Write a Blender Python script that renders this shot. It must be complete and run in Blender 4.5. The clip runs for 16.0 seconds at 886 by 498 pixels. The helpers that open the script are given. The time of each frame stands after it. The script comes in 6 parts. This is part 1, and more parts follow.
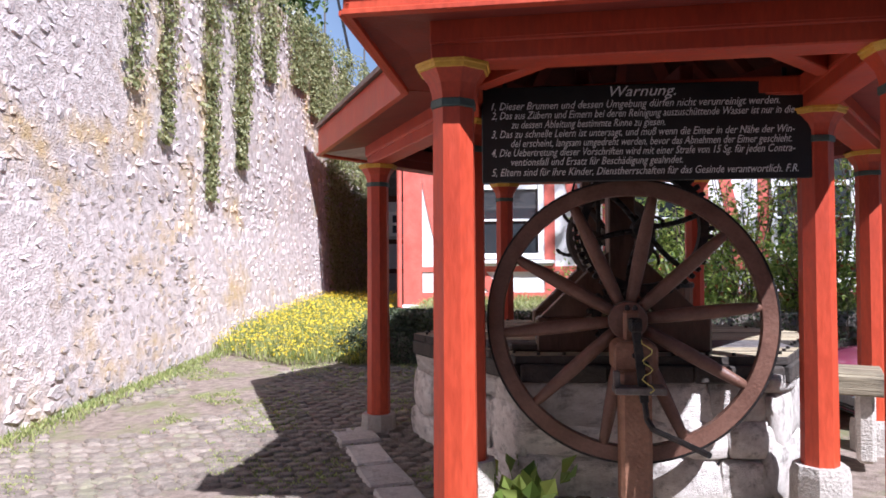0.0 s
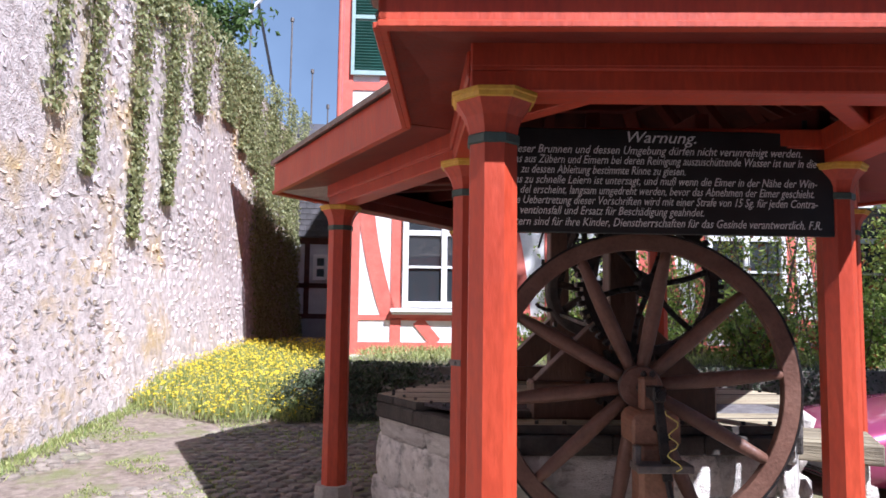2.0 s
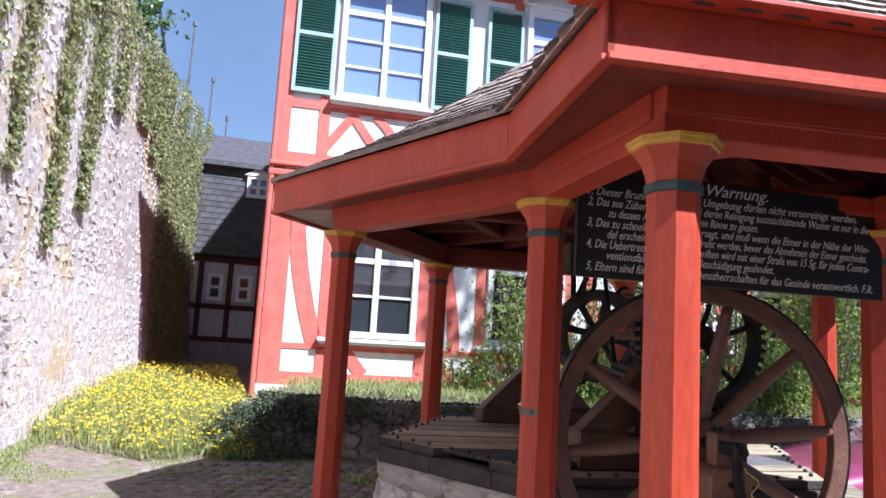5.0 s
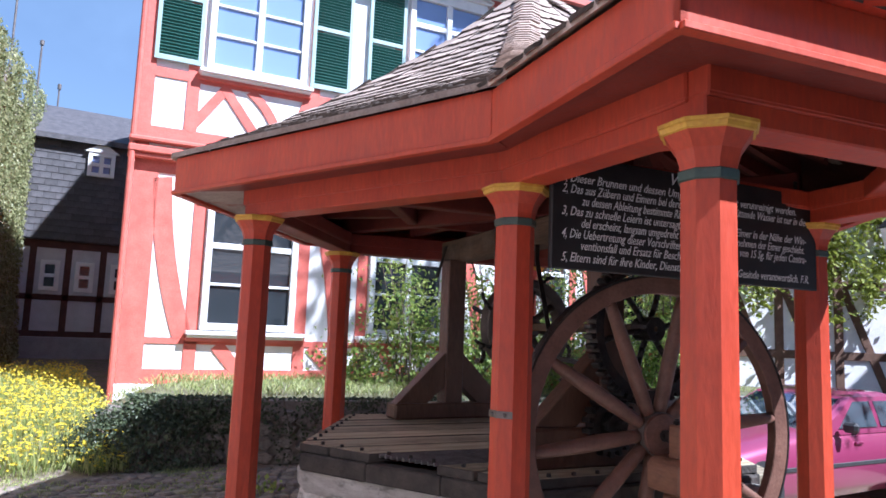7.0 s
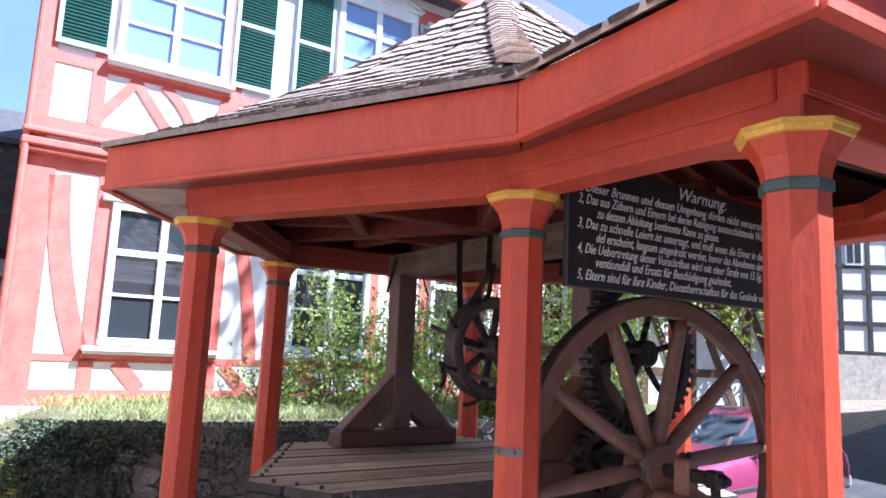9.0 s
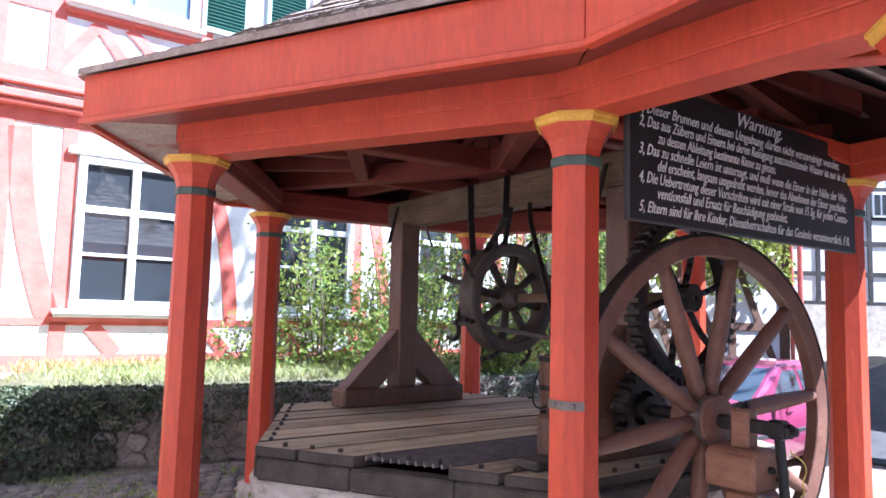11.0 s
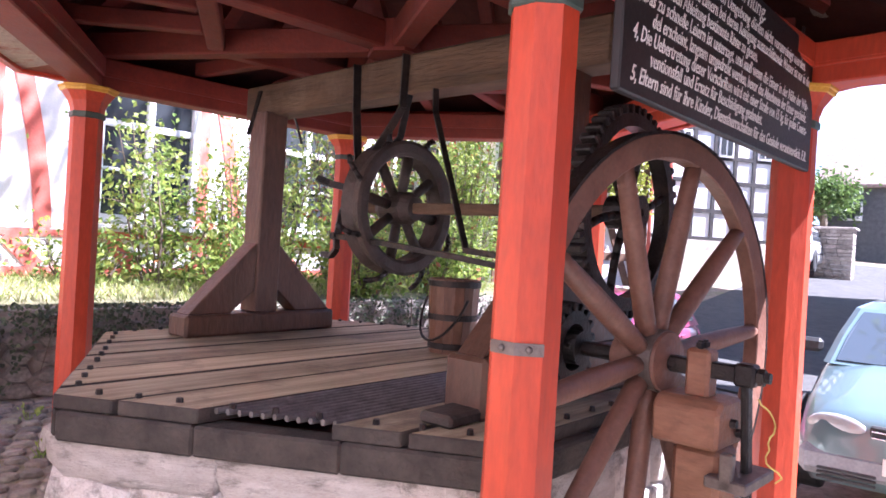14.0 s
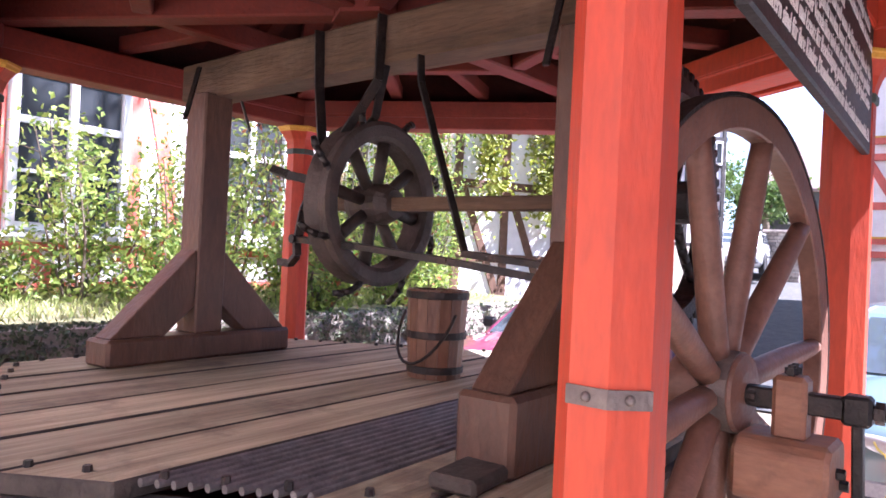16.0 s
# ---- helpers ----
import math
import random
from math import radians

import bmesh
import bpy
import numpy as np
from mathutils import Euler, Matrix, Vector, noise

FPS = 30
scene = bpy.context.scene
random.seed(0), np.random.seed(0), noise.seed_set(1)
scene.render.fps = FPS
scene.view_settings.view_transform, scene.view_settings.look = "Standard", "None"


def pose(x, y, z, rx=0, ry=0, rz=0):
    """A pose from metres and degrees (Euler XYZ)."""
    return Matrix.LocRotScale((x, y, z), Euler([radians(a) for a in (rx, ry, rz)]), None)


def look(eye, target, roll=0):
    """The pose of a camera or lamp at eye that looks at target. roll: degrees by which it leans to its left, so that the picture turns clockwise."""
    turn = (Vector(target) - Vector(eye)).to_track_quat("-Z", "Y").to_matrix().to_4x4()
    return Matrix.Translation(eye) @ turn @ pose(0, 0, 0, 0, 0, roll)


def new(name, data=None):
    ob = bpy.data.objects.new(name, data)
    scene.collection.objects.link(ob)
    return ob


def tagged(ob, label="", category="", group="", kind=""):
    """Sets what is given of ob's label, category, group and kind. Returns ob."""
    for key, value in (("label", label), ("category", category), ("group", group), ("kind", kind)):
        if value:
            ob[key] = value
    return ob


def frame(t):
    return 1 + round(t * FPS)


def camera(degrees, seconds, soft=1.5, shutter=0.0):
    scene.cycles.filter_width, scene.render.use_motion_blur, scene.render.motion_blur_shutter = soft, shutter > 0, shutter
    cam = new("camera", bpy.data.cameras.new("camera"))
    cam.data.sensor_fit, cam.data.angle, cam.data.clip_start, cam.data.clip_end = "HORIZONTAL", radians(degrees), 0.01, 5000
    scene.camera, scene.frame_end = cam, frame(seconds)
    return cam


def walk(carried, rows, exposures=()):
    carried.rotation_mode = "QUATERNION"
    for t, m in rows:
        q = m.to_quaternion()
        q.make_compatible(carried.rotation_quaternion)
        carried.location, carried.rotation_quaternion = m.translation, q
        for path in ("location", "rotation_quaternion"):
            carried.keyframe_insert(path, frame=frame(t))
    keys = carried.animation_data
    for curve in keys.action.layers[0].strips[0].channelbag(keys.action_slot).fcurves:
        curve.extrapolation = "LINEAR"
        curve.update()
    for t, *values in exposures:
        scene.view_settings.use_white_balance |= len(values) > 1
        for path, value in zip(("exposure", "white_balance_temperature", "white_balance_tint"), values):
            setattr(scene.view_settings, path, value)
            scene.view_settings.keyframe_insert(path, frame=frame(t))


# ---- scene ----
cam = camera(64.50, 16.0, 1.65)
EXPOSURES = [(0.0, 1.0, 5500, 20), (4.0, 1.08, 5300, 17), (6.4, 1.2, 5150, 16), (8.0, 1.6, 5000, 15), (10.5, 2.15, 5000, 16), (12.5, 2.55, 5150, 21), (14.0, 2.7, 5450, 29), (16.0, 2.8, 5500, 29)]
PATH = [
    (0.0, 0.033, 0.027, 1.553, 91.12, 0.34, 0.59),
    (0.5, -0.102, 0.197, 1.599, 90.76, 0.68, -4.69),
    (1.0, -0.190, 0.410, 1.627, 92.17, 0.75, -7.48),
    (1.5, -0.302, 0.541, 1.626, 94.03, -0.10, -6.90),
    (2.0, -0.497, 0.607, 1.629, 94.74, -0.74, -6.74),
    (2.5, -0.698, 0.697, 1.630, 93.41, -0.39, -8.18),
    (3.0, -0.884, 0.797, 1.617, 93.17, -1.07, -8.03),
    (3.5, -1.055, 0.916, 1.652, 94.71, -2.35, -9.87),
    (4.0, -1.292, 0.973, 1.658, 96.40, -2.99, -13.18),
    (6.5, -2.019, 1.559, 1.710, 97.06, -2.71, -25.80),
    (7.0, -2.117, 1.757, 1.714, 96.81, -2.17, -30.26),
    (7.5, -2.195, 1.967, 1.742, 97.16, -1.90, -32.84),
    (8.0, -2.295, 2.143, 1.745, 98.03, -1.93, -35.87),
    (10.5, -2.283, 2.860, 1.689, 97.26, -2.26, -40.62),
    (11.0, -2.276, 2.995, 1.664, 95.26, -1.45, -41.23),
    (11.5, -2.170, 3.129, 1.662, 94.04, -2.07, -41.77),
    (12.0, -2.086, 3.238, 1.657, 93.59, -3.11, -42.70),
    (12.5, -2.009, 3.407, 1.645, 93.88, -3.53, -45.85),
    (13.0, -1.953, 3.560, 1.599, 92.49, -3.22, -50.01),
    (13.5, -1.858, 3.713, 1.585, 89.77, -2.97, -52.43),
    (14.0, -1.722, 3.846, 1.589, 89.61, -3.51, -53.35),
    (14.5, -1.627, 3.973, 1.580, 90.93, -4.23, -54.44),
    (15.0, -1.546, 4.148, 1.571, 91.64, -3.82, -55.99),
    (15.5, -1.439, 4.298, 1.554, 91.13, -2.58, -57.41),
    (16.0, -1.236, 4.457, 1.552, 90.55, -2.73, -57.88),
]
walk(cam, [(t, pose(x, y, z, rx, ry, rz)) for t, x, y, z, rx, ry, rz in PATH], EXPOSURES)

# ---- world, sun, sky ----
SUN_TO = Vector((0.43, -0.72, 1.0)).normalized()
world = bpy.data.worlds.new("World")
scene.world = world
world.use_nodes = True
wn = world.node_tree
sky = wn.nodes.new("ShaderNodeTexSky")
sky.sky_type = "NISHITA"
sky.sun_disc = False
sky.dust_density = 0.1
sky.sun_elevation = math.asin(SUN_TO.z)
sky.sun_rotation = math.atan2(SUN_TO.x, SUN_TO.y)
wn.nodes["Background"].inputs["Strength"].default_value = 0.036
# thin spring haze with soft cloud, thickest towards the horizon all round
sky_co = wn.nodes.new("ShaderNodeTexCoord")
sky_xyz = wn.nodes.new("ShaderNodeSeparateXYZ")
wn.links.new(sky_co.outputs["Generated"], sky_xyz.inputs["Vector"])
haze = wn.nodes.new("ShaderNodeMapRange")
haze.inputs["From Min"].default_value, haze.inputs["From Max"].default_value = 0.75, 0.0
haze.inputs["To Min"].default_value, haze.inputs["To Max"].default_value = 0.12, 0.62
wn.links.new(sky_xyz.outputs["Z"], haze.inputs["Value"])
cloud = wn.nodes.new("ShaderNodeTexNoise")
cloud.inputs["Scale"].default_value, cloud.inputs["Detail"].default_value = 2.6, 7
wn.links.new(sky_co.outputs["Generated"], cloud.inputs["Vector"])
cloud_amount = wn.nodes.new("ShaderNodeMapRange")
cloud_amount.inputs["From Min"].default_value, cloud_amount.inputs["From Max"].default_value = 0.42, 0.75
cloud_amount.inputs["To Min"].default_value, cloud_amount.inputs["To Max"].default_value = 0.75, 1.5
wn.links.new(cloud.outputs["Fac"], cloud_amount.inputs["Value"])
haze_fac = wn.nodes.new("ShaderNodeMath")
haze_fac.operation, haze_fac.use_clamp = "MULTIPLY", True
wn.links.new(haze.outputs["Result"], haze_fac.inputs[0])
wn.links.new(cloud_amount.outputs["Result"], haze_fac.inputs[1])
sky_mix = wn.nodes.new("ShaderNodeMix")
sky_mix.data_type = "RGBA"
wn.links.new(haze_fac.outputs[0], sky_mix.inputs["Factor"])
wn.links.new(sky.outputs["Color"], sky_mix.inputs["A"])
sky_mix.inputs["B"].default_value = (9.0, 12.0, 15.5, 1)
wn.links.new(sky_mix.outputs["Result"], wn.nodes["Background"].inputs["Color"])
sun = new("sun", bpy.data.lights.new("sun", "SUN"))
sun.data.energy = 5.0
sun.data.angle = radians(0.5)
sun.data.color = (1.0, 0.95, 0.87)
sun.matrix_world = look(SUN_TO * 30, (0, 0, 0))


# ---- materials ----
def material(name, a, b, rough=0.7, scale=6.0, bump=0.2, fine=60.0, metal=0.0, stretch=(1, 1, 1), random_tint=0.0, stain=None, stain_scale=1.3, stain_amount=0.5, coat=0.0, stain_from=0.52):
    m = bpy.data.materials.new(name)
    m.use_nodes = True
    t = m.node_tree
    n, l = t.nodes, t.links
    bs = n["Principled BSDF"]
    co = n.new("ShaderNodeTexCoord")
    mp = n.new("ShaderNodeMapping")
    mp.inputs["Scale"].default_value = stretch
    l.new(co.outputs["Object"], mp.inputs["Vector"])
    n1 = n.new("ShaderNodeTexNoise")
    n1.inputs["Scale"].default_value, n1.inputs["Detail"].default_value, n1.inputs["Roughness"].default_value = scale, 6, 0.6
    n2 = n.new("ShaderNodeTexNoise")
    n2.inputs["Scale"].default_value, n2.inputs["Detail"].default_value = fine, 4
    for k in (n1, n2):
        l.new(mp.outputs["Vector"], k.inputs["Vector"])
    ramp = n.new("ShaderNodeValToRGB")
    ramp.color_ramp.elements[0].position, ramp.color_ramp.elements[1].position = 0.32, 0.68
    ramp.color_ramp.elements[0].color, ramp.color_ramp.elements[1].color = (*a, 1), (*b, 1)
    l.new(n1.outputs["Fac"], ramp.inputs["Fac"])
    col = ramp.outputs["Color"]
    mx = n.new("ShaderNodeMix")
    mx.data_type, mx.blend_type = "RGBA", "OVERLAY"
    mx.inputs["Factor"].default_value = 0.35
    l.new(col, mx.inputs["A"])
    l.new(n2.outputs["Fac"], mx.inputs["B"])
    col = mx.outputs["Result"]
    if stain:
        n3 = n.new("ShaderNodeTexNoise")
        n3.inputs["Scale"].default_value, n3.inputs["Detail"].default_value, n3.inputs["Roughness"].default_value = stain_scale, 8, 0.7
        l.new(co.outputs["Object"], n3.inputs["Vector"])
        r3 = n.new("ShaderNodeMapRange")
        r3.inputs["From Min"].default_value, r3.inputs["From Max"].default_value = stain_from, stain_from + 0.14
        r3.inputs["To Max"].default_value = stain_amount
        l.new(n3.outputs["Fac"], r3.inputs["Value"])
        m3 = n.new("ShaderNodeMix")
        m3.data_type = "RGBA"
        l.new(r3.outputs["Result"], m3.inputs["Factor"])
        l.new(col, m3.inputs["A"])
        m3.inputs["B"].default_value = (*stain, 1)
        col = m3.outputs["Result"]
    if random_tint:
        oi = n.new("ShaderNodeObjectInfo")
        geo = n.new("ShaderNodeNewGeometry")
        ad = n.new("ShaderNodeMath")
        l.new(oi.outputs["Random"], ad.inputs[0])
        l.new(geo.outputs["Random Per Island"], ad.inputs[1])
        fr = n.new("ShaderNodeMath")
        fr.operation = "FRACT"
        l.new(ad.outputs[0], fr.inputs[0])
        mr = n.new("ShaderNodeMapRange")
        mr.inputs["To Min"].default_value, mr.inputs["To Max"].default_value = 1 - random_tint, 1 + random_tint
        l.new(fr.outputs[0], mr.inputs["Value"])
        hs = n.new("ShaderNodeHueSaturation")
        l.new(mr.outputs["Result"], hs.inputs["Value"])
        l.new(col, hs.inputs["Color"])
        col = hs.outputs["Color"]
    l.new(col, bs.inputs["Base Color"])
    rr = n.new("ShaderNodeMapRange")
    rr.inputs["To Min"].default_value, rr.inputs["To Max"].default_value = max(0.02, rough - 0.12), min(1, rough + 0.12)
    l.new(n2.outputs["Fac"], rr.inputs["Value"])
    l.new(rr.outputs["Result"], bs.inputs["Roughness"])
    bs.inputs["Metallic"].default_value = metal
    bs.inputs["Coat Weight"].default_value = coat
    if bump:
        sm = n.new("ShaderNodeMath")
        l.new(n1.outputs["Fac"], sm.inputs[0])
        l.new(n2.outputs["Fac"], sm.inputs[1])
        bp = n.new("ShaderNodeBump")
        bp.inputs["Strength"].default_value = bump
        bp.inputs["Distance"].default_value = 0.02
        l.new(sm.outputs[0], bp.inputs["Height"])
        l.new(bp.outputs["Normal"], bs.inputs["Normal"])
    return m


def leaf_material(name, a, b, through_light=0.35):
    m = bpy.data.materials.new(name)
    m.use_nodes = True
    n, l = m.node_tree.nodes, m.node_tree.links
    bs = n["Principled BSDF"]
    geo = n.new("ShaderNodeNewGeometry")
    rp = n.new("ShaderNodeValToRGB")
    rp.color_ramp.elements[0].color, rp.color_ramp.elements[1].color = (*a, 1), (*b, 1)
    l.new(geo.outputs["Random Per Island"], rp.inputs["Fac"])
    l.new(rp.outputs["Color"], bs.inputs["Base Color"])
    bs.inputs["Roughness"].default_value = 0.5
    tr = n.new("ShaderNodeBsdfTranslucent")
    l.new(rp.outputs["Color"], tr.inputs["Color"])
    mx = n.new("ShaderNodeMixShader")
    mx.inputs["Fac"].default_value = through_light
    l.new(bs.outputs["BSDF"], mx.inputs[1])
    l.new(tr.outputs["BSDF"], mx.inputs[2])
    l.new(mx.outputs["Shader"], n["Material Output"].inputs["Surface"])
    return m


def glass_material(name, tint, rough=0.03):
    m = bpy.data.materials.new(name)
    m.use_nodes = True
    bs = m.node_tree.nodes["Principled BSDF"]
    bs.inputs["Base Color"].default_value = (*tint, 1)
    bs.inputs["Roughness"].default_value = rough
    bs.inputs["Specular IOR Level"].default_value = 0.9
    bs.inputs["Coat Weight"].default_value = 0.6
    return m


RED = material("red_paint", (0.43, 0.047, 0.016), (0.53, 0.072, 0.024), 0.5, 3.0, 0.12, 45, stretch=(1, 1, 0.25), stain=(0.30, 0.045, 0.025), stain_amount=0.35)
# darker copy of the red: shade of soffits and far plates put into colour
RED_SHADED = material("red_paint_shaded", (0.16, 0.021, 0.012), (0.24, 0.035, 0.019), 0.6, 3.0, 0.15, 45, stain=(0.2, 0.05, 0.03), stain_amount=0.5)
# red darkened further, with the gloom under the roof painted in
RED_ROOF_SHADED = material("rafter_red_shaded", (0.115, 0.016, 0.009), (0.18, 0.027, 0.015), 0.7, 3.0, 0.2, 40)
YELLOW = material("yellow_paint", (0.62, 0.33, 0.03), (0.72, 0.42, 0.05), 0.55, 8, 0.15, 60, stain=(0.25, 0.14, 0.05))
GREEN_BAND = material("green_band", (0.045, 0.075, 0.06), (0.07, 0.1, 0.085), 0.55, 8, 0.1)
SHINGLE_EDGE = material("weathered_shingle_end", (0.05, 0.038, 0.03), (0.11, 0.085, 0.07), 0.9, 9, 0.4, 50)
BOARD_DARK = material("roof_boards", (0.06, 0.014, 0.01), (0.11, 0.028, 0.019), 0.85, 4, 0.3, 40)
SHINGLE = material("shingle", (0.34, 0.25, 0.20), (0.50, 0.40, 0.335), 0.85, 9, 0.5, 50, random_tint=0.3, stain=(0.2, 0.15, 0.12), stain_scale=4, stain_amount=0.4)
WOOD_WEATHERED = material("weathered_planks", (0.19, 0.15, 0.092), (0.49, 0.42, 0.285), 0.7, 6, 0.5, 40, stretch=(0.14, 2.2, 2.2), random_tint=0.3, stain=(0.11, 0.085, 0.065), stain_scale=1.6, stain_amount=0.75)
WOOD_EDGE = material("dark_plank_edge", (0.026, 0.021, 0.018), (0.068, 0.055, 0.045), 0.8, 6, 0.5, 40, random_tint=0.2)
WOOD_BROWN = material("brown_stained_wood", (0.07, 0.034, 0.021), (0.135, 0.07, 0.043), 0.5, 5, 0.3, 40, stretch=(1, 1, 0.3), stain=(0.05, 0.03, 0.02))
WOOD_BEAM = material("grey_brown_beam", (0.058, 0.034, 0.018), (0.14, 0.085, 0.047), 0.8, 5, 0.45, 40, stretch=(1.5, 0.2, 1.5), stain=(0.2, 0.14, 0.09))
WHEEL_WOOD = material("brown_wheel_paint", (0.115, 0.052, 0.034), (0.2, 0.1, 0.068), 0.5, 6, 0.2, 50, stain=(0.1, 0.05, 0.035), stain_scale=3)
IRON = material("black_iron", (0.018, 0.017, 0.017), (0.045, 0.04, 0.038), 0.45, 12, 0.3, 80, metal=0.6, stain=(0.09, 0.045, 0.025), stain_scale=6, stain_amount=0.35)
IRON_GREY = material("worn_grey_iron", (0.12, 0.10, 0.09), (0.2, 0.17, 0.15), 0.5, 12, 0.2, 80, metal=0.5)
STONE_PALE = material("pale_limestone", (0.42, 0.37, 0.32), (0.62, 0.57, 0.51), 0.9, 6, 0.7, 50, random_tint=0.16, stain=(0.2, 0.18, 0.15), stain_scale=3)
MORTAR = material("lime_mortar", (0.40, 0.35, 0.29), (0.56, 0.50, 0.43), 0.95, 7, 0.8, 45, stain=(0.25, 0.21, 0.17), stain_scale=2.5)
BOARD_BLACK = material("black_sign_paint", (0.010, 0.010, 0.011), (0.022, 0.021, 0.021), 0.5, 5, 0.1, 60)
LETTER = material("white_lettering", (0.72, 0.71, 0.68), (0.82, 0.81, 0.78), 0.6, 20, 0.0)
PLASTER = material("white_plaster", (0.76, 0.74, 0.72), (0.87, 0.85, 0.83), 0.9, 2.5, 0.25, 40, stain=(0.58, 0.55, 0.51), stain_amount=0.4)
WINDOW_WHITE = material("white_window_paint", (0.76, 0.75, 0.73), (0.84, 0.83, 0.81), 0.5, 5, 0.05)
HOUSE_RED = material("house_timber_red", (0.55, 0.115, 0.08), (0.65, 0.165, 0.12), 0.7, 4, 0.15, 40, stain=(0.46, 0.10, 0.075))
SHUTTER = material("green_shutter", (0.018, 0.085, 0.065), (0.03, 0.12, 0.095), 0.5, 6, 0.1)
SHUTTER_FRAME = material("shutter_frame", (0.30, 0.42, 0.40), (0.38, 0.5, 0.48), 0.5, 6, 0.1)
PANE = glass_material("window_pane", (0.035, 0.04, 0.045))
# blue sky reflection painted into the base colour of these panes
PANE_LIGHT = glass_material("sky_tinted_pane", (0.22, 0.30, 0.55), 0.08)
SLATE = material("slate_cladding", (0.05, 0.047, 0.052), (0.095, 0.088, 0.092), 0.6, 6, 0.3, 40, random_tint=0.25)
TIMBER_DARK = material("dark_house_timber", (0.06, 0.02, 0.016), (0.1, 0.035, 0.028), 0.75, 5, 0.2)


# ---- geometry helpers ----
def box(bm, size, at=(0, 0, 0), rot=None, bevel=0.0):
    r = bmesh.ops.create_cube(bm, size=1.0)
    vs = r["verts"]
    m = Matrix.Translation(at) @ (rot.to_4x4() if rot else Matrix()) @ Matrix.Diagonal((*size, 1))
    bmesh.ops.transform(bm, matrix=m, verts=vs)
    if bevel:
        es = {e for v in vs for e in v.link_edges}
        bmesh.ops.bevel(bm, geom=list(es), offset=bevel, segments=1, affect="EDGES")
    return bm


def beam_box(bm, a, b, w, h, bevel=0.006, up=(0, 0, 1)):
    """A bar of section w x h from a to b, h measured towards up."""
    a, b = Vector(a), Vector(b)
    d = b - a
    x = d.normalized()
    u = Vector(up)
    y = u.cross(x)
    if y.length < 1e-4:
        y = Vector((0, 1, 0)).cross(x)
    y.normalize()
    z = x.cross(y)
    rot = Matrix((x, y, z)).transposed()
    return box(bm, (d.length, w, h), (a + b) / 2, rot, bevel)


def rod(bm, a, b, r, seg=10, r2=None):
    a, b = Vector(a), Vector(b)
    d = b - a
    m = Matrix.Translation((a + b) / 2) @ d.to_track_quat("Z", "Y").to_matrix().to_4x4()
    bmesh.ops.create_cone(bm, cap_ends=True, segments=seg, radius1=r, radius2=r if r2 is None else r2, depth=d.length, matrix=m)
    return bm


def loft(bm, rings, closed=True, caps=True):
    """Joins rings of points with faces."""
    vs = [[bm.verts.new(p) for p in ring] for ring in rings]
    n = len(vs[0])
    for i in range(len(vs) - 1):
        for j in range(n if closed else n - 1):
            k = (j + 1) % n
            bm.faces.new((vs[i][j], vs[i][k], vs[i + 1][k], vs[i + 1][j]))
    if caps and closed:
        bm.faces.new(list(reversed(vs[0])))
        bm.faces.new(vs[-1])
    return bm


def ngon(r, n, z, turn=0.0):
    return [(r * math.cos(turn + 2 * math.pi * i / n), r * math.sin(turn + 2 * math.pi * i / n), z) for i in range(n)]


def lathe_y(bm, profile, seg=40):
    """Turns a closed profile of (radius, y) round the y axis."""
    rings = []
    for i in range(seg):
        a = 2 * math.pi * i / seg
        rings.append([(r * math.cos(a), y, r * math.sin(a)) for r, y in profile])
    vs = [[bm.verts.new(p) for p in ring] for ring in rings]
    n = len(profile)
    for i in range(seg):
        for j in range(n):
            bm.faces.new((vs[i][j], vs[(i + 1) % seg][j], vs[(i + 1) % seg][(j + 1) % n], vs[i][(j + 1) % n]))
    return bm


def mesh_of(name, bm, mat, smooth=False):
    bmesh.ops.recalc_face_normals(bm, faces=bm.faces[:])
    me = bpy.data.meshes.new(name)
    bm.to_mesh(me)
    bm.free()
    me.materials.append(mat)
    if smooth:
        for p in me.polygons:
            p.use_smooth = True
    return me


def part(name, bm, mat, parent=None, label="", m=None, smooth=False):
    ob = new(name, mesh_of(name, bm, mat, smooth))
    if parent:
        ob.parent = parent
    if m is not None:
        ob.matrix_basis = m
    if label:
        ob["label"] = label
    return ob


def piece(name, me, parent, m):
    ob = new(name, me)
    ob.parent = parent
    ob.matrix_basis = m
    return ob


def thing(name, m, label, category, group="", kind=""):
    ob = new(name)
    ob.matrix_basis = m
    return tagged(ob, label, category, group, kind)


B = bmesh.new


def ground_z(x, y):
    z = -0.16 + 0.053 * max(0.0, min(y, 16.0) - 6.0) + 0.03 * max(0.0, min(y, 40.0) - 16)
    z += -0.02 * max(0.0, min(x, 8.0) - 3.0) + 0.09 * max(0.0, min(x, 40.0) - 9.0)
    return z


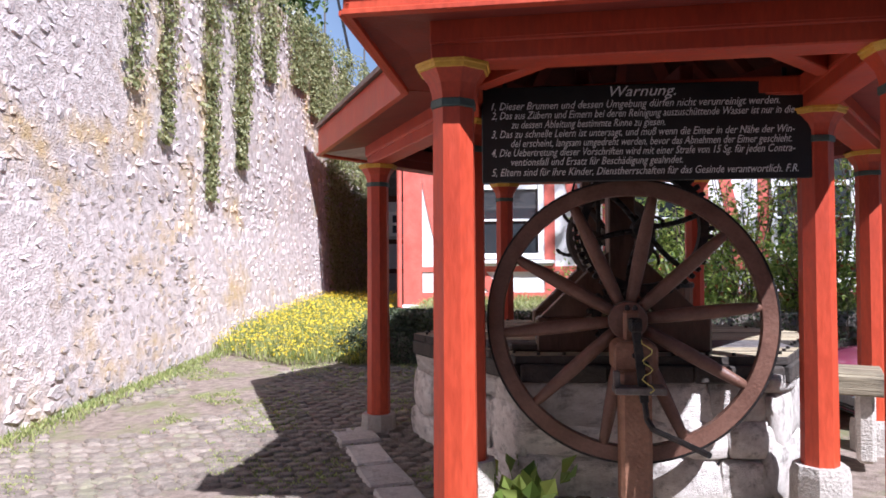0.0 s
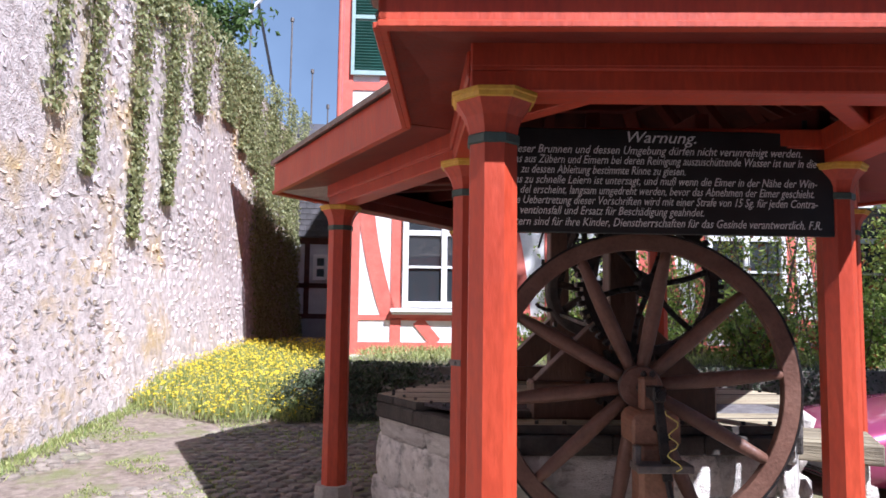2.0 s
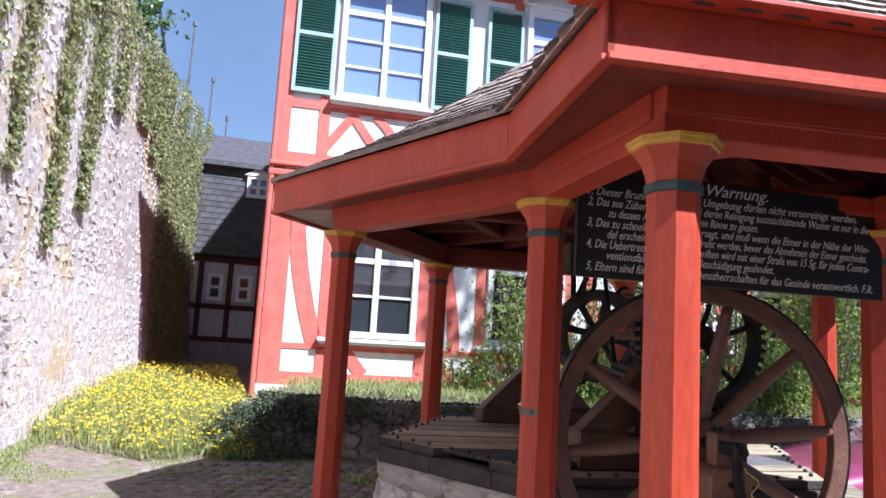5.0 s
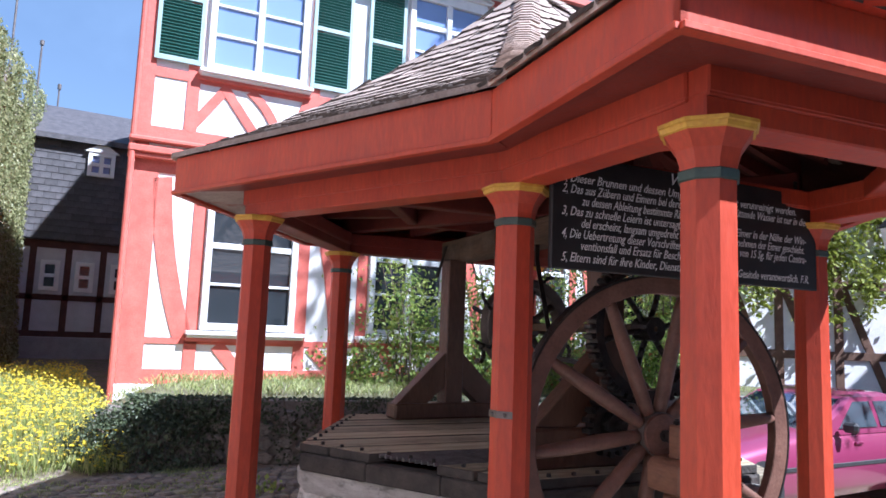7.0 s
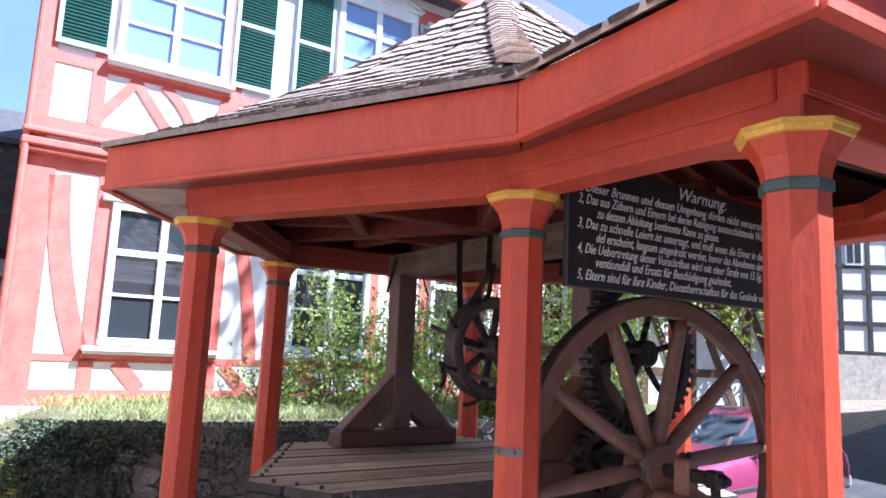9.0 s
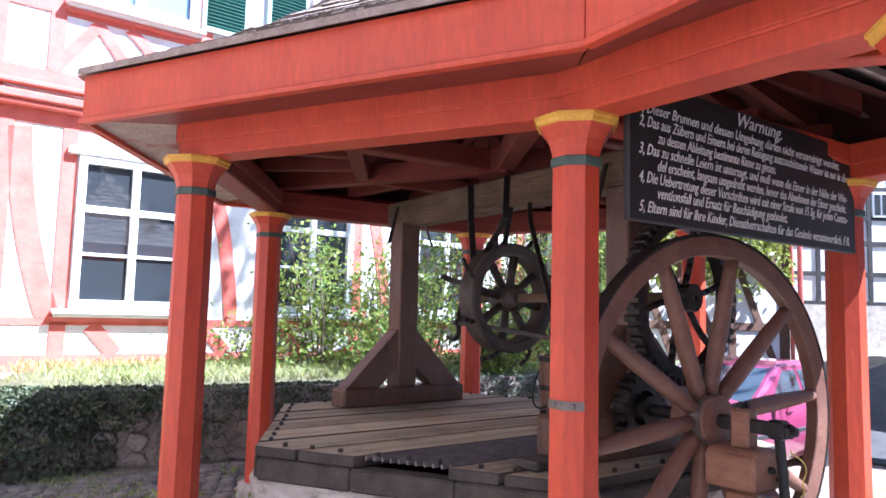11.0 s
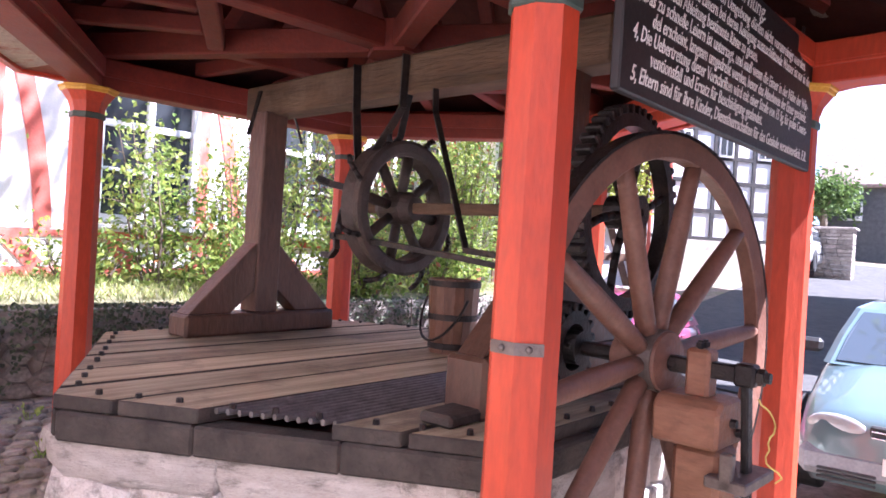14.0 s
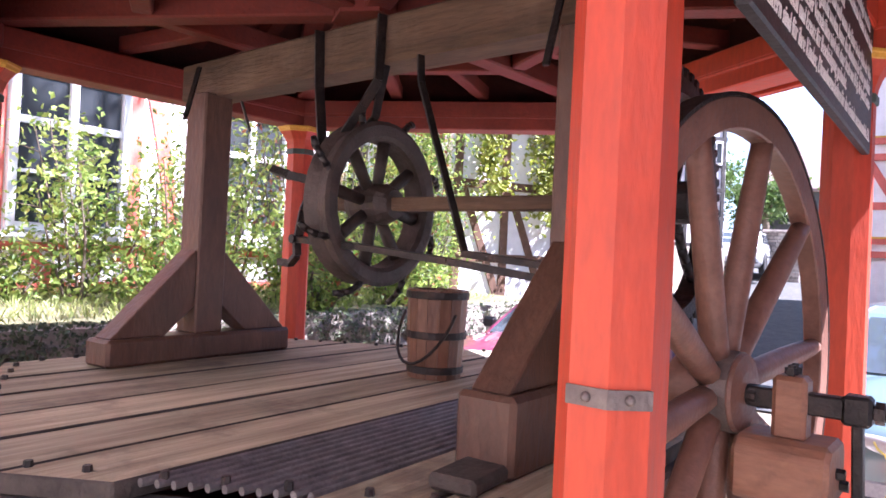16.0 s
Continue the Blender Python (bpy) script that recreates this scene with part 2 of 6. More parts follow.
# ---- ground ----
def build_ground():
    bm = B()
    xs = [-400, -120, -40, -20] + [-12 + 0.5 * i for i in range(65)] + [22, 30, 60, 150, 400]
    ys = [-400, -100, -40, -15] + [-8 + 0.5 * i for i in range(77)] + [35, 50, 90, 200, 500]
    grid = [[bm.verts.new((x, y, ground_z(x, min(y, 40)) + 0.02 * noise.noise(Vector((x * 0.7, y * 0.7, 0))))) for x in xs] for y in ys]
    for j in range(len(ys) - 1):
        for i in range(len(xs) - 1):
            bm.faces.new((grid[j][i], grid[j][i + 1], grid[j + 1][i + 1], grid[j + 1][i]))
    m = material("trodden_ground", (0.16, 0.12, 0.09), (0.33, 0.262, 0.215), 0.95, 10.0, 0.9, 70, stain=(0.17, 0.19, 0.06), stain_scale=1.8, stain_amount=0.7, stain_from=0.49)
    ob = part("ground", bm, m, smooth=True)
    tagged(ob, "trodden earth and cobble yard with sparse grass", "ground", kind="structure")


build_ground()


def build_lane():
    """Unseen lane behind and beside the walker, added to cut bounce, and added walls closing the yard."""
    # dark ground added out of view so less light bounces into the porch
    bm = B()
    xs = [-5.0 + i for i in range(30)]
    rows = [[bm.verts.new((x, y, ground_z(x, y) + 0.03)) for x in xs] for y in (-8.6, -4, 0.0, 2.0, 3.0)]
    for a, c in zip(rows, rows[1:]):
        for i in range(len(xs) - 1):
            bm.faces.new((a[i], a[i + 1], c[i + 1], c[i]))
    tagged(part("road", bm, material("asphalt", (0.04, 0.04, 0.042), (0.075, 0.073, 0.07), 0.9, 4, 0.5, 60)), "unseen grey asphalt lane added to cut bounced light", "road", kind="structure")
    bm = B()
    xs = [8.6 + i for i in range(23)]
    rows = [[bm.verts.new((x, y, ground_z(x, y) + 0.032)) for x in xs] for y in (3.0, 4.5, 6.0, 7.5, 9.0)]
    for a, c in zip(rows, rows[1:]):
        for i in range(len(xs) - 1):
            bm.faces.new((a[i], a[i + 1], c[i + 1], c[i]))
    tagged(part("road", bm, bpy.data.materials["asphalt"]), "grey asphalt drive rising beyond the parked cars", "road", kind="structure")
    # out-of-view walls, added to hold sky light off the front
    grey = material("shaded_render", (0.16, 0.15, 0.14), (0.24, 0.22, 0.2), 0.9, 3, 0.4)
    for name, size, at in (("wall_south", (34, 0.4, 10.6), (11, -8.9, 5.0)), ("wall_east", (0.4, 9.0, 5.0), (24, -4.0, 3.0))):
        bm = B()
        box(bm, size, at)
        tagged(part(name, bm, grey), "unseen plain grey wall added to block sky light", "wall", kind="structure")


build_lane()

# ---- the well house ----
P = pose(1.567, 6.728, 0, 0, 0, -8.16)   # its middle, on the ground
Q = P @ pose(0, 0, 0, 0, 0, 4.5)         # the winch and its deck stand slightly turned
SIDE = 2.278
HEX = [(SIDE * math.cos(radians(a)), SIDE * math.sin(radians(a))) for a in (-120, -60, 0, 60, 120, 180)]
POST_C, POST_D, POST_K, POST_G, POST_E, POST_B = HEX
POST_A, POST_F = (-1.042, -3.388), (1.042, -3.388)
NECK, CAP = 2.325, 2.53

well_house = thing("well_house", P, "open hexagonal timber well house painted red with a shingled roof", "well house")


def build_post(at, plinth_top, strap=False):
    turn = math.pi / 8
    r = 0.102 / math.cos(math.pi / 8)
    bm = B()
    loft(bm, [ngon(r * 1.04, 8, plinth_top, turn), ngon(r, 8, plinth_top + 0.9, turn), ngon(r * 0.97, 8, NECK - 0.01, turn)])
    post = part("post", bm, RED, well_house, m=Matrix.Translation((*at, 0)) @ pose(0, 0, 0, 0, 0, random.uniform(-1.5, 1.5)))
    bm = B()
    k = r * 0.97
    loft(bm, [ngon(k * s, 8, z, turn) for s, z in ((1.02, NECK + 0.03), (1.06, NECK + 0.06), (1.2, NECK + 0.105), (1.48, NECK + 0.148), (1.6, NECK + 0.165))])
    part("capital", bm, RED, post)
    bm = B()
    loft(bm, [ngon(k * s, 8, z, turn) for s, z in ((1.03, NECK - 0.012), (1.1, NECK - 0.006), (1.1, NECK + 0.026), (1.03, NECK + 0.032))])
    part("neck_band", bm, GREEN_BAND, post, "dark green painted band")
    bm = B()
    loft(bm, [ngon(k * s, 8, z, turn) for s, z in ((1.6, NECK + 0.165), (1.7, NECK + 0.169), (1.74, CAP - 0.018), (1.82, CAP - 0.014), (1.82, CAP))])
    part("moulding", bm, YELLOW, post, "yellow painted moulding")
    bm = B()
    ring = lambda s, z: [(s * x * random.uniform(0.96, 1.04), s * y * random.uniform(0.96, 1.04), z) for x, y, _ in ngon(0.17, 8, 0, turn)]
    loft(bm, [ring(1.08, -0.5), ring(1.05, plinth_top - 0.06), ring(0.98, plinth_top)])
    part("plinth", bm, STONE_PALE, post, "weathered pale stone plinth")
    if strap:
        bm = B()
        o, h = r * 1.03, 0.038
        pts = ngon(o, 8, 0, turn)
        keep = [pts[i] for i in (3, 4, 5)]
        for a, b in zip(keep, keep[1:]):
            va = [bm.verts.new((p[0] * s, p[1] * s, 1.295 + dz)) for p in (a, b) for s in (0.985, 1.03) for dz in (-h / 2, h / 2)]
            for q in ((0, 1, 3, 2), (4, 6, 7, 5), (0, 4, 5, 1), (2, 3, 7, 6), (0, 2, 6, 4), (1, 5, 7, 3)):
                bm.faces.new([va[i] for i in q])
        part("iron_strap", bm, IRON_GREY, post, "riveted grey iron strap")
        mid = [((keep[i][0] + keep[i + 1][0]) / 2 * 1.04, (keep[i][1] + keep[i + 1][1]) / 2 * 1.04) for i in range(2)]
        for x, y in mid:
            bm = B()
            bmesh.ops.create_uvsphere(bm, u_segments=8, v_segments=6, radius=0.011)
            part("rivet", bm, IRON_GREY, post, m=Matrix.Translation((x, y, 1.295)), smooth=True)
    return post


for at, top, strap in ((POST_A, 0.16, False), (POST_F, 0.2, False), ((-1.127, -1.99), 0.2, True), (POST_D, 0.24, False), (POST_K, 0.13, False), (POST_G, 0.15, False), (POST_E, 0.15, False), (POST_B, 0.06, False)):
    build_post(at, top, strap)

# beams on the posts
BEAM_TOP = 2.74


def build_plate(a, b, ext=0.0, mat=RED):
    a, b = Vector((*a, 0)), Vector((*b, 0))
    d = (b - a).normalized()
    a2, b2 = a - d * ext, b + d * ext
    bm = B()
    beam_box(bm, a2 + Vector((0, 0, CAP + 0.05)), b2 + Vector((0, 0, CAP + 0.05)), 0.19, 0.10, 0.008)
    beam_box(bm, a2 + Vector((0, 0, CAP + 0.155)), b2 + Vector((0, 0, CAP + 0.155)), 0.23, 0.115, 0.008)
    part("plate_beam", bm, mat, well_house)
    bm = B()
    beam_box(bm, a2 + Vector((0, 0, CAP + 0.097)), b2 + Vector((0, 0, CAP + 0.097)), 0.225, 0.02, 0.006)
    part("bead_moulding", bm, mat, well_house)


for i in range(6):
    build_plate(HEX[i], HEX[(i + 1) % 6], 0.06, RED_SHADED if i in (2, 3, 4) else RED)
build_plate(POST_A, POST_F, 0.1)
build_plate(POST_C, POST_A, 0.0)
build_plate(POST_D, POST_F, 0.0)

# eaves: outline of the whole roof, with the porch in front
ER = 2.9
EH = [(ER * math.cos(radians(a)), ER * math.sin(radians(a))) for a in (-120, -60, 0, 60, 120, 180)]
PX, PY = 1.5, -3.765
cut = -(2.51 - 0.866 * PX) / 0.5
EAVE = [(-PX, PY), (PX, PY), (PX, cut), EH[2], EH[3], EH[4], EH[5], (-PX, cut)]
PLATE = [POST_A, POST_F, POST_D, POST_K, POST_G, POST_E, POST_B, POST_C]
F_LOW, F_TOP = 2.685, 2.915


PEELED = material("peeled_paint", (0.42, 0.33, 0.29), (0.60, 0.52, 0.47), 0.8, 6, 0.4, 40, stain=(0.30, 0.05, 0.03), stain_scale=3.0, stain_amount=0.9, stain_from=0.5)


def build_eaves():
    n = len(EAVE)
    lows = [F_LOW if i < 2 else F_LOW - 0.04 for i in range(n)]
    for i in range(n):
        a, b = Vector((*EAVE[i], 0)), Vector((*EAVE[(i + 1) % n], 0))
        la, lb = lows[i], lows[(i + 1) % n]
        d = (b - a).normalized()
        out = Vector((d.y, -d.x, 0))
        c1, c2 = a - out * 0.035, b - out * 0.035
        up = lambda p, z: Vector((p.x, p.y, z))
        bm = B()
        loft(bm, [[up(a, la), up(a, F_TOP), up(c1, F_TOP), up(c1, la)], [up(b, lb), up(b, F_TOP), up(c2, F_TOP), up(c2, lb)]])
        bmesh.ops.bevel(bm, geom=bm.edges[:], offset=0.004, segments=1, affect="EDGES")
        part("fascia", bm, RED, well_house)
        bm = B()
        beam_box(bm, a + out * 0.006 + Vector((0, 0, la + 0.012)), b + out * 0.006 + Vector((0, 0, lb + 0.012)), 0.03, 0.028, 0.004)
        part("drip_strip", bm, RED, well_house)
        p1, p2 = Vector((*PLATE[i], 0)), Vector((*PLATE[(i + 1) % n], 0))
        bm = B()
        za, zb, z2 = la + 0.025, lb + 0.025, BEAM_TOP
        loft(bm, [[(c1.x, c1.y, za + t), (c2.x, c2.y, zb + t), (p2.x, p2.y, z2 + t), (p1.x, p1.y, z2 + t)] for t in (0, 0.02)])
        part("soffit", bm, PEELED if i == 5 else RED_SHADED, well_house, "red soffit with pale peeled paint" if i == 5 else "")
        if i == 0:
            bm = B()
            box(bm, (2 * PX + 0.24, 0.2, 0.022), (0, PY - 0.012, F_TOP + 0.012), bevel=0.004)
            part("eave_board", bm, RED, well_house)


build_eaves()

APEX = 4.72


def roof_h(s):
    """Height of the roof above its eaves at s, 0 at the eaves and 1 at the top: flared at the foot."""
    return F_TOP + 0.02 + (APEX - F_TOP) * (0.62 * s + 0.38 * s * s)


def facet_point(i, u, s, lift=0.0):
    """A point on hexagon facet i: u across from -1 to 1 and s up the slope."""
    a, b = Vector((*EH[i], 0)), Vector((*EH[(i + 1) % 6], 0))
    a, b = a * 1.004, b * 1.004
    k = 1 - 0.93 * s
    p = (a * (1 - u) / 2 + b * (1 + u) / 2) * k
    return Vector((p.x, p.y, roof_h(s) + lift))


def build_roof():
    bm = B()
    rings = []
    steps = [0, 0.15, 0.3, 0.5, 0.7, 0.85, 1.0]
    for s in steps:
        rings.append([facet_point(i, -1, s, -0.06) * 0.985 + Vector((0, 0, 0.015 * roof_h(s))) for i in range(6)])
    loft(bm, rings, caps=False)
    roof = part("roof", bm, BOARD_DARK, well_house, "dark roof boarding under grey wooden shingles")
    # porch roof boarding: hipped, running back into the main roof
    bm = B()
    hz, ry = F_TOP + 1.0, -2.55
    e = 1.48
    pts = {"fl": (-e, PY + 0.02, F_TOP), "fr": (e, PY + 0.02, F_TOP), "bl": (-e, -2.4, F_TOP), "br": (e, -2.4, F_TOP), "r0": (0, ry, hz), "r1": (0, -1.3, hz)}
    v = {k: bm.verts.new(p) for k, p in pts.items()}
    for q in (("fl", "fr", "r0"), ("fl", "r0", "r1", "bl"), ("fr", "br", "r1", "r0")):
        bm.faces.new([v[k] for k in q])
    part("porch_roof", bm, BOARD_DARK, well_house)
    return roof


roof = build_roof()


def build_shingles():
    """Round-ended wooden shingles in courses; facets 0 and 5 are seen."""
    def shingle_mesh(w, l):
        bm = B()
        prof = [(-w / 2, l), (-w / 2, 0.06), (-w * 0.36, 0.018), (-w * 0.1, 0), (w * 0.25, 0.006), (w * 0.46, 0.035), (w / 2, 0.07), (w / 2, l)]
        loft(bm, [[(x, y, 0.0) for x, y in prof], [(x, y, 0.02) for x, y in prof]])
        me = mesh_of("shingle", bm, SHINGLE)
        me.materials.append(SHINGLE_EDGE)
        for f in me.polygons:
            f.material_index = 0 if abs(f.normal.z) > 0.5 else 1
        return me
    meshes = [shingle_mesh(w, 0.3) for w in (0.165, 0.18, 0.195)]
    rest_v, rest_f = [], []
    rr = random.Random(8)
    made = 0
    for i in (5, 4, 0, 1, 2, 3):
        s = 0.05
        row = 0
        while s < 0.93:
            a, b = facet_point(i, -1, s), facet_point(i, 1, s)
            wid = (b - a).length
            up = (facet_point(i, 0, min(1, s + 0.05)) - facet_point(i, 0, s)).normalized()
            side = (b - a).normalized()
            nrm = side.cross(up).normalized()
            if nrm.z < 0:
                nrm = -nrm
            n = max(2, round(wid / 0.19))
            for k in range(n):
                u = (k + 0.5 + (0.25 if row % 2 else -0.25)) / n
                if u * wid < 0.07 or (1 - u) * wid < 0.07:
                    continue
                sx = side
                y = (up - nrm * 0.09).normalized()
                z = sx.cross(y).normalized()
                if z.z < 0:
                    sx = -sx
                    z = -z
                p = a.lerp(b, u) + nrm * (0.006 + rr.uniform(0, 0.01)) - up * 0.035
                jig = Matrix.Rotation(radians(rr.uniform(-2.5, 2.5)), 4, "Z")
                m = Matrix.Translation(p) @ Matrix((sx, y, z)).transposed().to_4x4() @ jig @ Matrix.Diagonal((rr.uniform(0.92, 1.06), rr.uniform(0.95, 1.03), 1, 1))
                me = rr.choice(meshes)
                if i == 5 and made < 290:
                    piece("shingle", me, roof, m)
                    made += 1
                else:
                    base = len(rest_v)
                    rest_v.extend([tuple(m @ v.co) for v in me.vertices])
                    rest_f.extend([tuple(base + q for q in f.vertices) for f in me.polygons])
            s += 0.148 / 2.9
            row += 1
    # porch slopes
    e, hz, ry = 1.53, F_TOP + 1.02, -2.55
    for sgn in (-1, 1):
        up = Vector((-sgn * e, 0, 1.02)).normalized()
        side = Vector((0, 1, 0))
        nrm = Vector((sgn * 1.02, 0, e)).normalized()
        L = math.hypot(e, 1.02)
        d = 0.0
        row = 0
        while d < L - 0.05:
            y0 = PY - 0.03 + (d / L) * (ry - PY)
            y = y0 + (0.04 if row % 2 else -0.02)
            while y < -2.0:
                me = rr.choice(meshes)
                yy = (up - nrm * 0.09).normalized()
                sx = yy.cross(nrm).normalized()
                p = Vector((sgn * e, y, F_TOP)) + up * (d - 0.03) + nrm * 0.02
                m = Matrix.Translation(p) @ Matrix((sx, yy, sx.cross(yy))).transposed().to_4x4()
                base = len(rest_v)
                rest_v.extend([tuple(m @ v.co) for v in me.vertices])
                rest_f.extend([tuple(base + q for q in f.vertices) for f in me.polygons])
                y += 0.182
            d += 0.148
            row += 1
    yy0 = Vector((0, ry - PY, 1.02)).normalized()
    nrm = Vector((0, -1.02, ry - PY)).normalized()
    L = math.hypot(ry - PY, 1.02)
    d = 0.0
    while d < L - 0.05:
        half = e * (1 - d / L)
        x = -half
        while x < half:
            me = rr.choice(meshes)
            y2 = (yy0 - nrm * 0.09).normalized()
            sx = y2.cross(nrm).normalized()
            m = Matrix.Translation(Vector((x, PY - 0.03, F_TOP)) + yy0 * (d - 0.03) + nrm * 0.012) @ Matrix((sx, y2, sx.cross(y2))).transposed().to_4x4()
            base = len(rest_v)
            rest_v.extend([tuple(m @ v.co) for v in me.vertices])
            rest_f.extend([tuple(base + q for q in f.vertices) for f in me.polygons])
            x += 0.182
        d += 0.148
    me = bpy.data.meshes.new("shingles")
    me.from_pydata(rest_v, [], rest_f)
    me.materials.append(SHINGLE)
    me.materials.append(SHINGLE_EDGE)
    per = [p.material_index for p in meshes[0].polygons]
    me.polygons.foreach_set("material_index", per * (len(rest_f) // len(per)))
    ob = new("shingles", me)
    ob.parent = roof
    ob["kind"] = "stuff"
    # long planks along the eaves, under the first course
    for i in range(6):
        a, b = facet_point(i, -1, 0), facet_point(i, 1, 0)
        c, d = facet_point(i, -1, 0.085), facet_point(i, 1, 0.085)
        out = ((a + b) * 0.5)
        out.z = 0
        out = out.normalized() * 0.03
        bm = B()
        lo = Vector((0, 0, -0.026))
        up_ = Vector((0, 0, 0.012))
        loft(bm, [[a + out + lo, a + out + up_, c + up_ * 1.2, c + lo], [b + out + lo, b + out + up_, d + up_ * 1.2, d + lo]])
        part("eave_plank", bm, SHINGLE, roof, "grey-brown plank along the eaves")
    for sgn in (-1, 1):
        bm = B()
        loft(bm, [[(sgn * 1.54, y, F_TOP - 0.004), (sgn * 1.54, y, F_TOP + 0.035), (sgn * 1.36, y, F_TOP + 0.15), (sgn * 1.36, y, F_TOP + 0.1)] for y in (PY + 0.02, -2.45)])
        part("eave_plank", bm, SHINGLE, roof, "grey-brown plank along the eaves")
    # broad hips laid with narrow slats
    for i in (0, 1):
        s = 0.24
        while s < 0.95:
            q, q2 = facet_point(i, -1, s), facet_point(i, -1, s + 0.03)
            w = 0.15 * (1.0 - 0.3 * s)
            tang = Vector((-q.y, q.x, 0)).normalized()
            rise = (q2 - q).normalized()
            no = tang.cross(rise).normalized()
            if no.z < 0:
                no = -no
            bm = B()
            jit = rr.uniform(-0.012, 0.012)
            r0 = q + no * 0.022
            loft(bm, [[r0 + tang * (t * w + jit) + no * (h + (0.02 if abs(t) < 0.5 else -0.015)) + rise * e for t in (-1, -0.4, 0.4, 1)] + [r0 + tang * (t * w + jit) + no * (h - 0.02) + rise * e for t in (1, -1)] for h, e in ((0.01, 0), (-0.006, 0.12))])
            part("hip_slat", bm, SHINGLE, roof)
            s += 0.07 / 2.9
    # boarded hip cap near the top and the finial
    bm = B()
    loft(bm, [ngon(0.36, 6, 4.42), ngon(0.3, 6, 4.6), ngon(0.14, 6, 4.78)])
    part("roof_cap", bm, SHINGLE, well_house)
    bm = B()
    prof = ((0.11, 4.78), (0.07, 4.84), (0.06, 4.92), (0.1, 4.95), (0.14, 5.02), (0.15, 5.1), (0.11, 5.19), (0.04, 5.24), (0.02, 5.4))
    loft(bm, [ngon(r, 20, z) for r, z in prof])
    part("finial", bm, WINDOW_WHITE, well_house, "white turned finial with a ball", smooth=True)


build_shingles()

# rafters under the roof, each following the flared boards
def under(x, y):
    """Height of a rafter's middle below the boards at a place in plan."""
    ang = math.atan2(y, x)
    off = (ang + math.pi * 2) % (math.pi / 3) - math.pi / 6
    q = math.hypot(x, y) * math.cos(off)
    s = min(1, max(0, (1 - q / (ER * 0.866 * 0.99)) / 0.93))
    return roof_h(s) - 0.12


def rafter(name, a, b, w, h, n=4):
    bm = B()
    pts = []
    for k in range(n + 1):
        x, y = a[0] + (b[0] - a[0]) * k / n, a[1] + (b[1] - a[1]) * k / n
        pts.append(Vector((x, y, under(x, y))))
    side = Vector((-(b[1] - a[1]), b[0] - a[0], 0)).normalized() * (w / 2)
    hh = Vector((0, 0, h / 2))
    loft(bm, [[p - side - hh, p + side - hh, p + side + hh, p - side + hh] for p in pts])
    part(name, bm, RED_ROOF_SHADED, well_house)


for i in range(6):
    a, b = Vector(HEX[i]), Vector(HEX[(i + 1) % 6])
    rafter("hip_rafter", a * 1.05, a * 0.05, 0.14, 0.16, 6)
    inward = -((a + b) / 2).normalized()
    for u in (0.2, 0.4, 0.6, 0.8):
        st = a.lerp(b, u) - inward * 0.1
        run = min(u, 1 - u) * SIDE * 1.732 + 0.08
        rafter("rafter", st, st + inward * run, 0.1, 0.12)
    # collar beams half way up
    p, q = a * 0.5, b * 0.5
    bm = B()
    beam_box(bm, (p.x, p.y, under(p.x, p.y) - 0.05), (q.x, q.y, under(q.x, q.y) - 0.05), 0.11, 0.14)
    part("collar_beam", bm, RED_ROOF_SHADED, well_house)
# flat ties from every corner to the middle, a ring half way out, and short jack ties to the plates
TIE_Z = BEAM_TOP + 0.085
for i in range(6):
    a, b = Vector((*HEX[i], TIE_Z)), Vector((*HEX[(i + 1) % 6], TIE_Z))
    mid = Vector((0, 0, TIE_Z))
    bm = B()
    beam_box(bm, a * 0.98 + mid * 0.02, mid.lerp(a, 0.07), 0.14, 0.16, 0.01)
    part("tie_beam", bm, RED_ROOF_SHADED, well_house)
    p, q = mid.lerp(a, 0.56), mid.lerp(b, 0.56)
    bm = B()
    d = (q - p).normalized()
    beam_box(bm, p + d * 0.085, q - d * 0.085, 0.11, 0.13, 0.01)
    part("ring_beam", bm, RED_ROOF_SHADED, well_house)
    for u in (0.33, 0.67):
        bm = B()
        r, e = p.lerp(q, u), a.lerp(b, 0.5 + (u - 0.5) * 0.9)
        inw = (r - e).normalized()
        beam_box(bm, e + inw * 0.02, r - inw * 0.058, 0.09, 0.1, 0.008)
        part("jack_tie", bm, RED_ROOF_SHADED, well_house)
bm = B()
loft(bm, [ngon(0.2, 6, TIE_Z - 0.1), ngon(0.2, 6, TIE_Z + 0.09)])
part("tie_boss", bm, RED_ROOF_SHADED, well_house, "red block where the ceiling ties meet")
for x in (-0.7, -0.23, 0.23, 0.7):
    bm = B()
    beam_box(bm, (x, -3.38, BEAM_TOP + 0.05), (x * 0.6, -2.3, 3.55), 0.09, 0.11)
    part("porch_rafter", bm, RED_ROOF_SHADED, well_house)
for s in (-1, 1):
    bm = B()
    beam_box(bm, (s * 1.0, -2.55, CAP + 0.15), (s * 0.3, -3.36, CAP + 0.15), 0.1, 0.12)
    part("porch_brace", bm, RED, well_house)


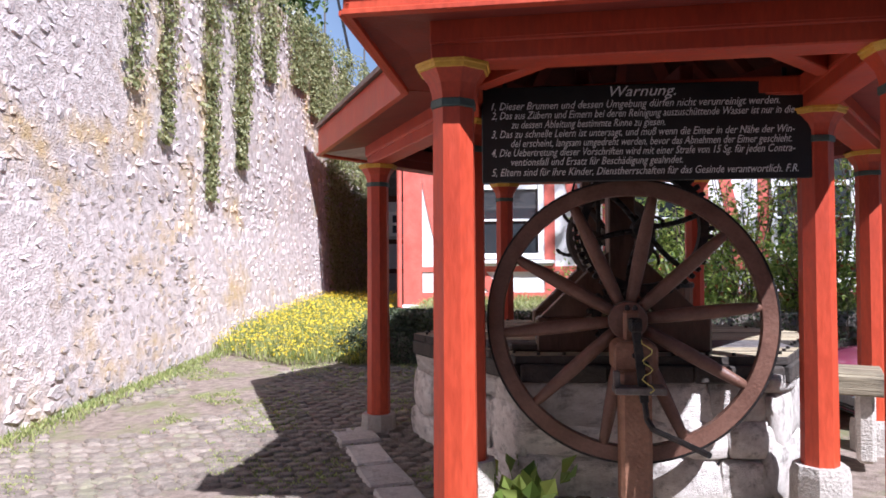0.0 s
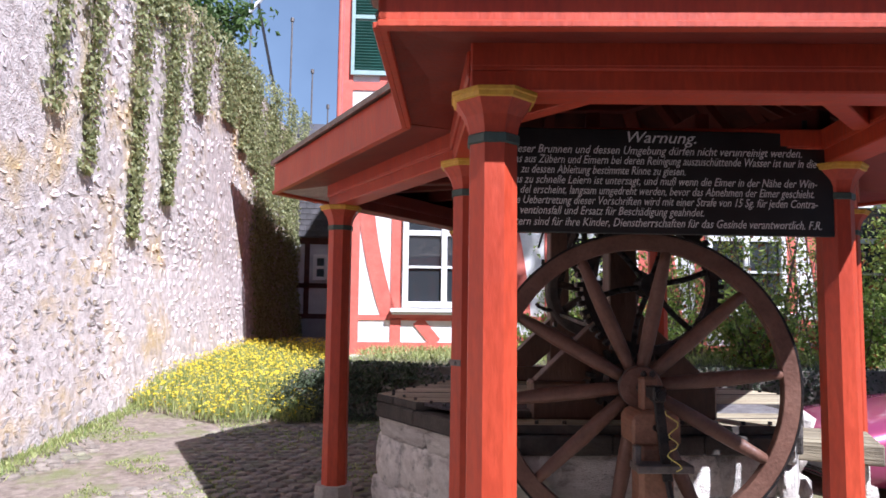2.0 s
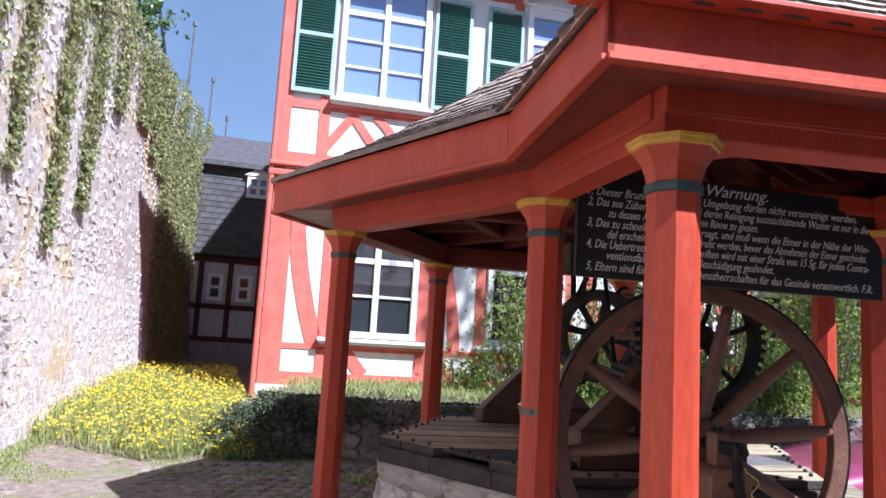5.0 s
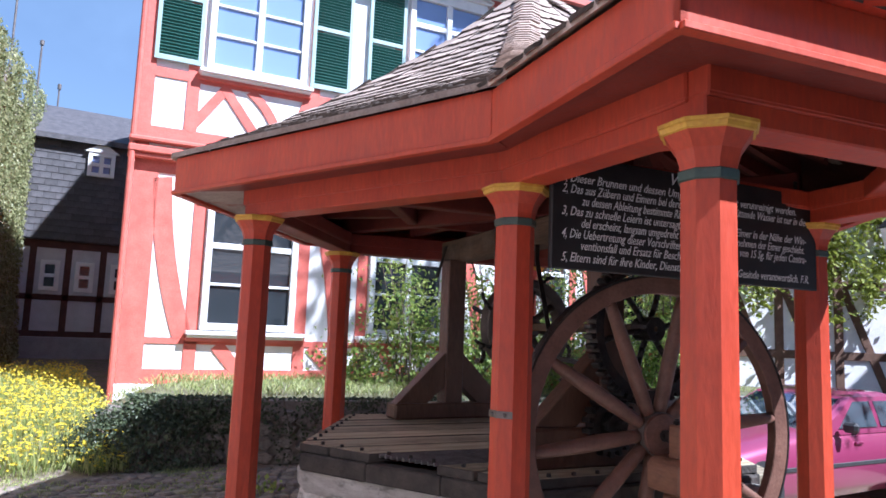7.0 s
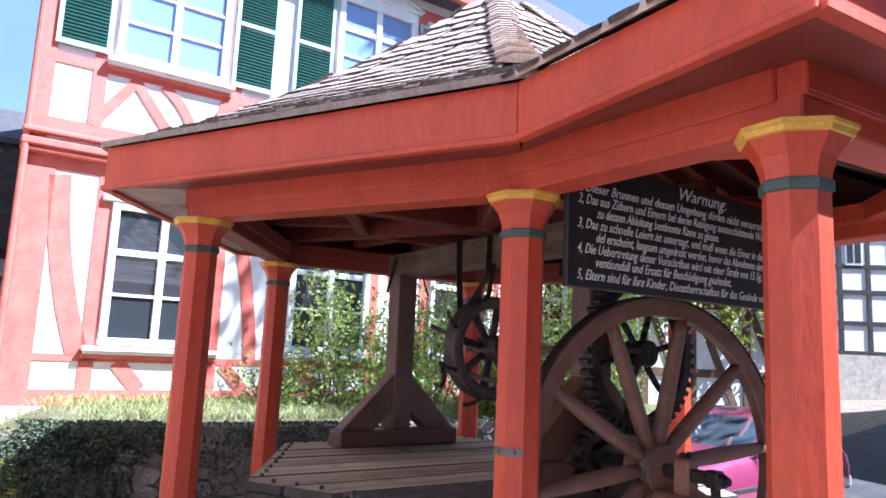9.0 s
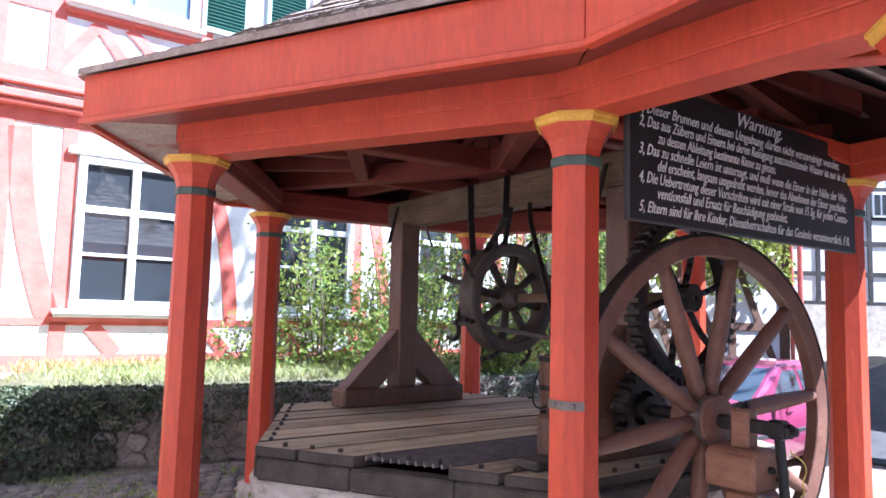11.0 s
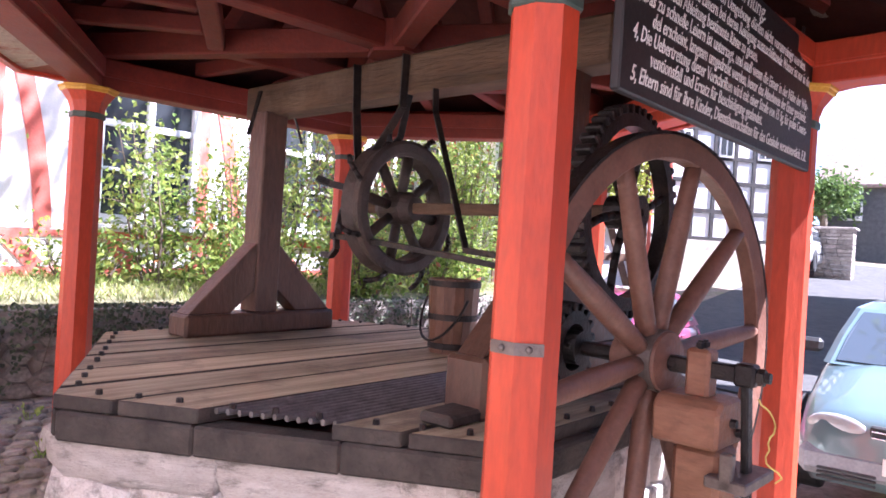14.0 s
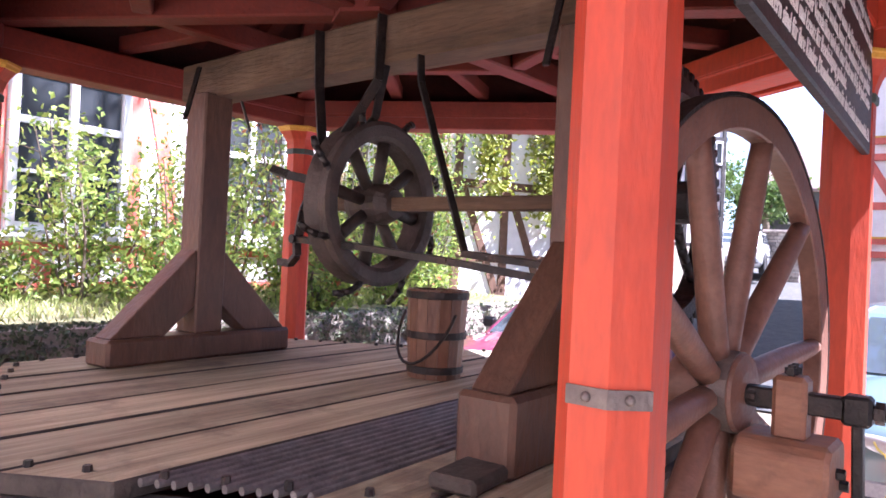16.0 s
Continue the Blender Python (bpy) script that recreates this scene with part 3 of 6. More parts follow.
# sign board
def build_sign():
    sign = thing("warning_sign", P @ pose(0.035, -2.115, -0.025, 0, 0, 3.5), "black wooden warning board with white German lettering hung above the wheel", "sign")
    bm = B()
    box(bm, (2.11, 0.035, 0.635), (0, 0, 2.425), bevel=0.006)
    part("board", bm, BOARD_BLACK, sign)
    lines = [
        ("Warnung.", 0.0, 2.662, 0.1, 0.42, "CENTER"),
        ("1, Dieser Brunnen und dessen Umgebung dürfen nicht verunreinigt werden.", -0.99, 2.59, 0.072, 1.85, "LEFT"),
        ("2, Das aus Zübern und Eimern bei deren Reinigung auszuschüttende Wasser ist nur in die", -0.99, 2.528, 0.072, 1.94, "LEFT"),
        ("zu dessen Ableitung bestimmte Rinne zu giesen.", -0.86, 2.466, 0.072, 1.00, "LEFT"),
        ("3, Das zu schnelle Leiern ist untersagt, und muß wenn die Eimer in der Nähe der Win-", -0.99, 2.404, 0.072, 1.94, "LEFT"),
        ("del erscheint, langsam umgedreht werden, bevor das Abnehmen der Eimer geschieht.", -0.86, 2.342, 0.072, 1.79, "LEFT"),
        ("4, Die Uebertretung dieser Vorschriften wird mit einer Strafe von 15 Sg. für jeden Contra-", -0.99, 2.28, 0.072, 1.94, "LEFT"),
        ("ventionsfall und Ersatz für Beschädigung geahndet.", -0.86, 2.218, 0.072, 1.11, "LEFT"),
        ("5, Eltern sind für ihre Kinder, Dienstherrschaften für das Gesinde verantwortlich. F.R.", -0.99, 2.15, 0.072, 1.96, "LEFT"),
    ]
    def letters(text, size):
        cu = bpy.data.curves.new("lettering", "FONT")
        cu.body, cu.size, cu.shear, cu.extrude, cu.offset, cu.resolution_u = text, size, 0.32, 0.001, 0.0003, 2
        tmp = bpy.data.objects.new("lettering_curve", cu)
        scene.collection.objects.link(tmp)
        bpy.context.view_layer.update()
        me = bpy.data.meshes.new_from_object(tmp.evaluated_get(bpy.context.evaluated_depsgraph_get()))
        bpy.data.objects.remove(tmp)
        return me, min(v.co.x for v in me.vertices), max(v.co.x for v in me.vertices)

    for text, x, z, size, width, align in lines:
        words = text.split(" ")
        whole, first, last = letters(text, size)
        k = width / (last - first)
        bpy.data.meshes.remove(whole)
        for n, text_word in enumerate(words):
            so_far, _, end = letters(" ".join(words[:n + 1]), size)
            me, _, own_end = letters(text_word, size)
            bpy.data.meshes.remove(so_far)
            for v in me.vertices:
                v.co.x = (v.co.x + end - own_end - first) * k
            me.materials.clear()
            me.materials.append(LETTER)
            ob = new("lettering", me)
            ob.parent = sign
            ob["label"] = "white painted script lettering"
            ob.matrix_basis = pose(x if align == "LEFT" else -width / 2, -0.02, z, 90, 0, 0)
    for x in (-0.9, 0.9):
        bm = B()
        box(bm, (0.03, 0.012, 0.12), (x, 0.01, 2.77), bevel=0.003)
        part("hanger", bm, IRON, sign)


build_sign()


# big drive wheel
WX, WY, WZ, WR = -0.05, -1.88, 1.15, 0.97


def build_drive_wheel():
    wheel = thing("drive_wheel", P @ pose(WX, WY, WZ, 0, 0, -3.0), "large brown spoked wooden wheel with an iron tyre", "wheel")
    bm = B()
    lathe_y(bm, [(WR - 0.115, -0.04), (WR - 0.11, -0.046), (WR - 0.016, -0.046), (WR - 0.012, -0.041), (WR - 0.012, 0.02), (WR - 0.016, 0.025), (WR - 0.11, 0.025), (WR - 0.115, 0.02)], 80)
    part("rim", bm, WHEEL_WOOD, wheel)
    bm = B()
    lathe_y(bm, [(WR - 0.013, -0.048), (WR, -0.048), (WR, 0.027), (WR - 0.013, 0.027)], 80)
    part("tyre", bm, IRON, wheel, "thin black iron tyre")
    bm = B()
    lathe_y(bm, [(0.03, -0.06), (0.075, -0.06), (0.125, -0.05), (0.13, -0.04), (0.13, 0.03), (0.125, 0.04), (0.1, 0.05), (0.1, 0.18), (0.03, 0.18)], 32)
    part("hub", bm, WHEEL_WOOD, wheel, "turned wooden hub")
    bm = B()
    lathe_y(bm, [(0.125, -0.035), (0.134, -0.035), (0.134, 0.02), (0.125, 0.02)], 32)
    part("hub_ring", bm, IRON_GREY, wheel, "worn grey iron hub ring")
    rings = []
    for k in range(9):
        u = k / 8
        rr = 0.1 + u * (WR - 0.1 - 0.1)
        w = 0.036 + 0.015 * math.sin(u * math.pi) + 0.006 * (1 - u)
        t = 0.042 + 0.012 * (1 - u)
        rings.append([(w * math.cos(a) * 0.9, t * math.sin(a) * 0.9 + 0.045 * (1 - u) - 0.01, rr) for a in [2 * math.pi * j / 10 for j in range(10)]])
    bm = B()
    loft(bm, rings)
    me = mesh_of("spoke", bm, WHEEL_WOOD, True)
    for i in range(10):
        piece("spoke", me, wheel, pose(0, 0, 0, 0, 36 * i + 11.5, 0))


build_drive_wheel()


# bearing block and crank in front of the wheel
BLOCK_WOOD = material("orange_brown_wood", (0.17, 0.075, 0.04), (0.30, 0.15, 0.09), 0.55, 5, 0.3, 45, stretch=(1, 0.3, 1), stain=(0.09, 0.045, 0.03), stain_scale=4)


def build_bearing():
    bl = thing("bearing_stand", P @ pose(WX, WY - 0.12, 0, 0, 0, 2.0), "brown wooden bearing stand with iron axle and crank", "bearing stand")
    bm = B()
    pr = [(-0.13, 0.85), (0.15, 0.85), (0.15, 1.0), (0.11, 1.04), (-0.09, 1.04), (-0.13, 1.0)]
    loft(bm, [[(x, -0.2, z) for x, z in pr], [(x, 0.075, z) for x, z in pr]])
    bmesh.ops.bevel(bm, geom=bm.edges[:], offset=0.014, segments=1, affect="EDGES")
    part("bearing_block", bm, BLOCK_WOOD, bl)
    bm = B()
    box(bm, (0.1, 0.1, 0.2), (0.0, -0.07, 1.13), bevel=0.014)
    part("bearing_cap", bm, BLOCK_WOOD, bl)
    for dx in (-0.025, 0.025):
        bm = B()
        rod(bm, (dx, -0.07, 1.2), (dx, -0.07, 1.265), 0.011, 8)
        rod(bm, (dx, -0.07, 1.235), (dx, -0.07, 1.255), 0.02, 6)
        part("bolt", bm, IRON, bl)
    for dx, z in ((0.0, 0.95), (0.07, 0.9)):
        bm = B()
        rod(bm, (dx, -0.225, z), (dx, -0.19, z), 0.018, 6)
        part("bolt", bm, IRON, bl)
    bm = B()
    box(bm, (0.2, 0.2, 0.97), (0.01, -0.1, 0.365), bevel=0.025)
    part("stand_post", bm, BLOCK_WOOD, bl)
    bm = B()
    box(bm, (0.32, 0.16, 0.045), (0.02, -0.24, 0.74), bevel=0.006)
    box(bm, (0.04, 0.05, 0.14), (-0.12, -0.24, 0.79), bevel=0.006)
    part("iron_clamp", bm, IRON_GREY, bl)
    bm = B()
    box(bm, (0.058, 0.32, 0.066), (0, -0.1, WZ), bevel=0.006)
    rod(bm, (0, 0.03, WZ), (0, 0.75, WZ), 0.035, 14)
    part("axle", bm, IRON, bl, "dark square iron axle")
    bm = B()
    box(bm, (0.075, 0.08, 0.09), (0, -0.25, WZ), bevel=0.01)
    rod(bm, (0, -0.34, WZ), (0, -0.28, WZ), 0.022, 8)
    rod(bm, (0, -0.32, WZ), (0, -0.295, WZ), 0.034, 6)
    part("crank_nut", bm, IRON, bl)
    bm = B()
    beam_box(bm, (0, -0.25, WZ), (0.05, -0.26, 0.66), 0.055, 0.03, 0.006, up=(0, 1, 0))
    pts = [(0.05, -0.26, 0.67), (0.06, -0.28, 0.56), (0.09, -0.34, 0.51), (0.2, -0.52, 0.49), (0.32, -0.75, 0.47)]
    for a, b in zip(pts, pts[1:]):
        rod(bm, a, b, 0.019, 8)
    part("crank", bm, IRON, bl)
    bm = B()
    rr = random.Random(4)
    prev = Vector((0.03, -0.29, 1.06))
    for k in range(16):
        nxt = prev + Vector((0.035 * math.sin(k * 1.1), rr.uniform(-0.02, 0.02), -0.02))
        rod(bm, prev, nxt, 0.0035, 5)
        prev = nxt
    part("string", bm, material("yellow_string", (0.6, 0.5, 0.1), (0.7, 0.6, 0.2), 0.8), bl, "thin yellow string")
    bm = B()
    ring = lambda s, z: [(s * 0.36 * math.cos(a) * (1 + 0.12 * math.sin(3 * a)) + 0.02, -0.3 + s * 0.3 * math.sin(a), z) for a in [2 * math.pi * j / 12 for j in range(12)]]
    loft(bm, [ring(1.1, -0.4), ring(1.05, -0.08), ring(0.9, 0.0)])
    part("base_stone", bm, STONE_PALE, bl, "rough pale base stone")


build_bearing()


# deck over the well shaft
DECK_Z = 0.87
GRATE = material("grate_iron", (0.11, 0.1, 0.1), (0.22, 0.205, 0.2), 0.4, 12, 0.2, 80, metal=0.3)
DR = 1.9


def hex_x_range(y, r):
    """Half width of a hexagon of radius r, points along x, at y."""
    return r - abs(y) / math.sqrt(3)


def build_deck():
    deck = thing("well_deck", P, "weathered hexagonal plank deck with an iron grate over the well", "well cover")
    turn = pose(0, 0, 0, 0, 0, 4.5)
    edges = [(-1.62, -1.312), (-1.288, -1.05), (-0.565, -0.255), (-0.233, 0.095), (0.117, 0.436), (0.458, 0.8), (0.822, 1.156), (1.18, 1.6)]
    for a, b in edges:
        bm = B()
        top, bot = DECK_Z + random.uniform(-0.004, 0.004), DECK_Z - 0.06
        ring = []
        for z in (bot, top):
            la, lb = hex_x_range(a, DR), hex_x_range(b, DR)
            ring.append([(-la, a, z), (la, a, z), (lb, b, z), (-lb, b, z)])
        if a < 0 < b:
            ring = [[(-hex_x_range(a, DR), a, z), (hex_x_range(a, DR), a, z), (DR, 0, z), (hex_x_range(b, DR), b, z), (-hex_x_range(b, DR), b, z), (-DR, 0, z)] for z in (bot, top)]
        loft(bm, ring)
        bmesh.ops.bevel(bm, geom=bm.edges[:], offset=0.006, segments=1, affect="EDGES")
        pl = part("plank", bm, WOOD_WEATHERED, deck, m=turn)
        # dark weathered edges, whose tone also paints the shade in the gaps
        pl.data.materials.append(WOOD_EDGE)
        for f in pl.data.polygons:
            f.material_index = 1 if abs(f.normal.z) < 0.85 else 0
    # dark kerb timbers round the edge
    for i in range(6):
        a = Vector((DR * math.cos(radians(60 * i)), DR * math.sin(radians(60 * i)), DECK_Z - 0.125))
        b = Vector((DR * math.cos(radians(60 * i + 60)), DR * math.sin(radians(60 * i + 60)), DECK_Z - 0.125))
        n = 3
        for k in range(n):
            p, q = a.lerp(b, k / n + 0.004), a.lerp(b, (k + 1) / n - 0.004)
            inw = -(p + q).normalized() * random.uniform(0.05, 0.075)
            inw.z = 0
            bm = B()
            beam_box(bm, p + inw, q + inw, 0.14, 0.125, 0.012)
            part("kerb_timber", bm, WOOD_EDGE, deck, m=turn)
            for u in (0.2, 0.5, 0.8):
                c = p.lerp(q, u) - (p + q).normalized() * 0.085
                bm = B()
                rod(bm, (c.x, c.y, DECK_Z - 0.005), (c.x, c.y, DECK_Z + 0.022), 0.016, 6, 0.013)
                part("bolt_head", bm, IRON, deck, m=turn)
    # grate
    for k in range(11):
        y = -1.02 + k * 0.0435
        lx = hex_x_range(y, DR) - 0.06
        bm = B()
        rod(bm, (-lx, y, DECK_Z - 0.01), (min(lx, 1.25), y, DECK_Z - 0.01), 0.0135, 8)
        part("grate_bar", bm, GRATE, deck, "dark iron grate bar", m=turn)
    for x in (-1.1, -0.2, 0.7):
        bm = B()
        box(bm, (0.05, 0.5, 0.02), (x, -0.81, DECK_Z - 0.045), bevel=0.003)
        part("grate_bearer", bm, IRON, deck, m=turn)
    bm = B()
    box(bm, (0.5, 0.16, 0.05), (-0.75, -1.3, DECK_Z + 0.03), Matrix.Rotation(radians(4), 3, "Z"), 0.012)
    part("loose_board", bm, WOOD_EDGE, deck, m=turn)
    return deck


deck = build_deck()


WHITEWASH = material("whitewashed_stone", (0.54, 0.48, 0.43), (0.80, 0.75, 0.69), 0.92, 5, 0.7, 45, random_tint=0.22, stain=(0.17, 0.145, 0.12), stain_scale=3.5, stain_amount=0.75)


# masonry ring under the deck
def build_curb():
    curb = thing("well_curb", P @ pose(0, 0, 0, 0, 0, 4.5), "hexagonal rubble stone well curb with pale mortar", "well curb")
    bm = B()
    r = DR - 0.12
    loft(bm, [ngon(r, 6, -0.5), ngon(r, 6, 0.66)])
    part("core", bm, WHITEWASH, curb)
    # thin dark sheet over the core, painted shade in place of an open shaft
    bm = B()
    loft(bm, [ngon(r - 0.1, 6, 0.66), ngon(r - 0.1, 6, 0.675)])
    part("shaft_shade", bm, BOARD_DARK, curb, "dark sheet standing for the shaded hollow below the deck")
    rr = random.Random(3)
    meshes = []
    for k in range(9):
        bm = B()
        bmesh.ops.create_cube(bm, size=1.0)
        bmesh.ops.subdivide_edges(bm, edges=bm.edges[:], cuts=2, use_grid_fill=True)
        lean = rr.uniform(-0.2, 0.2)
        for v in bm.verts:
            c = v.co.copy()
            v.co = c.normalized() * 0.34 + c * 0.42
            v.co += Vector((rr.uniform(-0.035, 0.035) + lean * c.z, rr.uniform(-0.05, 0.05), rr.uniform(-0.035, 0.035)))
        meshes.append(mesh_of("stone", bm, WHITEWASH, True))
    for i in range(6):
        a = Vector((r * math.cos(radians(60 * i)), r * math.sin(radians(60 * i)), 0))
        b = Vector((r * math.cos(radians(60 * i + 60)), r * math.sin(radians(60 * i + 60)), 0))
        ang = math.degrees(math.atan2(b.y - a.y, b.x - a.x))
        z = -0.2
        while z < 0.6:
            h = rr.uniform(0.24, 0.42)
            h = min(h, 0.72 - z)
            x = rr.uniform(-0.2, 0)
            L = (b - a).length
            while x < L - 0.1:
                w = min(rr.uniform(0.3, 0.85), L - x)
                c = a.lerp(b, max(0.06, (x + w / 2) / L))
                piece("stone", rr.choice(meshes), curb, Matrix.Translation((c.x, c.y, z + h / 2 + rr.uniform(-0.03, 0.03))) @ pose(0, 0, 0, 0, rr.uniform(-6, 6), ang) @ Matrix.Diagonal((w * 1.1, rr.uniform(0.12, 0.2), h * 1.12, 1)))
                x += w
            z += h


build_curb()


# winch frame: two uprights with feet and braces, and the beam
def build_winch_frame():
    fr = thing("winch_frame", P, "dark brown timber winch frame with braced uprights and a heavy beam", "winch frame")
    for sgn, y, x0, x1, rot in ((1, 1.24, -0.78, 0.5, 6.5), (-1, -1.3, -0.68, 0.6, 4.0)):
        T = Matrix.Translation((-0.13 if sgn > 0 else -0.04, y, 0)) @ pose(0, 0, 0, 0, 0, rot)
        bm = B()
        fh = 0.15 if sgn > 0 else 0.26
        box(bm, (1.3, 0.22, fh), (0, 0, DECK_Z + fh / 2), bevel=0.018)
        part("foot", bm, WOOD_BROWN, fr, m=T)
        bm = B()
        box(bm, (0.2, 0.18, 2.46 - DECK_Z - fh), (0, 0, (2.46 + DECK_Z + fh) / 2), bevel=0.01)
        part("upright", bm, WOOD_BROWN, fr, m=T)
        for s in (-1, 1):
            bm = B()
            zb, zt = DECK_Z + fh, DECK_Z + fh + 0.5
            pr = [(s * 0.1, zt), (s * 0.1, zt - 0.34), (s * 0.29, zb), (s * 0.62, zb)]
            loft(bm, [[(x, -0.075, z) for x, z in pr], [(x, 0.075, z) for x, z in pr]])
            bmesh.ops.bevel(bm, geom=bm.edges[:], offset=0.006, segments=1, affect="EDGES")
            part("brace", bm, WOOD_BROWN, fr, m=T)
    bm = B()
    beam_box(bm, (-0.05, 1.55, 2.565), (-0.02, -1.6, 2.565), 0.21, 0.23, 0.015)
    part("top_beam", bm, WOOD_BEAM, fr, "weathered grey-brown beam")
    for x, y, lean in ((-0.115, 1.15, -0.13), (-0.115, -1.2, 0.13)):
        for s in (-1, 1):
            bm = B()
            beam_box(bm, (-0.13 + s * 0.12, 1.18, 2.6) if y > 0 else (-0.04 + s * 0.12, -1.24, 2.6), (-0.13 + s * 0.22, 1.14, 2.27) if y > 0 else (-0.04 + s * 0.22, -1.24, 2.27), 0.03, 0.014, 0.002)
            part("strap", bm, IRON, fr)


build_winch_frame()

WOOD_BLACK = material("blackened_wood", (0.03, 0.022, 0.018), (0.075, 0.055, 0.045), 0.6, 6, 0.35, 50)
DXc, DYc, DZc = -0.02, -0.12, 1.79


def build_chain_wheel():
    w = thing("chain_wheel", P @ pose(DXc, DYc, DZc, 0, 0, 4), "dark iron-bound winding wheel with spokes and curved claws on an axle", "winding wheel")
    bm = B()
    lathe_y(bm, [(0.315, -0.06), (0.335, -0.075), (0.385, -0.08), (0.405, -0.07), (0.385, 0), (0.405, 0.07), (0.385, 0.08), (0.335, 0.075), (0.315, 0.06)], 40)
    part("rim", bm, WOOD_BLACK, w)
    bm = B()
    lathe_y(bm, [(0.02, -0.14), (0.07, -0.14), (0.1, -0.08), (0.1, 0.08), (0.07, 0.14), (0.02, 0.14)], 20)
    part("hub", bm, WOOD_BLACK, w)
    bm = B()
    rod(bm, (0, 0, 0.08), (0, 0, 0.32), 0.028, 8, 0.034)
    me = mesh_of("spoke", bm, WOOD_BLACK, True)
    for i in range(8):
        piece("spoke", me, w, pose(0, 0, 0, 0, 45 * i + 10, 0))
    bm = B()
    pts = [(-0.02, -0.05, 0.36), (0.0, -0.06, 0.415), (0.025, -0.05, 0.455), (0.06, -0.03, 0.485), (0.1, -0.01, 0.5)]
    for a, b in zip(pts, pts[1:]):
        rod(bm, a, b, 0.019, 7, 0.014)
    me = mesh_of("claw", bm, IRON, True)
    for i in range(8):
        piece("claw", me, w, pose(0, 0, 0, 0, 45 * i + 20, 0))
    bm = B()
    box(bm, (0.065, 1.85, 0.065), (0, -0.625, 0), bevel=0.008)
    part("axle", bm, WOOD_BEAM, w, "grey-brown square wooden axle")


build_chain_wheel()


def build_guide_irons():
    g = thing("hanging_irons", P, "black forged iron hangers and lever bars below the beam", "iron fittings")
    def bar(pts, w=0.03, h=0.012, name="hanger"):
        bm = B()
        for a, b in zip(pts, pts[1:]):
            beam_box(bm, a, b, w, h, 0.002, up=(0.3, 1, 0.1))
        part(name, bm, IRON, g)
    # straight strap, bent strap down to the lever's end, and the thin link further along the beam
    bar([(-0.165, 0.19, 2.67), (-0.165, 0.17, 2.38), (-0.175, 0.11, 2.06)], 0.05, 0.016)
    bar([(-0.165, -0.265, 2.67), (-0.17, -0.265, 2.36), (-0.2, -0.2, 2.24), (-0.24, -0.03, 2.02), (-0.29, 0.09, 1.74), (-0.3, 0.11, 1.6)], 0.045, 0.018)
    bar([(-0.1, -0.24, 2.45), (-0.1, -0.18, 2.2), (-0.12, 0.06, 2.02)], 0.04, 0.016)
    bar([(-0.14, -0.5, 2.45), (-0.15, -0.52, 2.32), (-0.17, -0.83, 1.57)], 0.035, 0.014)
    bar([(-0.3, 0.13, 1.6), (-0.29, -0.3, 1.575), (-0.24, -0.8, 1.53), (-0.14, -1.24, 1.475)], 0.03, 0.04, "lever_bar")
    bar([(-0.17, -0.82, 1.565), (-0.12, -1.24, 1.53)], 0.03, 0.035, "lever_bar")
    bar([(-0.3, 0.12, 1.6), (-0.3, 0.11, 1.52), (-0.3, 0.16, 1.478), (-0.3, 0.25, 1.485)], 0.035, 0.032, "hook")
    bar([(-0.26, 0.02, 1.88), (-0.3, 0.2, 1.915), (-0.3, 0.34, 1.95)], 0.04, 0.035, "peg")
    bm = B()
    rod(bm, (-0.335, 0.12, 1.6), (-0.27, 0.12, 1.6), 0.022, 8)
    part("pivot_pin", bm, IRON, g)


build_guide_irons()


def gear(parent, name, r, y, teeth, width, spokes):
    bm = B()
    lathe_y(bm, [(r - 0.06, y - width / 2), (r, y - width / 2), (r, y + width / 2), (r - 0.06, y + width / 2)], 48)
    ring = part(name, bm, IRON, parent)
    bm = B()
    box(bm, (0.035, width, 0.045), (0, y, r + 0.018), bevel=0.006)
    me = mesh_of("tooth", bm, IRON)
    for i in range(teeth):
        piece("tooth", me, ring, pose(0, 0, 0, 0, 360 * i / teeth, 0))
    bm = B()
    lathe_y(bm, [(0.02, y - width), (0.08, y - width), (0.08, y + width), (0.02, y + width)], 20)
    part("gear_hub", bm, IRON, parent)
    if spokes:
        bm = B()
        pts = [(0.02 * math.sin(3.1 * k / 5), y, 0.06 + (r - 0.09) * k / 5) for k in range(6)]
        for a, b in zip(pts, pts[1:]):
            rod(bm, a, b, 0.02, 8)
        me = mesh_of("gear_spoke", bm, IRON, True)
        for i in range(spokes):
            piece("gear_spoke", me, parent, pose(0, 0, 0, 0, 360 * i / spokes + 15, 0))


g1 = thing("spur_gear", P @ pose(DXc, 0, DZc, 0, 0, 4), "large black cast-iron gear wheel with curved spokes", "gear")
gear(g1, "toothed_ring", 0.46, -1.6, 48, 0.08, 6)
g2 = thing("pinion", P @ pose(WX, WY, WZ, 0, 0, 6), "small black iron pinion on the wheel axle", "gear")
gear(g2, "toothed_ring", 0.17, 0.44, 18, 0.08, 0)


BUCKET_WOOD = material("bucket_staves", (0.13, 0.06, 0.035), (0.22, 0.115, 0.07), 0.5, 5, 0.3, 40, stretch=(1, 1, 0.3), random_tint=0.2, stain=(0.05, 0.035, 0.025))


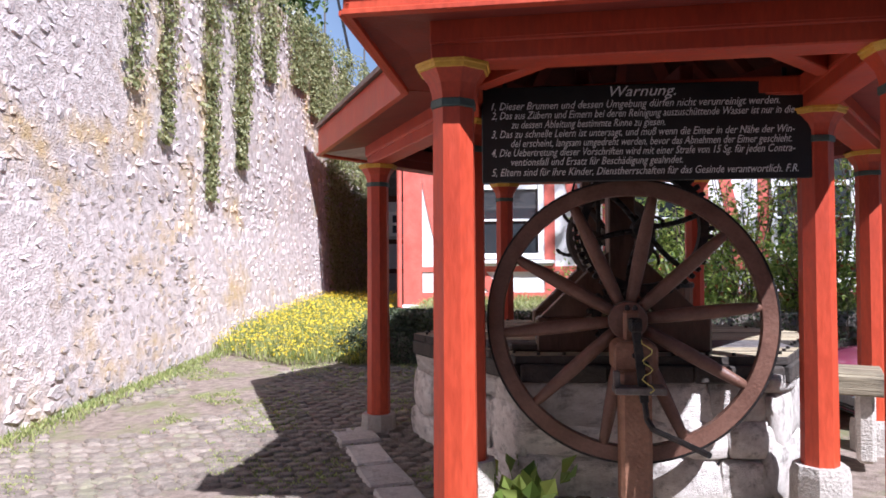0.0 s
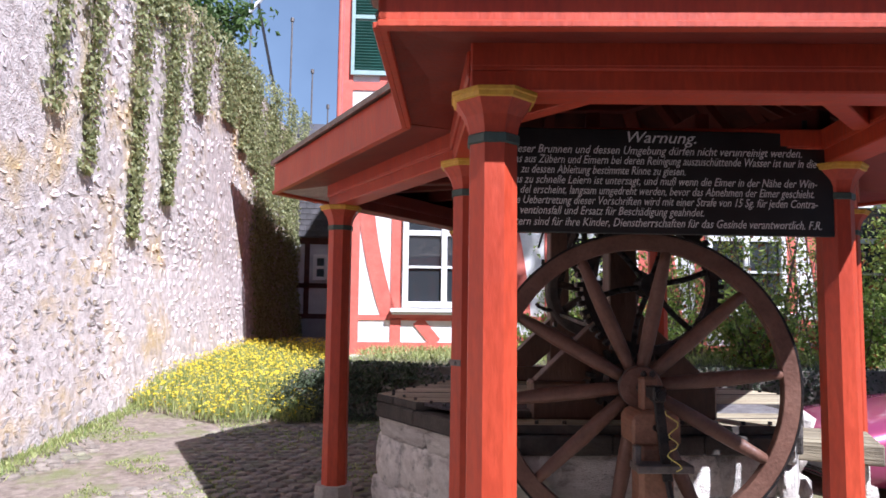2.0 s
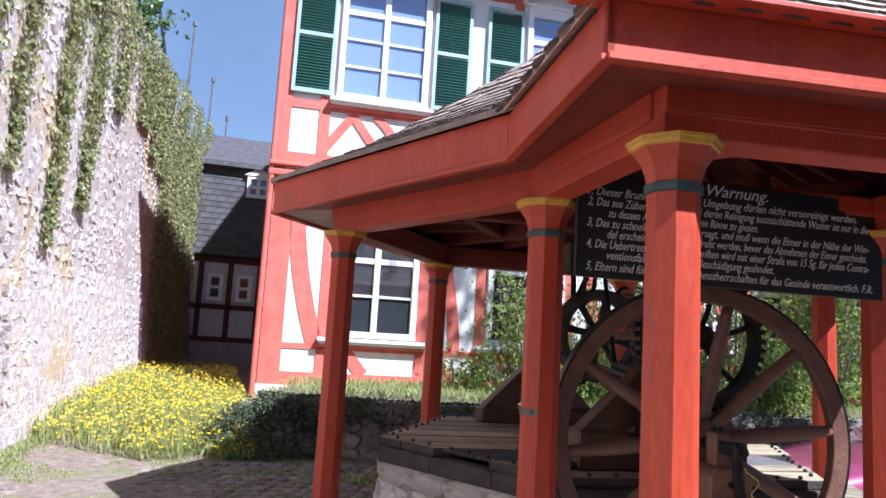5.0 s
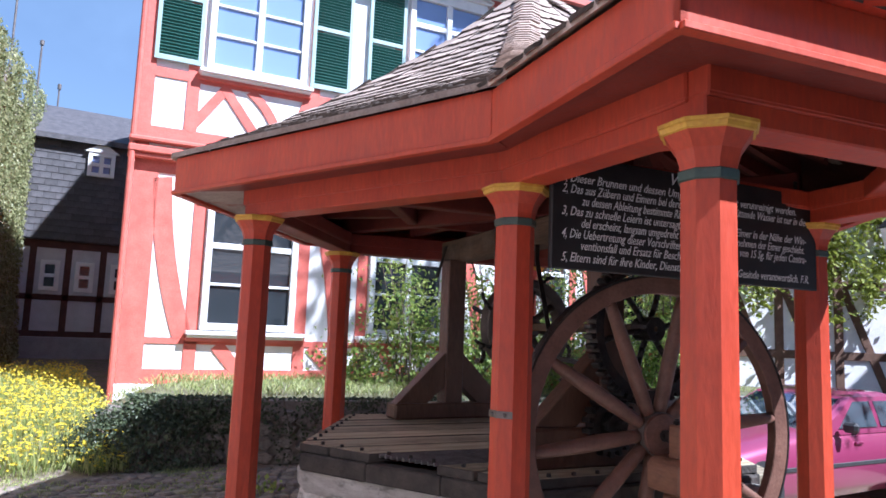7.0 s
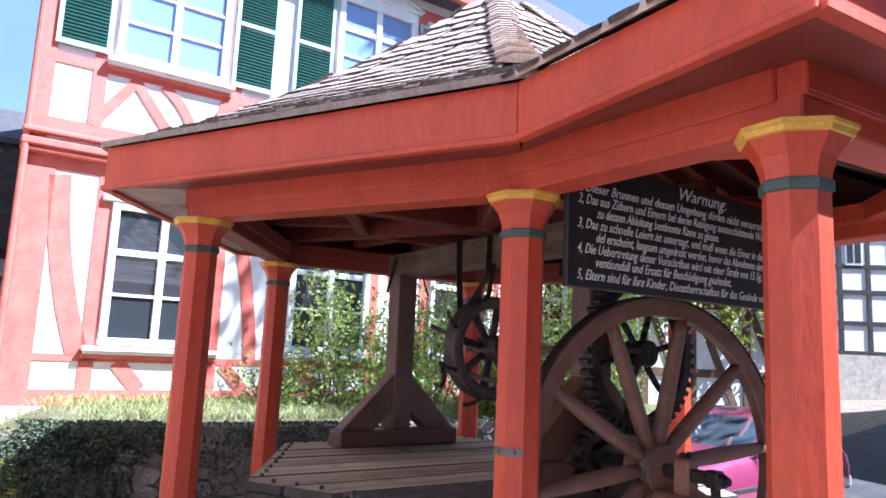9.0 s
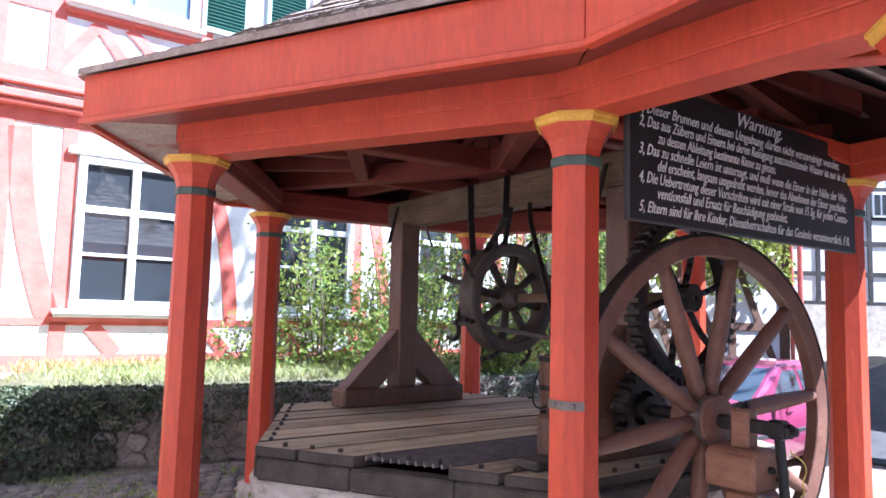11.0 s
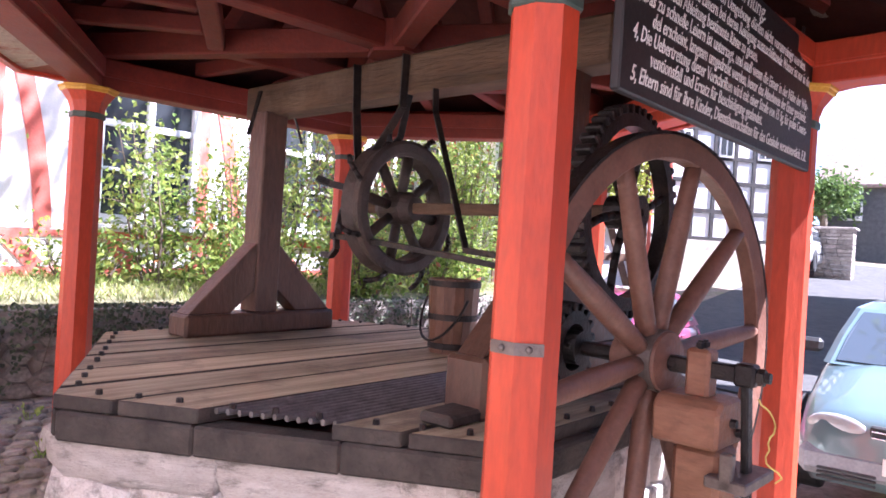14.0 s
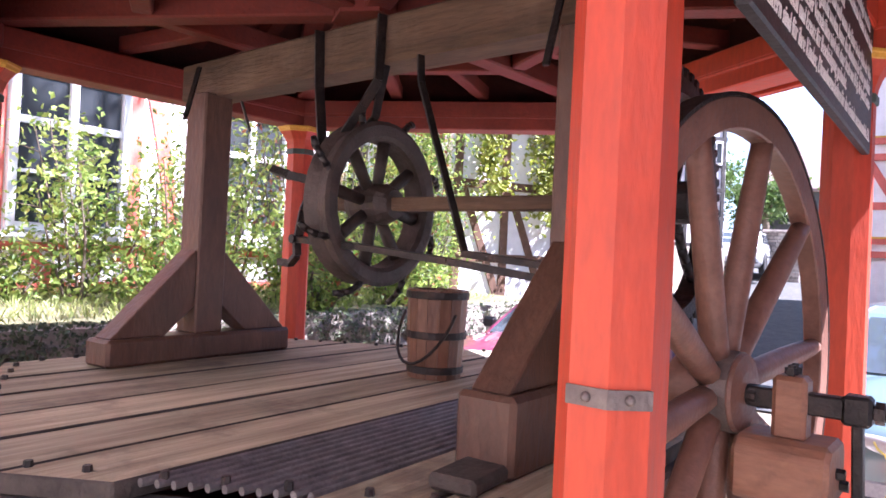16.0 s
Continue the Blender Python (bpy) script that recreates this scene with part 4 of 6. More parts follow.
def build_bucket():
    bk = thing("bucket", P @ pose(0.56, -0.07, DECK_Z + 0.002), "old brown wooden well bucket with iron hoops", "bucket")
    n = 16
    for i in range(n):
        a0, a1 = 2 * math.pi * i / n + 0.01, 2 * math.pi * (i + 1) / n - 0.01
        bm = B()
        rings = []
        for z, r in ((0, 0.15), (0.28, 0.165), (0.49, 0.172)):
            rings.append([(r * math.cos(a0), r * math.sin(a0), z), (r * math.cos(a1), r * math.sin(a1), z), ((r - 0.022) * math.cos(a1), (r - 0.022) * math.sin(a1), z), ((r - 0.022) * math.cos(a0), (r - 0.022) * math.sin(a0), z)])
        loft(bm, rings)
        part("stave", bm, BUCKET_WOOD, bk)
    bm = B()
    rod(bm, (0, 0, 0.02), (0, 0, 0.05), 0.14, 20)
    part("bottom", bm, WOOD_BROWN, bk)
    for z, r in ((0.05, 0.156), (0.24, 0.167), (0.46, 0.175)):
        bm = B()
        loft(bm, [ngon(r, 28, z - 0.02), ngon(r + 0.004, 28, z - 0.018), ngon(r + 0.004, 28, z + 0.018), ngon(r, 28, z + 0.02)], caps=False)
        part("hoop", bm, IRON, bk)
    bm = B()
    rings = []
    for k in range(15):
        a = math.pi * k / 14
        q = Vector((-0.06 - 0.16 * math.sin(a), 0.185 * math.cos(a), 0.36 - 0.27 * math.sin(a)))
        t = Vector((-0.16 * math.cos(a), -0.185 * math.sin(a), -0.27 * math.cos(a))).normalized()
        s1 = t.cross(Vector((0.86, 0, -0.5))).normalized()
        s2 = t.cross(s1)
        rings.append([q + (s1 * math.cos(g) + s2 * math.sin(g)) * 0.009 for g in (0, 1.05, 2.09, 3.14, 4.19, 5.24)])
    loft(bm, rings)
    part("handle", bm, IRON, bk)


build_bucket()


# ---- the red half-timbered house ----
H = pose(-0.9, 14.05, 0.0, 0, 0, -3.78)
HL, HD, HT = 16.0, 9.0, 8.9
JET = 4.45

house = thing("timber_house", H, "large red and white half-timbered house with green shutters", "house")


def frame_window(x0, x1, z0, z1, rows, parent, y=0.0, pane=None, cols=2, head=False, mullion=0.11):
    """A white sash window with its panes."""
    bm = B()
    fw = 0.11
    def edge(inset, yy):
        return [(x0 + inset, yy, z0 + inset), (x1 - inset, yy, z0 + inset), (x1 - inset, yy, z1 - inset), (x0 + inset, yy, z1 - inset)]

    loft(bm, [edge(0, y + 0.03), edge(0, y - 0.084), edge(0.006, y - 0.09), edge(fw - 0.006, y - 0.09), edge(fw, y - 0.084), edge(fw, y + 0.03), edge(0, y + 0.03)], caps=False)
    bmesh.ops.remove_doubles(bm, verts=bm.verts[:], dist=0.0001)
    win = part("window", bm, WINDOW_WHITE, parent, "white painted window frame")
    xm = (x0 + x1) / 2
    for c in range(1, cols):
        bm = B()
        xc = x0 + (x1 - x0) * c / cols
        box(bm, (mullion, 0.09, z1 - z0 - 2 * fw), (xc, y - 0.035, (z0 + z1) / 2), bevel=0.008)
        part("mullion", bm, WINDOW_WHITE, win)
    for r in range(1, rows):
        zr = z0 + fw + (z1 - z0 - 2 * fw) * r / rows
        bm = B()
        box(bm, (x1 - x0 - 2 * fw, 0.05, 0.045 if r != rows - 1 else 0.1), (xm, y - 0.03, zr), bevel=0.006)
        part("glazing_bar", bm, WINDOW_WHITE, win)
    for c in range(cols):
        for r in range(rows):
            xa, xb = x0 + fw + (x1 - x0 - 2 * fw) * c / cols, x0 + fw + (x1 - x0 - 2 * fw) * (c + 1) / cols
            za, zb = z0 + fw + (z1 - z0 - 2 * fw) * r / rows, z0 + fw + (z1 - z0 - 2 * fw) * (r + 1) / rows
            bm = B()
            box(bm, (xb - xa - 0.03, 0.006, zb - za - 0.02), ((xa + xb) / 2, y - 0.012, (za + zb) / 2), Matrix.Rotation(radians(random.uniform(-0.4, 0.4)), 3, "X"))
            part("pane", bm, pane or PANE, win)
    if head:
        bm = B()
        box(bm, (x1 - x0 + 0.16, 0.14, 0.07), (xm, y - 0.06, z1 + 0.13), bevel=0.012)
        box(bm, (x1 - x0, 0.08, 0.1), (xm, y - 0.035, z1 + 0.05), bevel=0.006)
        part("lintel", bm, WINDOW_WHITE, win)
        bm = B()
        w2 = (x1 - x0) / 2 + 0.1
        loft(bm, [[(xm - w2, yy, z1 + 0.165), (xm + w2, yy, z1 + 0.165), (xm, yy, z1 + 0.5)] for yy in (y - 0.05, y + 0.02)])
        part("gable_board", bm, WINDOW_WHITE, win)
        for sg in (-1, 1):
            bm = B()
            beam_box(bm, (xm + sg * (w2 + 0.03), y - 0.06, z1 + 0.17), (xm, y - 0.06, z1 + 0.53), 0.14, 0.055, 0.008)
            part("gable_moulding", bm, WINDOW_WHITE, win)
    return win


def sill(x0, x1, z, parent, y=0.0):
    bm = B()
    box(bm, (x1 - x0, 0.2, 0.07), ((x0 + x1) / 2, y - 0.1, z), bevel=0.012)
    box(bm, (x1 - x0 - 0.06, 0.13, 0.05), ((x0 + x1) / 2, y - 0.065, z - 0.055), bevel=0.008)
    part("window_sill", bm, WINDOW_WHITE, parent)
    bm = B()
    box(bm, (x1 - x0 - 0.02, 0.1, 0.06), ((x0 + x1) / 2, y - 0.05, z - 0.11), bevel=0.008)
    part("sill_board", bm, HOUSE_RED, parent)


def shutter(x0, x1, z0, z1, parent, y):
    bm = B()
    w = 0.07
    for xa, xb, za, zb in ((x0, x0 + w, z0, z1), (x1 - w, x1, z0, z1), (x0 + w, x1 - w, z0, z0 + 0.09), (x0 + w, x1 - w, z1 - 0.09, z1), (x0 + w, x1 - w, (z0 + z1) / 2 - 0.04, (z0 + z1) / 2 + 0.04)):
        box(bm, (xb - xa, 0.045, zb - za), ((xa + xb) / 2, y, (za + zb) / 2), bevel=0.005)
    s = part("shutter", bm, SHUTTER_FRAME, parent, "green louvred shutter")
    bm = B()
    box(bm, (x1 - x0 - 2 * w, 0.032, 0.045), (0, 0, 0), Matrix.Rotation(radians(38), 3, "X"))
    me = mesh_of("slat", bm, SHUTTER)
    z = z0 + 0.12
    while z < z1 - 0.1:
        if abs(z - (z0 + z1) / 2) > 0.055:
            piece("slat", me, s, Matrix.Translation(((x0 + x1) / 2, y, z)))
        z += 0.058


def timber(x0, z0, x1, z1, w, y=0.0, curve=0.0, mat=None, parent=None):
    """A timber in the facade from one point to another, bowed by curve."""
    bm = B()
    a, b = Vector((x0, z0)), Vector((x1, z1))
    d = (b - a).normalized()
    nrm = Vector((-d.y, d.x))
    k = 8 if curve else 1
    rings = []
    for i in range(k + 1):
        u = i / k
        c = a.lerp(b, u) + nrm * curve * 4 * u * (1 - u)
        l, r = c + nrm * w / 2, c - nrm * w / 2
        rings.append([(l.x, y - 0.022, l.y), (r.x, y - 0.022, r.y), (r.x, y + 0.05, r.y), (l.x, y + 0.05, l.y)])
    loft(bm, rings)
    return part("timber", bm, mat or HOUSE_RED, parent or house)


def build_house():
    # walls with thickness; the window openings are filled by the frames
    def wall_front(z0, z1, y, openings):
        xs = sorted({0.0, HL, *[o[0] for o in openings], *[o[1] for o in openings]})
        for xa, xb in zip(xs, xs[1:]):
            holes = [(o[2], o[3]) for o in openings if o[0] <= xa + 1e-6 and o[1] >= xb - 1e-6]
            z = z0
            for ha, hb in sorted(holes):
                bm = B()
                box(bm, (xb - xa, 0.3, ha - z), ((xa + xb) / 2, y + 0.15, (z + ha) / 2))
                part("wall_panel", bm, PLASTER, house)
                z = hb
            bm = B()
            box(bm, (xb - xa, 0.3, z1 - z), ((xa + xb) / 2, y + 0.15, (z + z1) / 2))
            part("wall_panel", bm, PLASTER, house)
    low = [(1.2 + 2.95 * i, 2.78 + 2.95 * i, 1.62, 3.8) for i in range(5)]
    up = [(0.98 + 3.72 * i, 2.7 + 3.72 * i, 6.03, 8.4) for i in range(4)]
    wall_front(0.72, JET, 0.0, low)
    wall_front(JET, HT, -0.1, up)
    bm = B()
    box(bm, (HL + 0.06, 0.42, 1.2), (HL / 2, 0.15, 0.12), bevel=0.02)
    part("base_wall", bm, PLASTER, house, "pale plastered base wall")
    for z0, z1, y in ((0.0, HT, 0.2),):
        bm = B()
        sk = 1.7
        loft(bm, [[(0.0, 0.3, z), (0.3, 0.3, z), (0.3 + sk, HD + 0.3, z), (sk, HD + 0.3, z)] for z in (0.0, HT)])
        part("side_wall", bm, HOUSE_RED, house, "red boarded side wall")
        bm = B()
        box(bm, (0.3, HD, HT), (HL - 0.15, HD / 2 + 0.3, HT / 2))
        part("side_wall", bm, PLASTER, house)
        bm = B()
        box(bm, (HL - 1.7, 0.3, HT), (HL / 2 + 0.85, HD + 0.45, HT / 2))
        part("back_wall", bm, PLASTER, house)
    # sheet added behind the windows, the rooms' dimness put into its colour
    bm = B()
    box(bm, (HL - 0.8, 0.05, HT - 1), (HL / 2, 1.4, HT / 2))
    part("dim_backing", bm, material("dim_interior", (0.12, 0.11, 0.1), (0.2, 0.18, 0.16), 0.9), house)
    for x0, x1, z0, z1 in low:
        frame_window(x0, x1, z0, z1, 3, house, 0.0)
        sill(x0 - 0.22, x1 + 0.2, 1.56, house, 0.0)
        bm = B()
        box(bm, (x1 - x0 + 0.3, 0.14, 0.12), ((x0 + x1) / 2, -0.05, z1 + 0.06), bevel=0.02)
        part("window_head", bm, WINDOW_WHITE, house)
    for x0, x1, z0, z1 in up:
        frame_window(x0, x1, z0, z1, 4, house, -0.1, PANE_LIGHT, head=x0 > 2)
        sill(x0 - 0.12, x1 + 0.12, 5.97, house, -0.1)
        shutter(x0 - 0.84, x0 - 0.08, 6.05, 8.35, house, -0.16)
        shutter(x1 + 0.08, x1 + 0.84, 6.05, 8.35, house, -0.16)
    # timbers, lower storey
    t = timber
    t(0.19, 0.72, 0.19, JET, 0.38)
    t(0.38, 0.84, HL, 0.84, 0.24)
    t(0.38, 1.42, HL, 1.42, 0.1)
    t(0.38, 4.3, HL, 4.3, 0.26)
    for i in range(5):
        x = 2.95 * i
        t(1.08 + x, 0.96, 1.08 + x, 4.17, 0.2)
        t(2.9 + x, 0.96, 2.9 + x, 4.17, 0.2)
        if i == 0:
            t(0.95, 1.47, 0.45, 4.1, 0.3, curve=0.1)
        t(1.5 + x, 1.37, 1.85 + x, 0.96, 0.22, y=-0.003)
        t(3.55 + x, 1.47, 3.05 + x, 4.1, 0.22, curve=-0.08)
        t(3.1 + x, 1.37, 3.5 + x, 0.96, 0.2, y=-0.003)
    # jetty mouldings
    for z, d, h in ((4.5, 0.2, 0.12), (4.66, 0.24, 0.08), (4.4, 0.15, 0.08)):
        bm = B()
        box(bm, (HL + 0.2, 0.14, h), (HL / 2 - 0.02, 0.05 - d, z), bevel=0.02)
        part("jetty_moulding", bm, HOUSE_RED, house)
    y = -0.1
    t(0.09, JET, 0.09, HT, 0.2, y)
    t(0.19, 4.82, HL, 4.82, 0.2, y)
    t(0.19, 5.85, HL, 5.85, 0.16, y)
    t(0.19, 8.6, HL, 8.6, 0.2, y)
    for i in range(4):
        x = 3.72 * i
        t(0.8 + x, 4.92, 0.8 + x, 8.5, 0.2, y - 0.002)
        t(2.88 + x, 4.92, 2.88 + x, 8.5, 0.2, y - 0.002)
        t(0.75 + x, 4.92, 1.35 + x, 5.77, 0.16, y - 0.004)
        t(1.95 + x, 4.92, 1.3 + x, 5.77, 0.16, y - 0.006)
        t(1.75 + x, 5.77, 2.3 + x, 4.92, 0.16, y - 0.008, curve=0.1)
        t(2.75 + x, 5.77, 2.2 + x, 4.92, 0.16, y - 0.01, curve=0.1)
        t(3.0 + x, 4.92, 3.6 + x, 5.77, 0.16, y - 0.004)
        t(4.2 + x, 4.92, 3.6 + x, 5.77, 0.16, y - 0.012)
    # roof
    bm = B()
    e = 0.55
    pts = [(-e, -e - 0.1, HT), (HL + e, -e - 0.1, HT), (HL + e, HD + 1, HT), (1.2, HD + 1, HT), (2.6, HD / 2, HT + 4.5), (HL - 2.2, HD / 2, HT + 4.5)]
    v = [bm.verts.new(p) for p in pts]
    for q in ((0, 1, 5, 4), (2, 3, 4, 5), (0, 4, 3), (1, 2, 5), (0, 3, 2, 1)):
        bm.faces.new([v[i] for i in q])
    part("roof", bm, SLATE, house, "slate roof")
    bm = B()
    box(bm, (HL + 1.1, 0.12, 0.16), (HL / 2, -0.68, HT - 0.03), bevel=0.02)
    part("gutter_board", bm, HOUSE_RED, house)
    bm = B()
    rod(bm, (-0.06, -0.16, 0.3), (-0.06, -0.16, HT), 0.05, 10)
    part("downpipe", bm, HOUSE_RED, house)


build_house()


# ---- the rubble wall with its ivy ----
def wall_x(y):
    return -4.18 + 0.11 * (y - 9.9)


def wall_bat(z):
    return 0.28 * max(0.0, 1 - max(z, 0) / 2.4)


WALL_TOP = 7.1
RUBBLE = material("rubble_stone", (0.50, 0.42, 0.395), (0.84, 0.755, 0.73), 0.95, 7.0, 1.0, 40, random_tint=0.17, stain=(0.60, 0.40, 0.13), stain_scale=0.75, stain_amount=0.75, stain_from=0.51)
RUBBLE_MORTAR = material("rubble_mortar", (0.38, 0.31, 0.28), (0.72, 0.635, 0.595), 0.95, 9, 1.0, 35, stain=(0.52, 0.35, 0.12), stain_scale=0.75, stain_amount=0.7, stain_from=0.51)


def build_wall():
    bm = B()
    ys = [-6 + 0.5 * i for i in range(70)]
    rows = []
    for z in (-0.6, 0.3, 1.2, 2.4, 4.0, 5.5, WALL_TOP):
        rows.append([(wall_x(y) + wall_bat(z) + 0.03 * noise.noise(Vector((y * 0.6, z * 0.6, 3))), y, z + (0.25 * noise.noise(Vector((y * 0.4, 0, 9))) if z == WALL_TOP else 0)) for y in ys])
    v = [[bm.verts.new(p) for p in r] for r in rows]
    for a, b in zip(v, v[1:]):
        for i in range(len(ys) - 1):
            bm.faces.new((a[i], a[i + 1], b[i + 1], b[i]))
    vb = [[bm.verts.new((wall_x(y) - 0.9, y, z)) for y in ys] for z in (WALL_TOP, -0.6)]
    for a, b in ((v[-1], vb[0]), (vb[0], vb[1])):
        for i in range(len(ys) - 1):
            bm.faces.new((a[i], a[i + 1], b[i + 1], b[i]))
    w = part("wall_west", bm, RUBBLE_MORTAR)
    tagged(w, "tall old rubble stone wall with yellow lichen", "wall", kind="structure")
    return w


wall_west = build_wall()


def blob_stone(rr):
    """An irregular flattish stone of unit size, facing +x."""
    n = rr.choice((5, 6, 6, 7))
    ang = sorted(2 * math.pi * (i + rr.uniform(-0.28, 0.28)) / n for i in range(n))
    rad = [rr.uniform(0.42, 0.56) for _ in range(n)]
    back = [(-0.5, r * 1.0 * math.cos(a), r * math.sin(a)) for a, r in zip(ang, rad)]
    edge = [(0.1 + rr.uniform(-0.15, 0.1), r * 0.97 * math.cos(a), r * 0.97 * math.sin(a)) for a, r in zip(ang, rad)]
    front = [(0.5 + rr.uniform(-0.25, 0.2), r * 0.82 * math.cos(a), r * 0.82 * math.sin(a)) for a, r in zip(ang, rad)]
    verts = back + edge + front
    faces = []
    for lo in (0, n):
        for i in range(n):
            j = (i + 1) % n
            faces.append((lo + i, lo + j, lo + n + j, lo + n + i))
    faces.append(tuple(2 * n + i for i in range(n)))
    return verts, faces


# ---- leaves, grass, flowers ----
def scatter_mesh(name, mats, quads):
    """quads: (centre, along, across, material index); each becomes one folded leaf of two faces."""
    verts, faces, idx = [], [], []
    for c, a, w, k in quads:
        b = len(verts)
        up = a.cross(w)
        if up.length > 1e-9:
            up = up.normalized() * w.length * 0.25
        verts += [tuple(c - a * 0.5), tuple(c + w * 0.5 + up + a * 0.05), tuple(c + a * 0.5), tuple(c - w * 0.5 + up + a * 0.05)]
        faces += [(b, b + 1, b + 2), (b, b + 2, b + 3)]
        idx += [k, k]
    me = bpy.data.meshes.new(name)
    me.from_pydata(verts, [], faces)
    for m in mats:
        me.materials.append(m)
    me.polygons.foreach_set("material_index", idx)
    return me


def rand_dir(rr):
    z = rr.uniform(-1, 1)
    a = rr.uniform(0, 2 * math.pi)
    r = math.sqrt(1 - z * z)
    return Vector((r * math.cos(a), r * math.sin(a), z))


IVY = leaf_material("ivy_leaf", (0.22, 0.25, 0.10), (0.55, 0.54, 0.29), 0.5)
HEDGE = leaf_material("hedge_leaf", (0.03, 0.045, 0.02), (0.11, 0.135, 0.065), 0.15)
LEAF = leaf_material("shrub_leaf", (0.08, 0.16, 0.025), (0.42, 0.50, 0.12), 0.5)
LEAF_RED = leaf_material("russet_leaf", (0.24, 0.06, 0.02), (0.36, 0.14, 0.05), 0.35)
GRASS = leaf_material("grass_blade", (0.17, 0.24, 0.05), (0.50, 0.51, 0.21), 0.35)
FLOWER = leaf_material("yellow_petal", (0.72, 0.54, 0.02), (0.86, 0.72, 0.06), 0.45)
BARK = material("shrub_bark", (0.10, 0.075, 0.055), (0.19, 0.15, 0.11), 0.9, 8, 0.5)
TREE_LEAF = leaf_material("tree_leaf", (0.05, 0.10, 0.02), (0.16, 0.24, 0.07), 0.4)


def build_ivy(y0, width, z_top, z_bot, count, seed, lean=0.0):
    rr = random.Random(seed)
    th = thing("ivy", Matrix.Translation((wall_x(y0), y0, z_top)), "strand of green ivy hanging down the old stone wall", "ivy", "ivy on the wall")
    quads = []
    for _ in range(count):
        u = rr.random() ** 0.85
        z = z_top + (z_bot - z_top) * u
        w = width * (1 - (0.65 if z_bot > 1 else 0.2) * u) * (0.75 + 0.45 * noise.noise(Vector((seed, z * 1.7, 0))))
        y = y0 + rr.gauss(0, 0.4) * w + lean * u
        x = wall_x(y) + wall_bat(z) + rr.uniform(0.03, 0.16) * (1.2 - 0.5 * u)
        n = (Vector((1, 0, 0.2)) + rand_dir(rr) * 0.8).normalized()
        a = n.cross(rand_dir(rr)).normalized()
        s = rr.uniform(0.06, 0.11)
        quads.append((Vector((x - wall_x(y0), y - y0, z - z_top)), a * s, n.cross(a) * s * 0.85, 0))
    ob = new("leaves", scatter_mesh("leaves", [IVY], quads))
    ob.parent = th
    ob["kind"] = "stuff"
    bm = B()
    prev = Vector((0.03, 0, 0.0))
    for k in range(1, 9):
        q = Vector((0.03 + wall_bat(z_top + (z_bot - z_top) * k / 8), lean * k / 8 + rr.uniform(-0.05, 0.05), (z_bot - z_top) * k / 8))
        rod(bm, prev, q, 0.012, 5, 0.009)
        prev = q
    part("stem", bm, BARK, th)


for args in ((10.2, 0.85, 7.15, 3.3, 800, 1), (11.65, 0.75, 7.15, 2.6, 1500, 2), (12.9, 1.0, 7.15, 3.3, 1700, 3), (9.35, 0.7, 7.15, 3.9, 420, 4), (14.3, 1.3, 7.3, 5.3, 1000, 5), (16.2, 2.0, 7.4, 5.6, 1700, 6), (17.3, 1.4, 7.5, 5.2, 1300, 16), (18.2, 1.6, 7.5, 5.0, 1900, 7), (20.2, 1.9, 7.8, 4.5, 2400, 8), (22.4, 1.9, 8.0, 4.0, 2600, 9), (24.6, 1.8, 8.2, 3.6, 2400, 10), (12.2, 1.6, 7.25, 6.3, 700, 11), (8.0, 0.4, 7.2, 5.6, 250, 12),
             (18.9, 1.3, 6.4, 0.1, 3200, 102), (20.1, 1.7, 6.8, 0.1, 3400, 103), (21.5, 1.8, 6.8, 0.1, 3200, 104), (22.9, 1.9, 6.8, 0.2, 3000, 105), (24.3, 1.9, 7.0, 0.3, 3000, 106)):
    build_ivy(*args)


def grass_patch(name, label, region, count, h0, h1, seed, flowers=0, mats=None, lean=0.35):
    """region(rr) gives a place on the ground."""
    rr = random.Random(seed)
    quads = []
    for _ in range(count):
        x, y, z = region(rr)
        h = rr.uniform(h0, h1)
        d = Vector((rr.uniform(-lean, lean), rr.uniform(-lean, lean), 1)).normalized() * h
        w = Vector((rr.uniform(-1, 1), rr.uniform(-1, 1), 0)).normalized() * rr.uniform(0.008, 0.02)
        quads.append((Vector((x, y, z)) + d * 0.47, d, w, 0))
    for _ in range(flowers):
        x, y, z = region(rr)
        h = rr.uniform(h0 * 0.9, h1 * 1.05)
        c = Vector((x, y, z + h))
        t0 = rr.uniform(0, 3)
        s = rr.uniform(0.024, 0.042)
        tilt = Vector((rr.uniform(-0.5, 0.5), rr.uniform(-0.7, 0.3), 1)).normalized()
        ax = tilt.orthogonal().normalized()
        for k in range(3):
            a = Matrix.Rotation(t0 + k * math.pi / 3 * 2, 3, tilt) @ ax
            quads.append((c + a * s * 0.25, a * s, tilt.cross(a) * s * 0.8, 1))
    ob = new(name, scatter_mesh(name, [GRASS, FLOWER], quads))
    tagged(ob, label, "flowers" if flowers else "grass", kind="stuff")


def reg_flowers(rr):
    while True:
        y = 10.2 + 7.5 * rr.random() ** 1.3
        x = rr.uniform(wall_x(y) + 0.15, -1.05 - 0.02 * (y - 10))
        front = 10.25 + max(0.0, (-2.4 - x)) * 0.75 + 0.25 * noise.noise(Vector((x * 2, 0, 0)))
        if y > front:
            return x, y, ground_z(x, y) + 0.16 * min(1, (y - front) / 1.2)


grass_patch("yellow_flowers", "patch of yellow wild flowers in tall grass by the wall", reg_flowers, 13000, 0.08, 0.3, 21, 4600)


def reg_strip(rr):
    y = rr.uniform(3.0, 11.5)
    x = wall_x(y) + 0.25 + abs(rr.gauss(0, 0.16))
    return x, y, ground_z(x, y)


